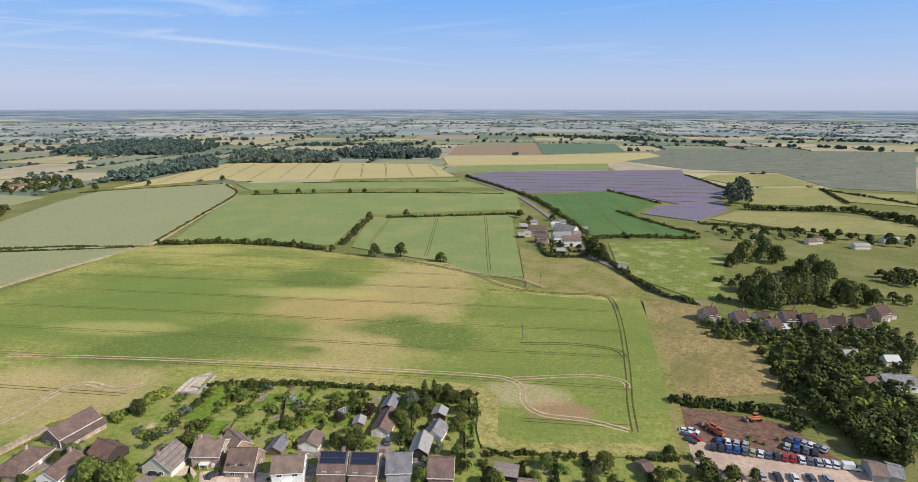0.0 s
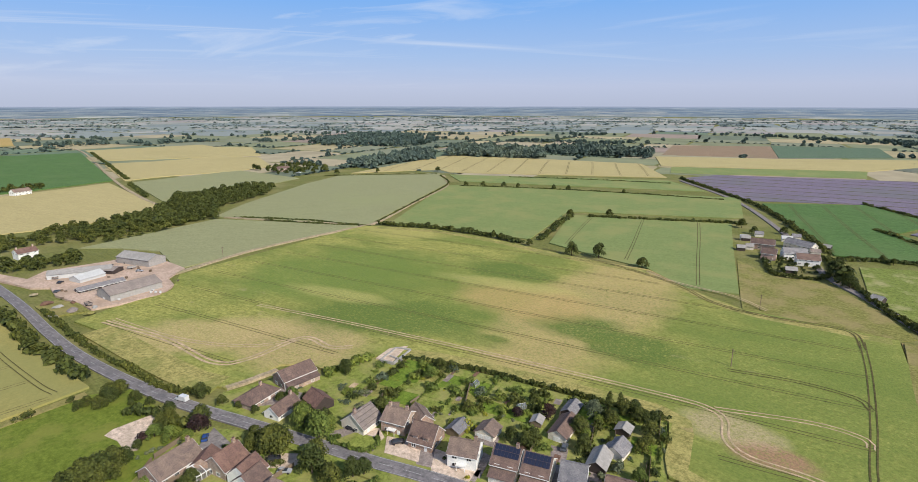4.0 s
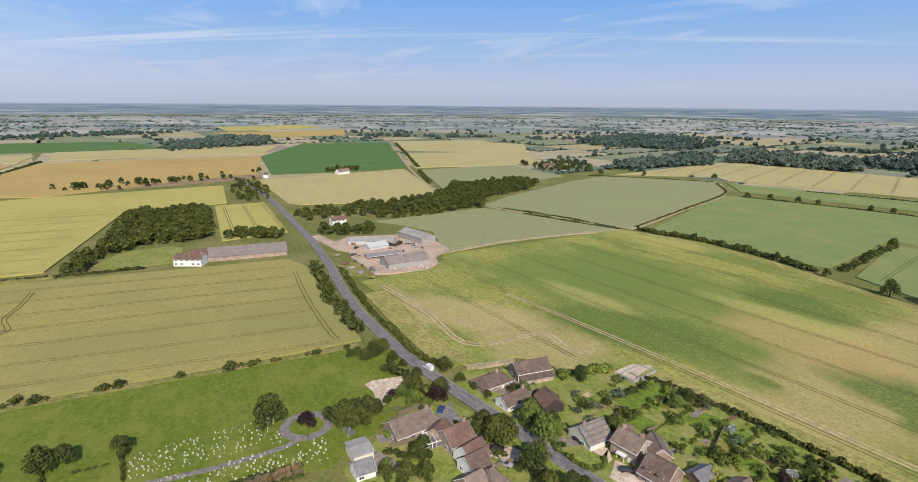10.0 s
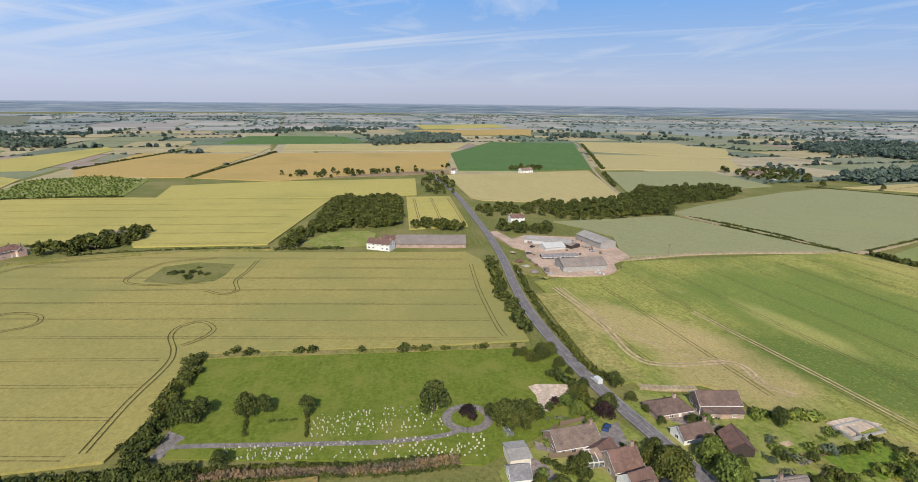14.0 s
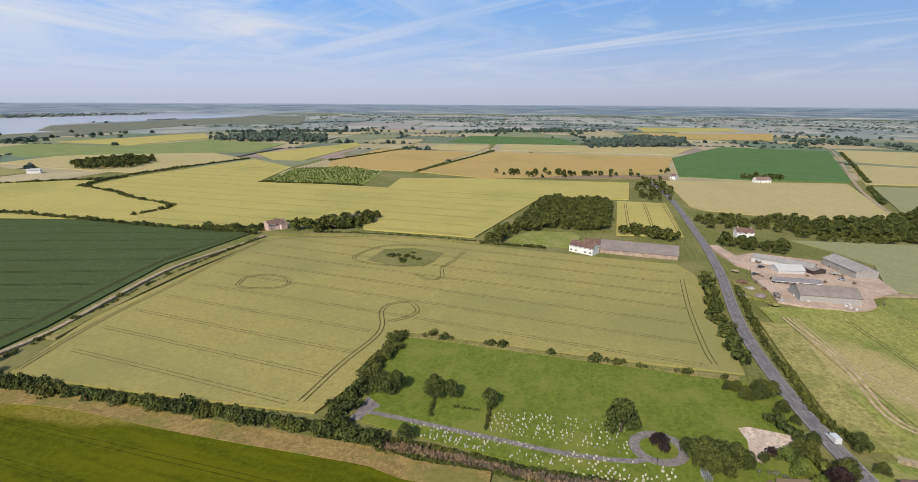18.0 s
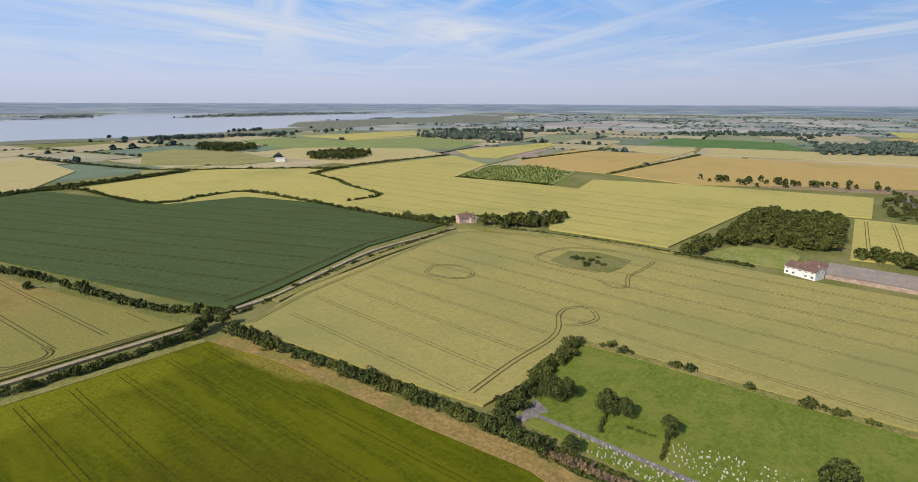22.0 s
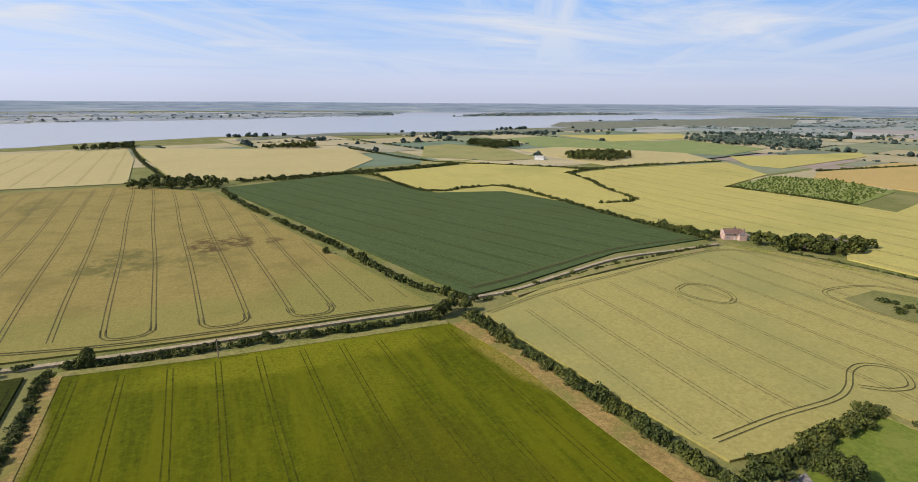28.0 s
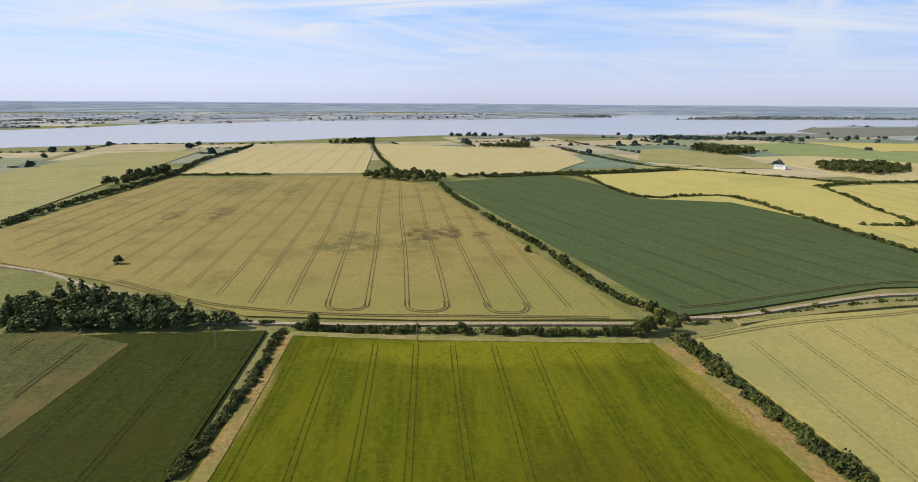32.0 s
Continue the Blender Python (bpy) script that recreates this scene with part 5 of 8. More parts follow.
field("barley_field", "olive yellow barley field", OLIVEGOLD, [(41, 894), (56, 939), (158, 998), (189, 867), (90, 814)], 0.7)
field("barley_field", "olive yellow barley field", OLIVEGOLD, [(182, 726), (187, 799), (280, 812), (248, 713)], 0.7)
field("marsh", "grey-green grazing marsh with ditches", MARSH, [(-101, 1132), (-19, 1506), (538, 1608), (289, 842), (198, 846), (160, 1016), (27, 1016)], 0.4)
field("ripe_wheat_field", "pale wheat field", RIPE, [(-1363, 319), (-1447, 509), (-1276, 623), (-1061, 535), (-1138, 346), (-1166, 290)], 0.8)
field("ripe_wheat_field", "pale wheat field", RIPE, [(-886, 240), (-1105, 279), (-1042, 519), (-858, 452), (-841, 378), (-857, 250)], 0.8)
field("ripe_wheat_field", "tan wheat field in the distance", OLIVEGOLD, [(-366, -1101), (-437, -1144), (-506, -1001), (-481, -805), (-392, -793), (-350, -849), (-298, -888)], 0.6)
field("ripe_wheat_field", "pale wheat field round a copse", RIPE, [(-527, -973), (-648, -1012), (-849, -926), (-745, -689), (-533, -672), (-520, -823)], 0.6)
field("oat_field", "green oat field near the estuary", GREEN, [(-645, -1287), (-784, -1334), (-841, -1104), (-1062, -1107), (-1047, -850), (-845, -761), (-691, -957), (-599, -1033)], 0.6)
field("barley_field", "yellow barley near the marsh", YELLOW, [(-848, -1364), (-1258, -1330), (-1116, -1165), (-858, -1113)], 0.6)
field("barley_field", "yellow barley beside a copse", YELLOW, [(-829, -738), (-1149, -724), (-1078, -665), (-764, -578), (-750, -629)], 0.6)
field("ripe_wheat_field", "small tan wheat field", OLIVEGOLD, [(-277, -821), (-343, -826), (-359, -785), (-302, -744), (-253, -748)], 0.6)
field("marsh", "brown-green salt marsh along the shore", MARSH, [(10, -1437), (-214, -1602), (-298, -1635), (-493, -1583), (-718, -1629), (-810, -1658), (-844, -1559), (-669, -1514), (-463, -1482), (-274, -1490), (-200, -1488), (8, -1353)], 0.6)
field("fallow_strip", "brown fallow strip below barley", BROWN, [(-758, -223), (-777, -126), (-818, -6), (-787, -4), (-741, -120), (-712, -210)], 0.6)
field("ripe_wheat_field", "tan wheat field in the distance", OCHRE, [(-1954, -175), (-2154, 283), (-1750, 235), (-1694, 13)], 0.6)
field("barley_field", "pale yellow barley field", YELLOW, [(-2426, -193), (-2576, 169), (-2279, 209), (-2039, -123)], 0.6)
field("cemetery_lawn", "mown cemetery lawn", LAWN, [(-207, -91), (-213, -80), (-219, -16), (-224, 39), (-217, 52), (-177, 55), (-163, 37), (-148, 18), (-149, -19), (-149, -72), (-160, -77), (-186, -85)], 0.2)
field("garden_lawn", "green garden lawns behind the houses", GARDEN_GRASS, [(-184, 98), (-176, 106), (-173, 128), (-160, 136), (-150, 143), (-125, 152), (-94, 160), (-63, 168), (-52, 141), (-46, 126), (-26, 145), (7, 157), (8, 144), (-40, 105), (-100, 86), (-133, 75), (-157, 71), (-180, 66), (-190, 74)], 0.22)
FIELDS.pop()
field("paddock", "bright green grass paddock beside a wood", GARDEN_GRASS, [(-390, -100), (-421, -91), (-428, -61), (-419, -53), (-384, -51), (-379, -89)], 0.3)
field("garden_lawn", "green gardens beside the road", GARDEN_GRASS, [(-177, 58), (-160, 68), (-135, 74), (-100, 85), (-60, 98), (-60, 40), (-145, 22), (-163, 40)], 0.24)
field("pond_scrub", "rough scrub island round a pond in the wheat", GRASS, [(-299, -164), (-327, -167), (-337, -151), (-334, -127), (-314, -124), (-302, -126), (-296, -143)], 0.72)

# ---- roads and tracks ----
way("road", "worn grey two-lane country road", ASPHALT, ROAD, 5.4, 0.58, 5.0)
for shift, dash in ((-2.45, None), (2.45, None), (0.0, (4.0, 5.0))):
    tagged(new("road_marking", quads("road_marking", ribbon(ROAD, 0.14, 0.595, 2.0, shift, dash), MARK)), "thin white painted road line", "road marking", kind="structure")
way("lane", "narrow pale lane between hedges", TRACKM, [(-1665, 318), (-1392, 303), (-880, 221), (-690, 197), (-584, 191)], 4, 1.0)
way("track", "pale chalk farm track", TRACKM, [(-354, 116), (-370, 169), (-376, 220), (-378, 279), (-384, 303), (-434, 392), (-491, 498), (-568, 570)], 3.5, 1.0)
way("track", "pale chalk farm track", TRACKM, [(-382, 282), (-430, 253), (-501, 213)], 3, 1.0)
way("track", "pale rutted farm track", TRACKM, [(294, -300), (207, -279), (165, -259), (86, -217), (59, -213), (14, -213), (-59, -217), (-106, -219)], 2.4, 1.0)
way("track", "pale rutted farm track", TRACKM, [(-125, -226), (-153, -230), (-189, -244), (-240, -261), (-288, -264), (-324, -267)], 2.4, 1.0)
way("lane", "narrow grey lane to the hamlet", PATH, [(20, 306), (-2, 317), (-28, 354), (-57, 393), (-91, 475), (-181, 635), (-291, 759)], 4.5, 0.7)
way("path", "grey tarmac cemetery path", PATH, [(-149, -76), (-154, -74), (-156, -42), (-158, -9), (-162, 8), (-164, 11)], 2.1, 0.5)
tagged(new("path", slab("path", [(-162.2, -77.7), (-148.1, -75.9), (-150.1, -73.0), (-155.3, -72.4), (-158.8, -70.9)], -0.1, 0.512, PATH)), "grey tarmac apron at the cemetery gate", "path", kind="structure")
LOOP = [(-171 + 6.7 * math.cos(a), 14 + 6.9 * math.sin(a)) for a in np.linspace(0, 6.2832, 20)]
way("path", "grey tarmac loop round a copper beech", PATH, LOOP, 3.0, 0.505, 2.0)
tagged(new("yard", slab("yard", [(-427, 35), (-430, 40), (-405, 50), (-417, 61), (-413, 97), (-418, 110), (-392, 121), (-360, 124), (-346, 109), (-330, 107), (-318, 95), (-318, 75), (-320, 63), (-335, 61), (-358, 55), (-376, 56), (-384, 48), (-399, 43), (-415, 37)], -0.2, 1.15, DUST)), "dusty pink-brown farmyard", "yard", kind="structure")
tagged(new("yard", slab("yard", [(-347, 44), (-324, 46), (-318, 62), (-337, 61), (-350, 54)], -0.2, 0.9, VERGE)), "rough weedy ground beside a farmyard", "yard", kind="structure")
tagged(new("yard", slab("yard", [(-191, 36), (-193, 39), (-193, 46), (-193, 51), (-189, 51), (-185, 49), (-182, 47), (-180, 43), (-175, 41), (-176, 38), (-181, 38), (-185, 38)], -0.2, 0.53, SANDM)), "pale sand patch on grass", "yard", kind="structure")
tagged(new("yard", slab("yard", [(-170, 129), (-173, 139), (-169, 146), (-163, 132)], -0.2, 1.1, SANDM)), "pale unfinished patio slab", "yard", kind="structure")
tagged(new("yard", slab("yard", [(6, 188), (16, 190), (40, 191), (46, 185), (54, 174), (15, 169), (8, 175)], -0.2, 0.4, SOIL)), "red-brown bare soil yard", "yard", kind="structure")
tagged(new("yard", slab("yard", [(8, 175), (15, 169), (54, 174), (62, 171), (55, 155), (29, 147), (12, 157)], -0.2, 0.38, DUST)), "dusty car yard ground", "yard", kind="structure")

# ---- hedges ----
hedge("tall thick dark field hedge", [(-118, -205), (-124, -170), (-131, -133), (-136, -102), (-139, -82), (-142, -61)], 3.6, 4.6, kind="shrub", step=1.6)
hedge("tall hedge with bushes beside a farm track", [(-119, -206), (-104, -210), (-77, -208), (-49, -209), (-16, -208), (13, -207), (37, -209)], 2.6, 3.4, kind="shrub", step=1.5, gaps=0.1)
hedge("low dark field hedge", [(48, -212), (70, -216)], 2, 3, gaps=0.1)
hedge("hedge with bushes between two crops", [(-124, -226), (-102, -261), (-77, -345), (-21, -514), (10, -638)], 3.3, 4.4, gaps=0.12)
hedge("thick dark hedge between two crops", [(41, -205), (37, -170), (36, -149), (37, -118)], 2.2, 3.2, kind="shrub", step=1.3)
hedge("thick overgrown hedge beside the cemetery", [(-211, -91), (-181, -86), (-152, -81), (-139, -79)], 3.3, 5, kind="shrub", step=1.7)
hedge("clipped dark roadside hedge", [(-337, 46), (-271, 50), (-233, 56), (-206, 61), (-193, 70)], 2.2, 2.6)
hedge("overgrown dark roadside field hedge", [(-347, 31), (-299, 33), (-268, 37), (-241, 41)], 4, 6)
hedge("tall dark roadside field hedge", [(-200, 47), (-189, 52), (-177, 56)], 3.2, 4)
hedge("thick dark field hedge", [(-372, 294), (-325, 316), (-278, 326), (-243, 326)], 3.5, 5)
hedge("overgrown dark field hedge", [(-238, 346), (-257, 400), (-268, 438)], 3, 5)
hedge("low uneven dark field hedge", [(-256, 450), (-199, 482), (-139, 517)], 2.5, 4)
hedge("low dark field hedge", [(-479, 510), (-404, 554), (-300, 601), (-195, 635)], 1.6, 2.6)
hedge("low dark field hedge", [(-485, 622), (-392, 676), (-289, 719)], 1.6, 2.6)
hedge("low dark field hedge", [(-572, 567), (-501, 510), (-429, 383), (-382, 298)], 1.6, 2.6)
hedge("low dark field hedge", [(-495, 219), (-436, 257), (-385, 278)], 1.6, 2.6)
hedge("low dark field hedge", [(-690, 445), (-641, 510), (-586, 572)], 1.6, 2.6)
hedge("low dark field hedge", [(-463, 233), (-415, 257), (-374, 284)], 1.6, 2.6)
hedge("dark hedge along a lane", [(-1370, 312), (-1055, 264), (-857, 233)], 3, 5)
hedge("dark hedge along a lane", [(-804, 221), (-678, 202)], 3, 5)
hedge("low grassy hedge bank", [(-350, -240), (-365, -180), (-372, -113), (-375, -71)], 1.5, 4, gaps=0.05)
hedge("dark hedge with bushes round a bean field", [(-50, -669), (-114, -693), (-175, -715), (-316, -759)], 3, 5, step=2.6)
hedge("dark hedge with bushes round a bean field", [(-145, -708), (-174, -681), (-189, -566), (-212, -534), (-250, -546), (-294, -541), (-307, -442), (-316, -348), (-328, -279)], 3, 5, step=2.6)
hedge("tall dark bushes beside a farmhouse", [(-322, -322), (-330, -300), (-337, -285)], 4.6, 6, kind="shrub", step=2.0)
hedge("dark trees behind a farmhouse", [(-344, -290), (-358, -284), (-372, -272)], 4.5, 5, kind="shrub", step=2.2)
hedge("tall tree-lined field hedge", [(310, -378), (322, -451), (335, -648), (383, -824), (418, -1100)], 4, 7, step=3.5)
hedge("tall tree-lined field hedge", [(-14, -671), (-142, -709), (-311, -761)], 4, 7, step=3.5)
hedge("distant dark field hedge", [(334, -659), (222, -674)], 2.6, 5, step=2.8)
hedge("distant dark field hedge", [(107, -689), (53, -682)], 2.6, 5, step=2.8)
hedge("distant dark field hedge", [(196, -1230), (140, -975), (75, -735)], 2.6, 5, step=2.8)
hedge("distant dark field hedge", [(-207, -1086), (-289, -822), (-382, -741), (-493, -644)], 2.6, 5, step=2.8)
hedge("distant dark field hedge", [(-421, -625), (-523, -665), (-746, -680)], 2.6, 5, step=2.8)
hedge("distant dark field hedge", [(-425, -618), (-412, -548), (-398, -508), (-379, -427), (-336, -421)], 2.6, 5, step=2.8)
hedge("distant dark field hedge", [(-710, -337), (-1081, -350)], 2.6, 5, step=2.8)
hedge("distant dark field hedge", [(-778, -537), (-1102, -535)], 2.6, 5, step=2.8)
hedge("distant dark field hedge", [(-1702, 2), (-1355, -222)], 2.6, 5, step=2.8)
hedge("dark hedge along a lane", [(-299, 780), (-166, 633), (-102, 527), (-67, 455)], 2.8, 4.5)
hedge("dark hedge along a lane", [(-68, 431), (-28, 456), (22, 470)], 2.8, 4.5)
hedge("uneven dark green field hedge", [(-76, 707), (-13, 634)], 2.6, 4.5, step=2.4)
hedge("uneven dark green field hedge", [(17, 923), (66, 787)], 2.6, 4.5, step=2.4)
hedge("uneven dark green field hedge", [(-51, 566), (-7, 513), (22, 488)], 2.6, 4.5, step=2.4)
hedge("uneven dark green field hedge", [(26, 535), (76, 534), (98, 531)], 2.6, 4.5, step=2.4)
hedge("uneven dark green field hedge", [(182, 824), (185, 715)], 2.6, 4.5, step=2.4)
hedge("uneven dark green field hedge", [(252, 727), (190, 810)], 2.6, 4.5, step=2.4)
hedge("tall tree belt hedge", [(75, 632), (111, 640), (175, 652), (212, 602)], 5, 8, step=3)
hedge("low dark lane hedge", [(-56, 413), (-28, 354), (-5, 318), (16, 304)], 2.5, 3.5)
hedge("clipped dark garden hedge", [(-162, 138), (-152, 144), (-125, 153), (-94, 161), (-63, 169)], 1.9, 2.2)
hedge("overgrown dark yard hedge", [(4, 191), (27, 195), (49, 195)], 2.6, 4)
hedge("overgrown bright garden boundary", [(-173, 105), (-173, 117), (-172, 129)], 2.5, 4, gaps=0.1, leaf=LEAF_BRIGHT)

# ---- woods ----
wood("dense belt of dark broadleaf trees", [(-602, 200), (-651, 223), (-660, 310), (-642, 340), (-594, 299), (-551, 226), (-501, 206), (-496, 122), (-498, 95), (-520, 92), (-567, 166)], 8.5, 7, "grove")
wood("dark block of woodland", [(-800, 584), (-810, 775), (-754, 729), (-741, 552)], 12, 11, "speck", leaf=LEAF_FAR_HAZE)
wood("dark block of distant woodland", [(-836, 852), (-923, 977), (-696, 1007), (-599, 875), (-777, 797)], 14, 13, "speck", leaf=LEAF_FAR_HAZE)
wood("dark block of distant woodland", [(-708, 1036), (-690, 1159), (-491, 1132), (-461, 1046), (-635, 970)], 14, 13, "speck", leaf=LEAF_FAR_HAZE)
wood("dark block of distant woodland", [(-776, 575), (-863, 735), (-869, 837), (-790, 767), (-730, 548)], 14, 13, "speck", leaf=LEAF_FAR_HAZE)
wood("dark woodland with houses among it", [(-1313, 804), (-1553, 1128), (-1448, 1242), (-1147, 1140), (-1020, 934), (-1157, 771)], 12, 20, "speck", leaf=LEAF_FAR_HAZE)
wood("dense dark broadleaf wood", [(-377, -114), (-440, -108), (-559, -115), (-574, -52), (-443, -35), (-435, -82), (-411, -98), (-369, -101)], 8, 6.0, "grove", leaf=LEAF)
wood("dark tree belt round a farmhouse", [(-511, 24), (-541, 49), (-530, 77), (-560, 85), (-534, 150), (-544, 221), (-484, 165), (-473, 107), (-500, 81), (-486, 35)], 6.5, 8, "grove")
wood("round garden trees beside a white house", [(-439, 40), (-450, 45), (-442, 53), (-451, 64), (-443, 86), (-424, 83), (-422, 64), (-428, 48)], 7, 6, "grove")
wood("dark copse among pale fields", [(-557, -845), (-625, -861), (-675, -819), (-629, -761), (-525, -787)], 10, 10)
wood("dark copse among pale fields", [(-515, -1208), (-586, -1093), (-550, -1024), (-474, -1109)], 10, 10)
wood("dark copse among pale fields", [(282, -1163), (203, -1298), (184, -1191)], 10, 10)
wood("dark copse among pale fields", [(-28, -1122), (-155, -1198), (-146, -1107)], 10, 10)
wood("dark copse among pale fields", [(-458, -1113), (-565, -1049), (-487, -995)], 10, 10)
wood("dark copse among pale fields", [(-516, -778), (-594, -842), (-648, -776), (-569, -733)], 10, 10)
wood("dark copse among pale fields", [(96, -652), (79, -703), (-7, -655), (12, -624), (75, -638)], 10, 10)
wood("dark copse among pale fields", [(366, -571), (380, -714), (347, -669), (341, -573)], 10, 10)
wood("dark block of distant woodland", [(-1084, -1136), (-1298, -1109), (-1271, -896), (-1116, -801), (-1039, -1036)], 12, 18, "speck", leaf=LEAF_FAR_HAZE)
wood("dark block of distant woodland", [(-1391, -223), (-1653, -104), (-1619, 11), (-1407, -3), (-1246, -181)], 12, 18, "speck", leaf=LEAF_FAR_HAZE)
wood("dark block of distant woodland", [(-1320, -189), (-1694, -104), (-1590, 2), (-1365, -11)], 12, 18, "speck", leaf=LEAF_FAR_HAZE)
wood("plantation of grey-green willows and poplars", [(153, -200), (173, -223), (150, -242), (111, -233), (82, -214), (58, -209), (84, -204)], 7, 4.6, "grove", mix=0.15, leaf=LEAF_LIT_POPLAR)
for x, y, tall in [(49.5, 409.2, 20), (63.2, 426.0, 21), (70.6, 412.9, 17), (41.5, 393.7, 13), (45.4, 316.9, 21), (53.0, 316.0, 23), (52.0, 340.2, 20), (44.7, 337.3, 14), (87.4, 390.7, 18), (93.8, 382.8, 17), (78.4, 376.7, 17), (95.1, 336.6, 17), (102.5, 344.5, 14), (93.1, 345.9, 16), (107.1, 341.4, 12)]:
    tree(x, y, tall, "oak", rnd.choice((LEAF, LEAF_LIT_POPLAR)), "tall broadleaf tree in a small wood", tall * 0.74, sink=tall * 0.17)
for x, y, tall in [(32.3, 353.4, 6), (37.8, 348.3, 6), (29.1, 354.6, 4), (43.0, 362.6, 6), (57.5, 312.2, 5), (84.9, 327.8, 6), (81.5, 331.2, 8), (73.3, 385.1, 9), (111.7, 348.1, 6), (64.0, 356.3, 9), (68.6, 346.8, 10)]:
    tree(x, y, tall, "grove", rnd.choice((LEAF, LEAF, LEAF_LIT_POPLAR)), "low bushy tree at the edge of a small wood", sink=tall * 0.2)
for x, y, tall in [(61.1, 321.2, 15), (63.6, 322.5, 17), (66.1, 323.9, 19), (68.6, 325.3, 16), (71.2, 326.7, 18), (73.7, 328.1, 15), (76.3, 329.5, 17), (78.8, 330.9, 19), (81.4, 332.3, 16)]:
    tree(x, y, tall, "poplar", LEAF_LIT_POPLAR, "tall narrow dark green poplar in a row", tall * 0.27, "poplar", "poplars in a row")
grove([(43, 244), (64, 254), (81, 201), (72, 172), (58, 180), (52, 202)], 6.0, 4.0, 9.5, 0.05, 0.05, (LEAF, LEAF, LEAF, LEAF_LIT_POPLAR))
wood("trees and scrub round a farmstead", [(-631, -35), (-782, -37), (-786, -16), (-612, 12), (-597, -13)], 7, 10, skip=0.4)
wood("row of broadleaf trees behind a shed", [(-436, -30), (-457, -12), (-445, 17), (-430, 14)], 7, 6)
wood("pale grey willow trees", [(52, 598), (63, 747), (96, 847), (83, 666)], 16, 16, leaf=LEAF_GREY)
wood("scattered trees and scrub", [(25, 513), (119, 527), (185, 521), (174, 488), (112, 491), (39, 472)], 7, 10, skip=0.2)
wood("small group of dark trees", [(127, 405), (151, 416), (142, 386), (122, 379)], 7, 7)
wood("narrow belt of dark trees", [(189, 632), (217, 619), (205, 581), (193, 595)], 8, 9)
wood("young green plantation in rows", [(-540, -460), (-670, -516), (-722, -464), (-690, -385), (-570, -345)], 2.4, 5.5, leaf=LEAF_BRIGHT, skip=0.12)
hedge("dark hedge below a plantation", [(-537, -463), (-551, -405), (-566, -338)], 2.4, 4.0)
wood("overgrown gardens with trees and bushes", [(18, 282), (98, 302), (106, 277), (82, 205), (65, 238), (48, 254), (20, 260)], 4.6, 5.0, skip=0.1, leaf=LEAF_LIT_POPLAR)
grove([(15, 316), (59, 327), (113, 352), (131, 355), (129, 347), (110, 343), (58, 320)], 6, 2.5, 6.0, 0.0, 0.15, (LEAF, LEAF, LEAF_LIT_POPLAR, LEAF_BRIGHT))
grove([(17, 279), (53, 284), (98, 302), (114, 301), (99, 257), (79, 249), (61, 236), (48, 254), (20, 258)], 6, 2.5, 6.0, 0.0, 0.15, (LEAF, LEAF, LEAF_LIT_POPLAR, LEAF_BRIGHT))
grove([(66, 226), (91, 229), (76, 185), (62, 182)], 6, 4.0, 9.6, 0.0, 0.15, (LEAF, LEAF, LEAF_LIT_POPLAR, LEAF_BRIGHT))
for x, y, tall in [(62.9, 183.9, 9), (69.4, 180.2, 8), (61.1, 192.6, 10), (71.1, 202.4, 11), (83.4, 215.5, 9), (53.6, 200.9, 9), (60.6, 212.8, 11), (51.6, 209.2, 8), (44.9, 202.3, 7), (68.4, 211.6, 12), (70.7, 195.4, 9), (77.9, 193.1, 8), (44.3, 188.5, 5), (60.5, 200.5, 9), (76.8, 199.5, 9), (45.4, 230.6, 7), (46.6, 218.5, 8), (52.2, 228.1, 6), (57.1, 222.7, 8), (41.3, 249.1, 5), (44.6, 240.3, 6)]:
    tree(x, y, tall, "oak" if tall > 8 else "grove", LEAF, "dark spreading tree beside a car yard", sink=tall * 0.15)
wood("dark bushes at the edge of a car yard", [(9, 161), (20, 157), (30, 157), (30, 148), (10, 140)], 4.5, 4.5, "grove")
wood("overgrown scrub beside a car yard", [(25, 176), (40, 180), (40, 175), (32, 173), (25, 172)], 1.6, 3.0, "grove", leaf=LEAF_BRIGHT)
wood("scattered low scrub on the marsh", [(-101, 1132), (-19, 1506), (538, 1608), (289, 842), (198, 846), (160, 1016), (27, 1016)], 1.4, 46.0, "bush", leaf=LEAF_FAR_HAZE)
hedge("dark hedge round hamlet gardens", [(-102, 435), (-82, 374), (-56, 386), (-63, 441)], 2.4, 3.0)
hedge("dark garden hedge with shrubs", [(-48, 133), (-42, 120)], 1.8, 2.0, gaps=0.2)
hedge("dark garden hedge with shrubs", [(-37, 137), (-33, 125)], 1.8, 2.0, gaps=0.2)
hedge("dark garden hedge with shrubs", [(-28, 142), (-25, 130)], 1.8, 2.0, gaps=0.2)
hedge("dark garden hedge with shrubs", [(-19, 146), (-16, 134)], 1.8, 2.0, gaps=0.2)
hedge("dark garden hedge with shrubs", [(-12, 149), (-10, 137)], 1.8, 2.0, gaps=0.2)
hedge("dark garden hedge with shrubs", [(-2, 152), (0, 139)], 1.8, 2.0, gaps=0.2)
hedge("dark garden hedge with shrubs", [(-49, 137), (-26, 145), (8, 156)], 1.8, 2.0, gaps=0.2)
wood("tall dark trees beside the lane", [(-50, 406), (-38, 375), (-33, 362), (-47, 380)], 12, 6.0)
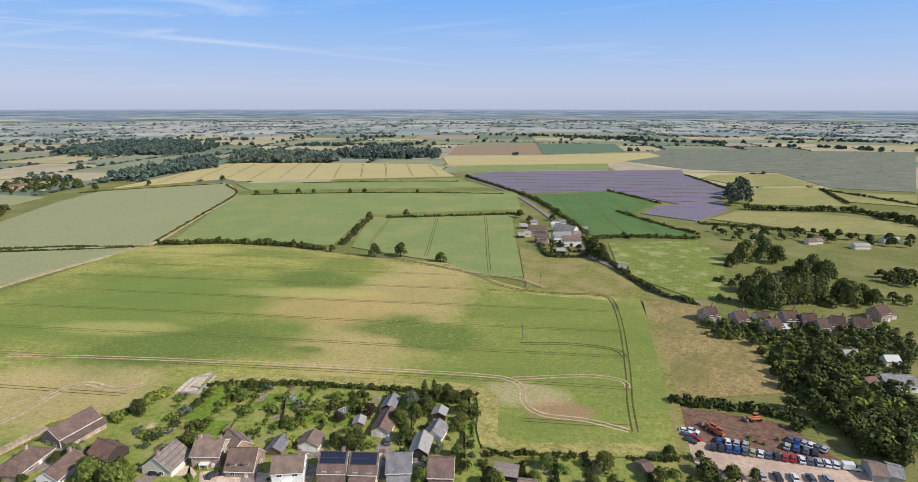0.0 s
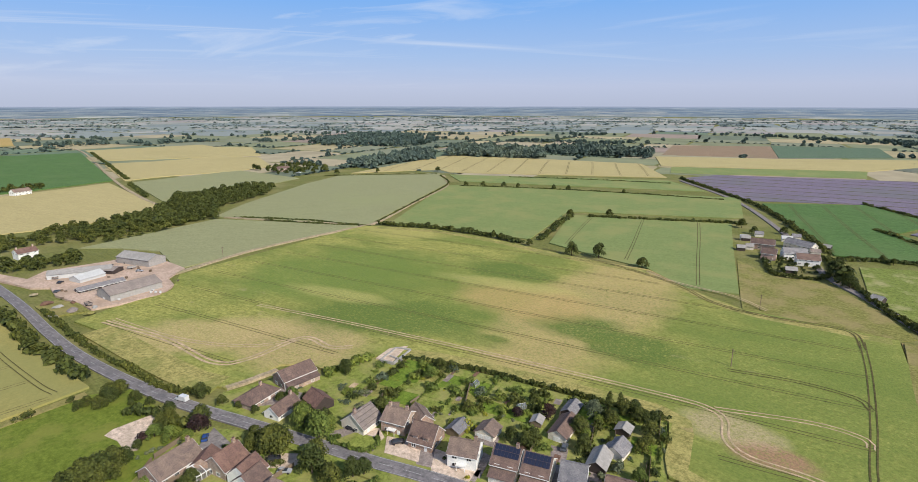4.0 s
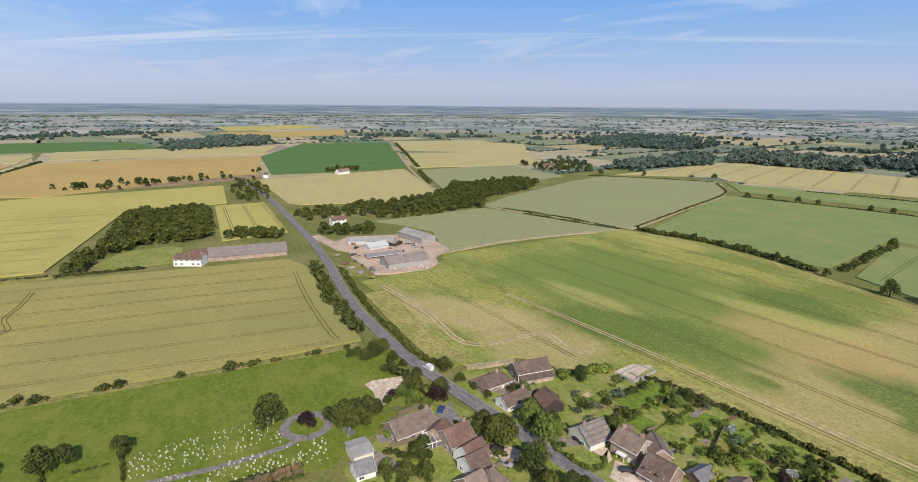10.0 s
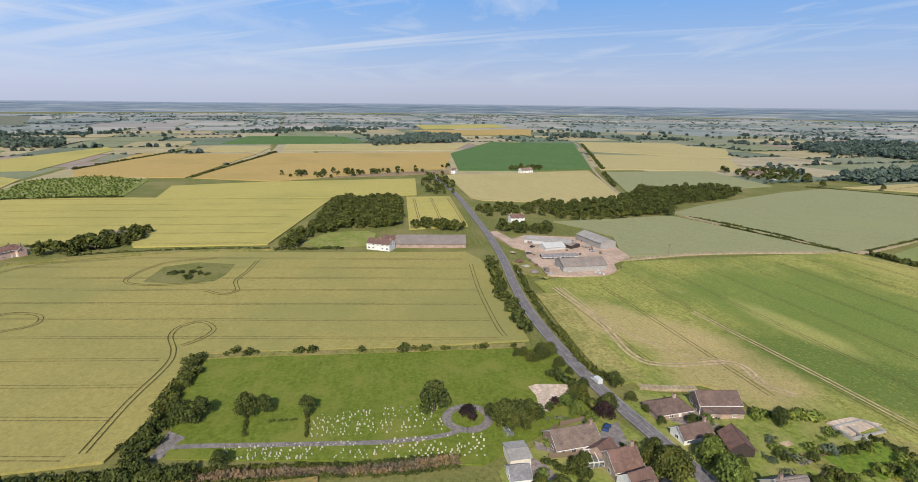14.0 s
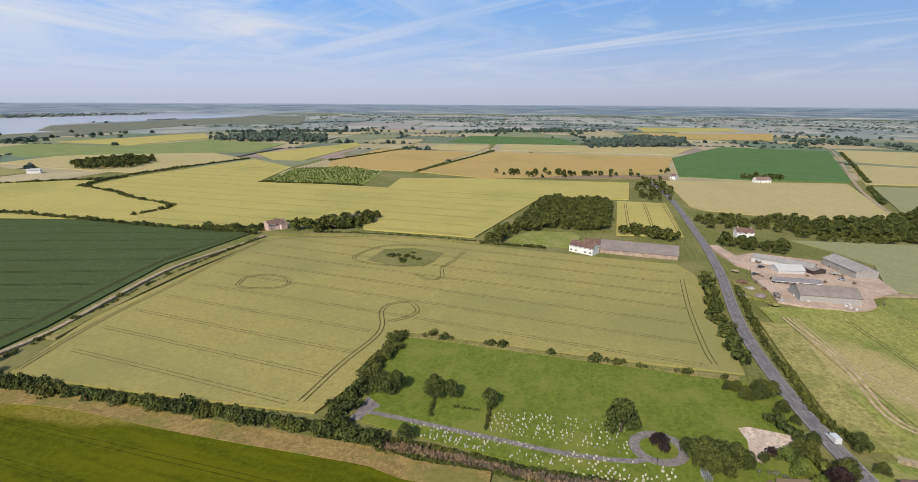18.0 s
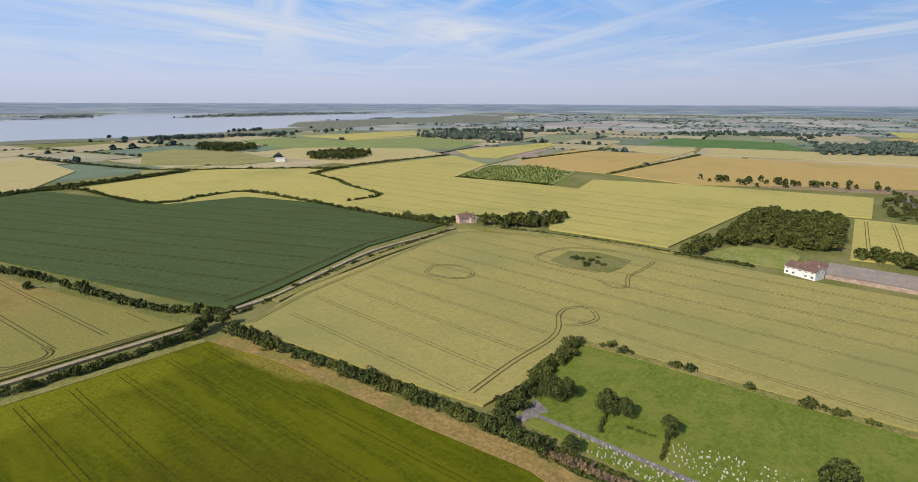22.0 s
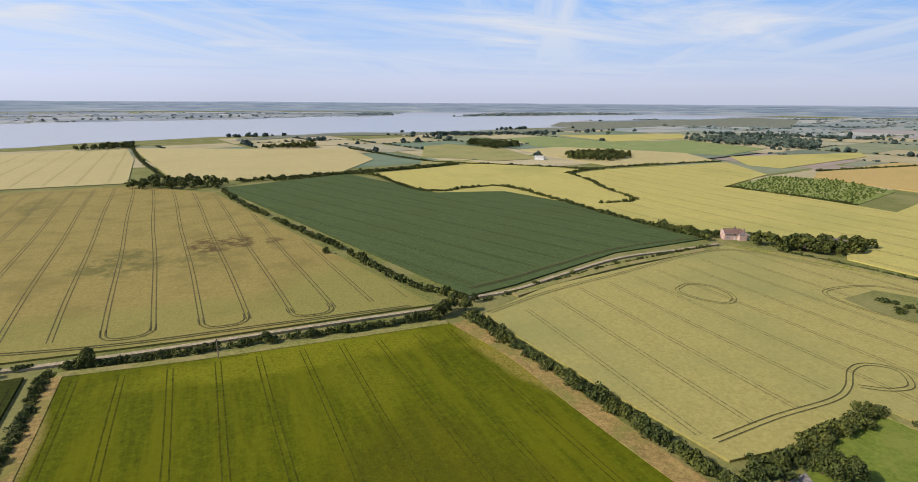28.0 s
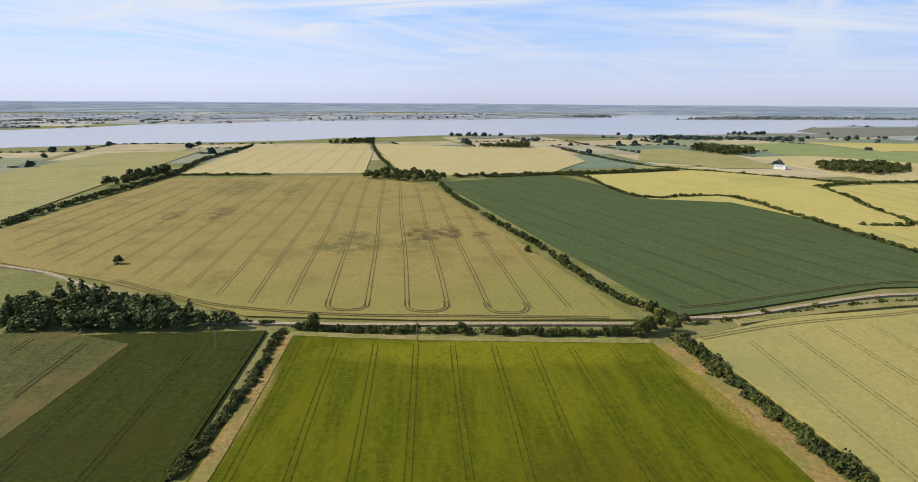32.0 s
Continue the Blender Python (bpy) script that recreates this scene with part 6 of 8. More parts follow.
wood("garden shrubs of the hamlet", [(-106, 415), (-68, 431), (-60, 387), (-80, 376)], 3.0, 6.0)
wood("dark trees round a red farmstead", [(-346, -268), (-354, -239), (-378, -218), (-423, -226), (-399, -239)], 8.0, 5.2)
wood("row of dark trees behind barley", [(-740, -258), (-782, -137), (-875, -3), (-840, -2), (-751, -131)], 8.0, 12.0, skip=0.55)
wood("row of dark trees along a field edge", [(-739, -218), (-779, -144), (-798, -51), (-846, -10), (-807, -10), (-729, -135), (-708, -209)], 8.0, 15.0, skip=0.3)
wood("trees round a distant farm", [(-843, 408), (-852, 521), (-722, 471), (-743, 404)], 9.0, 16.0)

# ---- single trees ----
for x, y, tall in [(-136.7, 500.5, 9), (-122.2, 482.6, 7), (-104.0, 498.6, 7), (-51.9, 393.9, 12), (-46.2, 382.5, 11), (-41.7, 372.9, 9), (-93.2, 420.4, 4), (-79.9, 409.2, 4), (-73.4, 424.1, 4), (-62.8, 402.4, 4), (-35.0, 454.6, 5), (-28.6, 450.5, 5)]:
    tree(x, y, tall, "oak", None, "dark leafy tree beside a hamlet")
for x, y, tall in [(-610, 599, 9), (-667, 525, 8), (-694, 469, 9), (-745, 481, 12), (-473, 515, 7), (-457, 531, 7), (-431, 541, 8), (-415, 550, 7), (-374, 569, 7), (-358, 577, 7), (-296, 600, 6), (-267, 435, 9), (-243, 465, 8), (-180, 332, 11), (-196, 323, 11), (-147, 329, 8), (-234, 325, 6), (-257, 323, 6)]:
    tree(x, y, tall, "oak", None, "solitary dark hedgerow oak", name="oak")
for x, y in [(-215, -80), (-214, -72), (-217, -53), (-217, -49), (-218, -28), (-219, -10), (-219, -3), (-220, 5), (-222, 20), (-223, 34)]:
    tree(x, y, rnd.uniform(2.0, 3.4), "shrub", None, "small dark bush on the cemetery boundary", name="bush")
for x, y, tall in [(-175, 3, 12), (-171, -57, 9), (-173, -52, 7), (-173, -38, 7), (-167, -74, 8), (-166, -76, 8), (-170, -71, 8), (-146, -55, 6)]:
    tree(x, y, tall, "oak", None, "rounded dark green cemetery tree")
tree(-171, 14, 5.6, "oak", LEAF_RED, "dark purple copper beech on a round lawn", 6.5, name="copper_beech")
for x, y, tall in [(29, -209, 7.5), (-32, -208, 5), (-49, -207, 4.5), (-104, -209, 7), (-108, -211, 8), (-112, -215, 7), (-119, -213, 7), (-116, -221, 6), (-127, -222, 5), (-70, -330, 5), (-88, -300, 5), (-50, -420, 6), (-30, -480, 6), (165, -292, 6)]:
    tree(x, y, tall, "oak", None, "dark broadleaf tree in a field hedge")
for x, y, tall in [(-146, 73, 9), (-151, 84, 8), (-215, 44, 7), (-207, 50, 5), (-176, 65, 7), (-193, 67, 6), (-181, 49, 4), (-145, 70, 9), (-131, 76, 8), (-117, 79, 7), (-153, 84, 8), (-177, 59, 5), (-182, 50, 6)]:
    tree(x, y, tall, "oak", None, "tall dark leafy roadside tree")

# ---- margins, ruts and drives ----
way("margin", "tan dry grass margin beside a hedge", MARGIN, [(-111, -200), (-121, -164), (-125, -128), (-129, -99), (-132, -80), (-135, -58), (-134, -48), (-138, -26)], 8, 0.85, category="field margin")
way("margin", "pale bare margin beside a hedge", MARGIN, [(37, -201), (34, -170), (32, -146), (30, -119), (30, -93)], 4.5, 0.85, category="field margin")
way("margin", "yellow-green grass margin", VERGE, [(37, -203), (-16, -201), (-106, -202)], 4, 0.83, category="field margin")
way("margin", "rough grass bank beside a track", VERGE, [(-149, -223), (-182, -234), (-230, -247), (-280, -255), (-317, -260)], 5, 1.03, category="field margin")
way("margin", "green roadside verge", GRASS, [(-289, 46), (-241, 52), (-214, 60), (-194, 68)], 3.5, 0.52, category="field margin")
way("margin", "rough grass cemetery boundary", VERGE, [(-211, -92), (-215, -60), (-219, -16), (-225, 39)], 4, 0.62, category="field margin")
way("margin", "grass bank along the wheat", VERGE, [(-330, -265), (-354, -207), (-372, -115)], 5, 1.2, category="field margin")
way("margin", "rough tan grass edge", VERGE, [(-9, 299), (-3, 253), (4, 206), (9, 159)], 4, 0.93, category="field margin")
way("margin", "yellow rape headland beside gardens", HEADLAND, [(-165, 141), (-155, 147), (-128, 156), (-96, 165), (-68, 172), (-59, 170), (-50, 144), (-40, 142), (-27, 148), (6, 160)], 7, 0.925, category="field margin")
way("margin", "dry yellow rape headland beside the road", HEADLAND, [(-196, 75), (-208, 70), (-244, 64), (-288, 58)], 13, 0.925, category="field margin")
way("margin", "yellow rape headland along a hedge", HEADLAND, [(-365, 282), (-316, 307), (-257, 315), (-213, 315), (-176, 316), (-138, 321)], 7, 0.925, category="field margin")
way("margin", "yellow rape headland along a meadow", HEADLAND, [(-118, 308), (-75, 290), (-41, 293), (-15, 296)], 6, 0.925, category="field margin")
ruts("long pale wheel ruts in rape", [(-264, 125), (-214, 142), (-165, 157), (-116, 171), (-70, 183), (-56, 185), (-49, 181), (-45, 170), (-37, 165), (-22, 167), (-8, 166)], 1.006, 2.0, 0.7, TRAM_PALE)
ruts("dark wheel ruts in rape", [(-25, 288), (-18, 252), (-12, 211), (-9, 184), (-6, 166)], 1.012, 1.9, 0.5)
ruts("dark wheel ruts in rape", [(-221, 324), (-166, 321), (-118, 310), (-90, 293), (-61, 292), (-32, 298), (-23, 278)], 1.018, 1.9, 0.7)
ruts("pale wheel ruts in rape", [(-54, 186), (-27, 199), (-13, 200), (-11, 195)], 1.024, 2.0, 0.6, TRAM_PALE)
ruts("wheel ruts in rape", [(-60, 219), (-37, 227), (-19, 228), (-14, 222)], 1.03, 1.9, 0.5)
ruts("pale wheel ruts in rape", [(-297, 63), (-254, 76), (-216, 81), (-208, 93), (-210, 119), (-193, 122), (-186, 129)], 1.036, 2.2, 1.1, TRAM_PALE)
ruts("pale wheel ruts in rape", [(-297, 67), (-250, 80), (-220, 98), (-211, 116)], 1.042, 2.0, 0.6, TRAM_PALE)
ruts("dark wheel ruts looping in wheat", [(-150, -96), (-177, -99), (-203, -100), (-216, -104), (-229, -112), (-239, -113), (-245, -106), (-237, -97), (-227, -98), (-220, -103)], 1.048, 1.9, 0.34)
ruts("dark wheel ruts round a pond", [(-347, -144), (-334, -171), (-302, -175), (-294, -158), (-299, -129)], 1.054, 1.9, 0.34)
ruts("dark wheel ruts round a pond", [(-342, -116), (-320, -114), (-303, -114), (-287, -107), (-281, -112), (-286, -123)], 1.06, 1.9, 0.34)
ruts("dark ring of wheel ruts in wheat", [(-232, -203), (-244, -207), (-252, -198), (-250, -184), (-240, -178), (-232, -186), (-229, -198), (-232, -203)], 1.066, 1.9, 0.34)
ruts("dark headland wheel ruts in wheat", [(-127, -205), (-165, -220), (-212, -232), (-315, -253), (-344, -200)], 1.072, 1.9, 0.34)
ruts("dark headland wheel ruts in wheat", [(-339, 18), (-290, 22), (-246, 28), (-233, 31)], 1.078, 1.9, 0.34)
ruts("dark headland wheel ruts in barley", [(147, -263), (94, -237), (62, -228), (17, -223), (-35, -224), (-96, -225)], 0.984, 1.9, 0.6)
for k in (0, 2, 4):
    x0, x1 = 30.4 - 18.3 * k, 12.1 - 18.3 * k
    ruts("dark turning loop of wheel ruts in barley", [(x0 + 0.8, -241), (x0 - 0.4, -234), (x0 - 3.5, -229.5), ((x0 + x1) / 2, -228.5), (x1 + 3.0, -229.5), (x1 + 0.2, -234), (x1 + 0.8, -241)], 0.99 + 0.002 * k, 1.9, 0.5)
ruts("dark headland wheel ruts in beans", [(-131, -239), (-157, -246), (-194, -260), (-254, -280), (-323, -285)], 1.14, 1.9, 0.6)
ruts("pale wheel ruts beside a hamlet", [(-141, 323), (-119, 313), (-87, 311), (-66, 300)], 1.096, 1.9, 0.6, TRAM_PALE)

# ---- drives and patios ----
for pts in ([(-138, 92), (-126, 97), (-122, 90), (-141, 85)], [(-123, 98), (-115, 102), (-108, 96), (-119, 92)], [(-115, 102), (-107, 104), (-101, 98), (-108, 95)], [(-102, 103), (-92, 106), (-90, 101), (-101, 98)], [(-97, 113), (-94, 113), (-90, 103), (-94, 103)], [(-87, 105), (-78, 108), (-78, 106), (-87, 102)], [(-84, 130), (-79, 132), (-71, 115), (-74, 114)], [(-73, 133), (-66, 130), (-62, 121), (-65, 120)], [(-105, 121), (-98, 122), (-96, 117), (-102, 115)],):
    tagged(new("driveway", slab("driveway", list(pts), -0.1, 0.54, DRIVE)), "brown-grey paved driveway beside a house", "driveway", kind="structure")
tagged(new("driveway", slab("driveway", [(-163, 54), (-170, 62), (-154, 62), (-152, 58)], -0.1, 0.56, PATH)), "grey tarmac driveway with a parked car", "driveway", kind="structure")


# ---- houses and farm buildings ----
house("long two-storey barn house with brown roof and brick walls", -178.9, 97.0, 91, 13.8, 8, 3.9, 6.6, BRICK, ROOF_BROWN, front=2.8, face=True)
house("brick bungalow with hipped brown roof", -176.3, 80.3, 106, 13.4, 8.4, 2.5, 5.0, BRICK, ROOF_BROWN, hip=3.5, chimney=1)
house("white bungalow with brown roof beside the road", -162.2, 82.4, 107, 10.6, 6.4, 2.6, 5, WHITE, ROOF_BROWN, chimney=1)
house("brown-roofed outhouse with dark boarding", -157.0, 93.4, -4, 8.8, 7, 2.8, 5.5, BOARD, ROOF_RED, windows=False, name="outhouse")
house("large gabled house with grey-brown roof", -136.0, 96.4, -79, 9.0, 9.6, 2.9, 6.6, RENDER, ROOF_STONE, chimney=1)
house("house with tan roof and tall brick chimney", -126.2, 104.2, 20, 8.6, 8.5, 4.6, 7.2, BRICK, ROOF_TAN, chimney=2, porch=True)
house("rear wing with tan roof", -122.4, 110.2, -22, 8.4, 6, 3.6, 6, BRICK, ROOF_TAN)
house("brown-roofed cottage with white dormers", -113.6, 104.6, 19, 8.3, 9, 3.0, 7.2, BRICK, ROOF_BROWN, dormers=2)
house("white two-storey house with grey-brown roof", -98.5, 106.2, 27, 8.7, 8, 5.0, 7.6, WHITE, ROOF_TAN, porch=True, chimney=1)
house("house with dark solar panels on brown roof", -87.0, 112.2, 21, 7.9, 9.5, 4.4, 7.8, RENDER, ROOF_BROWN, solar=True, chimney=1, front=3.0)
house("house with dark solar panels on brown roof", -78.4, 115.1, 20, 7.9, 9.5, 4.4, 7.8, RENDER, ROOF_BROWN, solar=True, front=3.0)
house("house with blue-grey slate roof", -69.2, 119.0, 23, 7.0, 9, 4.6, 7.5, WHITE, ROOF_GREY, front=2.5)
house("house with brown tiled roof", -57.0, 121.6, 20, 7.1, 9, 4.6, 7.5, BRICK, ROOF_BROWN, front=2.5)
house("double garage with white doors and brown roof", -102.0, 121.0, 105, 6.4, 6.5, 2.5, 4.2, RENDER, ROOF_TAN, windows=False, doors=2, name="garage", category="garage")
house("long outbuilding with brown roof", -85.0, 138.9, 101, 12.4, 6, 2.6, 4.4, RENDER, ROOF_BROWN, windows=False, doors=1, name="outbuilding", category="outbuilding")
house("blue-grey roofed garden building", -89.4, 150.6, 101, 7.9, 4.5, 2.3, 3.6, BOARD, ROOF_GREY, windows=False, name="shed", category="shed")
house("grey-roofed timber garden workshop", -68.4, 132.0, 104, 9.1, 5.5, 2.5, 4.2, BOARD, SHEET, windows=False, name="workshop", category="shed")
house("garage with grey roof", -67.1, 140.5, 94, 7.1, 6, 2.6, 4.5, RENDER, ROOF_GREY, windows=False, doors=1, name="garage", category="garage")
house("pale roofed garden shed", -70.6, 151.8, 100, 4.6, 4.5, 2.2, 3.2, BOARD, SHEET, windows=False, name="shed", category="shed")
house("small timber garden shed", -94.0, 136.8, 110, 4.3, 3.5, 2, 2.8, WOOD, SHEET, windows=False, name="shed", category="shed")
house("garden garage with grey roof", -110.4, 115.6, 101, 6.9, 5, 2.3, 3.6, WOOD, ROOF_GREY, windows=False, name="shed", category="shed")
house("small wooden garden summerhouse", -134.8, 109.8, 41, 2.3, 4, 2.2, 3.2, WOOD, ROOF_TAN, windows=False, name="summerhouse", category="shed")
house("flat dark garden shed", -39.9, 130.0, 9, 6.8, 5, 2.4, 3, BOARD, SHEET_DARK, windows=False, name="shed", category="shed")
house("house with grey roof", -31.7, 122.5, 13, 4.7, 8, 4, 6.5, RENDER, ROOF_TAN)
house("garden shed with brown roof", -1.9, 147.0, 42, 3.0, 5, 2.3, 3.2, WOOD, ROOF_BROWN, windows=False, name="shed", category="shed")
house("long brick bungalow with weathered tan roof", -158.2, 44.9, 106, 14.2, 9.5, 2.8, 6, BRICK, ROOF_TAN, chimney=1)
house("red-roofed house with brick walls", -147.2, 56.2, 106, 8.6, 9, 3.4, 6.8, BRICK, ROOF_RED, chimney=1)
house("red-roofed brick link building", -151.7, 52.6, 133, 6.3, 7, 2.8, 5.5, BRICK, ROOF_RED, windows=False)
house("white house wing with red roof", -138.2, 58.2, 113, 7.2, 8, 3.2, 6.5, WHITE, ROOF_RED)
house("white gabled house with brown roof", -133.7, 57.3, 108, 6.7, 7.5, 3.4, 6.2, WHITE, ROOF_BROWN)
house("house with tan hipped roof", -126.3, 59.4, 106, 6.8, 9, 2.8, 6, RENDER, ROOF_TAN, hip=3)
house("house with brown roof", -125.9, 53.9, 109, 5.8, 8, 2.8, 6, BRICK, ROOF_TAN)
house("white garden house with dark slate roof", -142.4, 27.3, 100, 5.5, 6, 2.6, 4.6, WHITE, ROOF_GREY)
house("low building with flat grey roof", -151.1, 27.8, 101, 6.0, 7.5, 2.9, 3.4, RENDER, SHEET, windows=False, name="outbuilding", category="outbuilding")
CONSERVATORY = (-149.2, 49.9, 101)
house("long brown-roofed barn with grey concrete walls", -334.4, 85.5, 100, 27.7, 15, 4.6, 7.5, CONCRETE, SHEET_DARK, windows=False, doors=1, name="barn", category="barn")
house("tall grey portal-frame barn", -393.8, 109.3, 23, 28.6, 13, 5.4, 8, SHEET, SHEET, windows=False, name="barn", category="barn")
house("long grey shed with white side wall", -392.0, 74.9, 68, 33.3, 9, 4, 5.5, SHEET_PALE, SHEET, windows=False, name="shed", category="farm shed")
house("white round-roofed farm shed", -379.8, 75.4, 110, 15.4, 10, 3, 5, SHEET_PALE, SHEET_PALE, windows=False, name="shed", category="farm shed")
house("open grey cart shed", -385.9, 87.8, 38, 13.9, 9, 3.4, 4.5, BOARD, SHEET_DARK, windows=False, opening=2, name="shed", category="farm shed")
house("low black boarded shed with pale doors", -356.6, 76.4, 98, 24.2, 6, 2.5, 3.6, BOARD, ROOF_GREY, name="shed", category="farm shed")
house("white farmhouse with red tiled roof", -377.1, -43.4, 71, 17.4, 9, 4.6, 7, WHITE, ROOF_RED, chimney=1, name="farmhouse")
house("farmhouse wing with red roof", -391.0, -40.0, 92, 10.1, 8, 3.6, 6, BRICK, ROOF_RED)
house("very long low farm shed with grey roof", -394.0, -9.5, 92, 49, 27, 2.8, 6.0, BRICK, SHEET_DARK, windows=False, name="shed", category="farm shed")
house("white house with red roof among trees", -468.1, 59.4, 105, 12.1, 8, 4.6, 7, WHITE, ROOF_RED, chimney=2)
house("brown farmhouse among trees", -789.7, 430.8, 88, 23.5, 10, 4.8, 8, BRICK, ROOF_BROWN)
house("small white distant cottage", -757.7, 441.4, 44, 7.2, 8, 3.5, 6, WHITE, ROOF_BROWN)
house("pink brick farmhouse with red roof", -345.0, -278.0, 158, 9.5, 7, 4.8, 7.2, PINK, ROOF_RED, chimney=1)
house("gabled pink brick wing of a farmhouse", -351.0, -273.6, 68, 9.0, 5.2, 4.6, 6.9, PINK, ROOF_RED, chimney=1)
house("small white outbuilding beside a farmhouse", -357.0, -272.0, 158, 5.0, 4.0, 2.5, 3.6, WHITE, SHEET, windows=False, name="outbuilding", category="shed")
house("brown boarded farm barn", -378.0, -240.0, -177, 22.4, 10, 3, 5, BOARD, ROOF_BROWN, windows=False, name="barn", category="barn")
house("long dark farm barn", -394.9, -236.9, 164, 16.3, 12, 4, 6, BOARD, SHEET_DARK, windows=False, name="barn", category="barn")
house("white barn among distant fields", -476.2, -797.5, 141, 15.3, 10, 4.5, 6, WHITE, SHEET_PALE, windows=False, name="barn", category="barn")
house("house among trees beside maize", -799.6, 106.3, 116, 19.2, 9, 4.8, 8, WHITE, ROOF_TAN)
house("white house beside a wood", -790.5, 2.6, 70, 6.1, 8, 4.8, 7, WHITE, ROOF_RED)
house("hamlet house with brown roof", -104.2, 437.0, 14, 15.5, 8, 4.6, 7.5, BRICK, ROOF_BROWN)
house("pink rendered house in a hamlet", -93.4, 410.7, 9, 9.1, 8, 4.6, 7.5, PINK, ROOF_BROWN)
house("white hamlet house with grey roof", -81.0, 423.2, 31, 14.5, 8, 4.6, 7.5, WHITE, ROOF_GREY)
house("hamlet house with grey roof", -82.9, 451.3, -22, 20.2, 8, 4.6, 7.5, RENDER, ROOF_GREY)
house("long white hamlet house", -70.8, 411.8, 23, 13.5, 8, 4.6, 7.5, WHITE, ROOF_BROWN)
house("small hamlet outbuilding with grey roof", -120.9, 455.8, 23, 6.2, 5, 2.5, 4, BOARD, SHEET, windows=False, name="outbuilding", category="outbuilding")
house("small hamlet outbuilding with grey roof", -114.5, 421.9, 23, 5.3, 5, 2.5, 4, BOARD, SHEET, windows=False, name="outbuilding", category="outbuilding")
house("small hamlet outbuilding with grey roof", -68.5, 465.7, -5, 5.0, 5, 2.5, 4, BOARD, SHEET, windows=False, name="outbuilding", category="outbuilding")
house("small hamlet outbuilding with grey roof", -74.2, 384.5, 23, 6.4, 5, 2.5, 4, BOARD, SHEET, windows=False, name="outbuilding", category="outbuilding")
house("small hamlet outbuilding with grey roof", -26.8, 356.5, -23, 5.7, 5, 2.5, 4, BOARD, SHEET, windows=False, name="outbuilding", category="outbuilding")
house("brick village house with dark red-brown roof", 21.3, 282.4, 37, 6.4, 8.5, 4.2, 7.6, BRICK, ROOF_DARK, chimney=1)
house("brick village house with dark red-brown roof", 35.1, 281.4, 30, 6.0, 8.5, 4.2, 7.6, BRICK, ROOF_DARK, chimney=1)
house("brick village house with dark red-brown roof", 58.1, 291.0, 22, 6.7, 8.5, 4.2, 7.6, BRICK, ROOF_DARK, chimney=1)
house("brick village house with dark red-brown roof", 48.8, 276.9, 42, 6.5, 8.5, 4.2, 7.6, BRICK, ROOF_DARK, chimney=1)
house("brick village house with dark red-brown roof", 66.3, 290.1, 7, 5.9, 8.5, 4.2, 7.6, BRICK, ROOF_DARK, chimney=1)
house("brick village house with dark red-brown roof", 70.4, 284.4, 22, 3.8, 8.5, 4.2, 7.6, BRICK, ROOF_DARK, chimney=1)
house("brick village house with dark red-brown roof", 78.5, 291.2, 1, 6.0, 8.5, 4.2, 7.6, BRICK, ROOF_DARK, chimney=1)
house("brick village house with dark red-brown roof", 89.0, 293.9, 4, 6.9, 8.5, 4.2, 7.6, BRICK, ROOF_DARK, chimney=1)
house("brick village house with dark red-brown roof", 102.8, 316.9, 36, 7.0, 8.5, 4.2, 7.6, BRICK, ROOF_DARK, chimney=1)
house("long bungalow with pale blue-grey roof", 85.7, 236.6, 15, 11.5, 9, 2.8, 5, WHITE, ROOF_GREY)
house("small brick outbuilding with red roof", 75.8, 231.5, 32, 5.1, 7, 2.6, 4.5, BRICK, ROOF_RED, windows=False)
house("yard workshop with pinkish roof", 61.1, 170.4, 8, 4.1, 7, 2.6, 4, CONCRETE, ROOF_TAN, windows=False, name="workshop", category="shed")
house("yard workshop with blue-grey roof", 65.9, 171.3, -8, 3.5, 7, 2.6, 4, CONCRETE, ROOF_GREY, windows=False, name="workshop", category="shed")

house("small pale hamlet shed beside dark shrubs", -122.1, 456.4, 22, 6, 4, 2.6, 4.2, RENDER, SHEET_PALE, windows=False, name="shed", category="shed")
house("small grey hamlet shed beside dark shrubs", -110.7, 429.0, 22, 5, 4, 2.6, 4.2, RENDER, SHEET, windows=False, name="shed", category="shed")
house("slate-roofed hamlet outbuilding beside dark shrubs", -117.1, 477.4, 22, 6, 4, 2.6, 4.2, RENDER, ROOF_GREY, windows=False, name="shed", category="shed")
house("white hamlet garden building beside dark shrubs", -96.8, 474.5, 22, 7, 4, 2.6, 4.2, RENDER, SHEET_PALE, windows=False, name="shed", category="shed")
house("slate-roofed hamlet outbuilding beside dark shrubs", -92.9, 487.1, 22, 6, 5, 2.6, 4.2, RENDER, ROOF_GREY, windows=False, name="shed", category="shed")
house("brown-roofed garden shed beside dark shrubs", -91.5, 400.1, 22, 4, 3, 2.6, 4.2, RENDER, ROOF_BROWN, windows=False, name="shed", category="shed")
house("stone-roofed hamlet outbuilding beside dark shrubs", -72.2, 444.3, 22, 6, 5, 2.6, 4.2, RENDER, ROOF_STONE, windows=False, name="shed", category="shed")
house("brown-roofed hamlet outbuilding beside dark shrubs", -80.7, 429.6, 22, 6, 4, 2.6, 4.2, RENDER, ROOF_BROWN, windows=False, name="shed", category="shed")
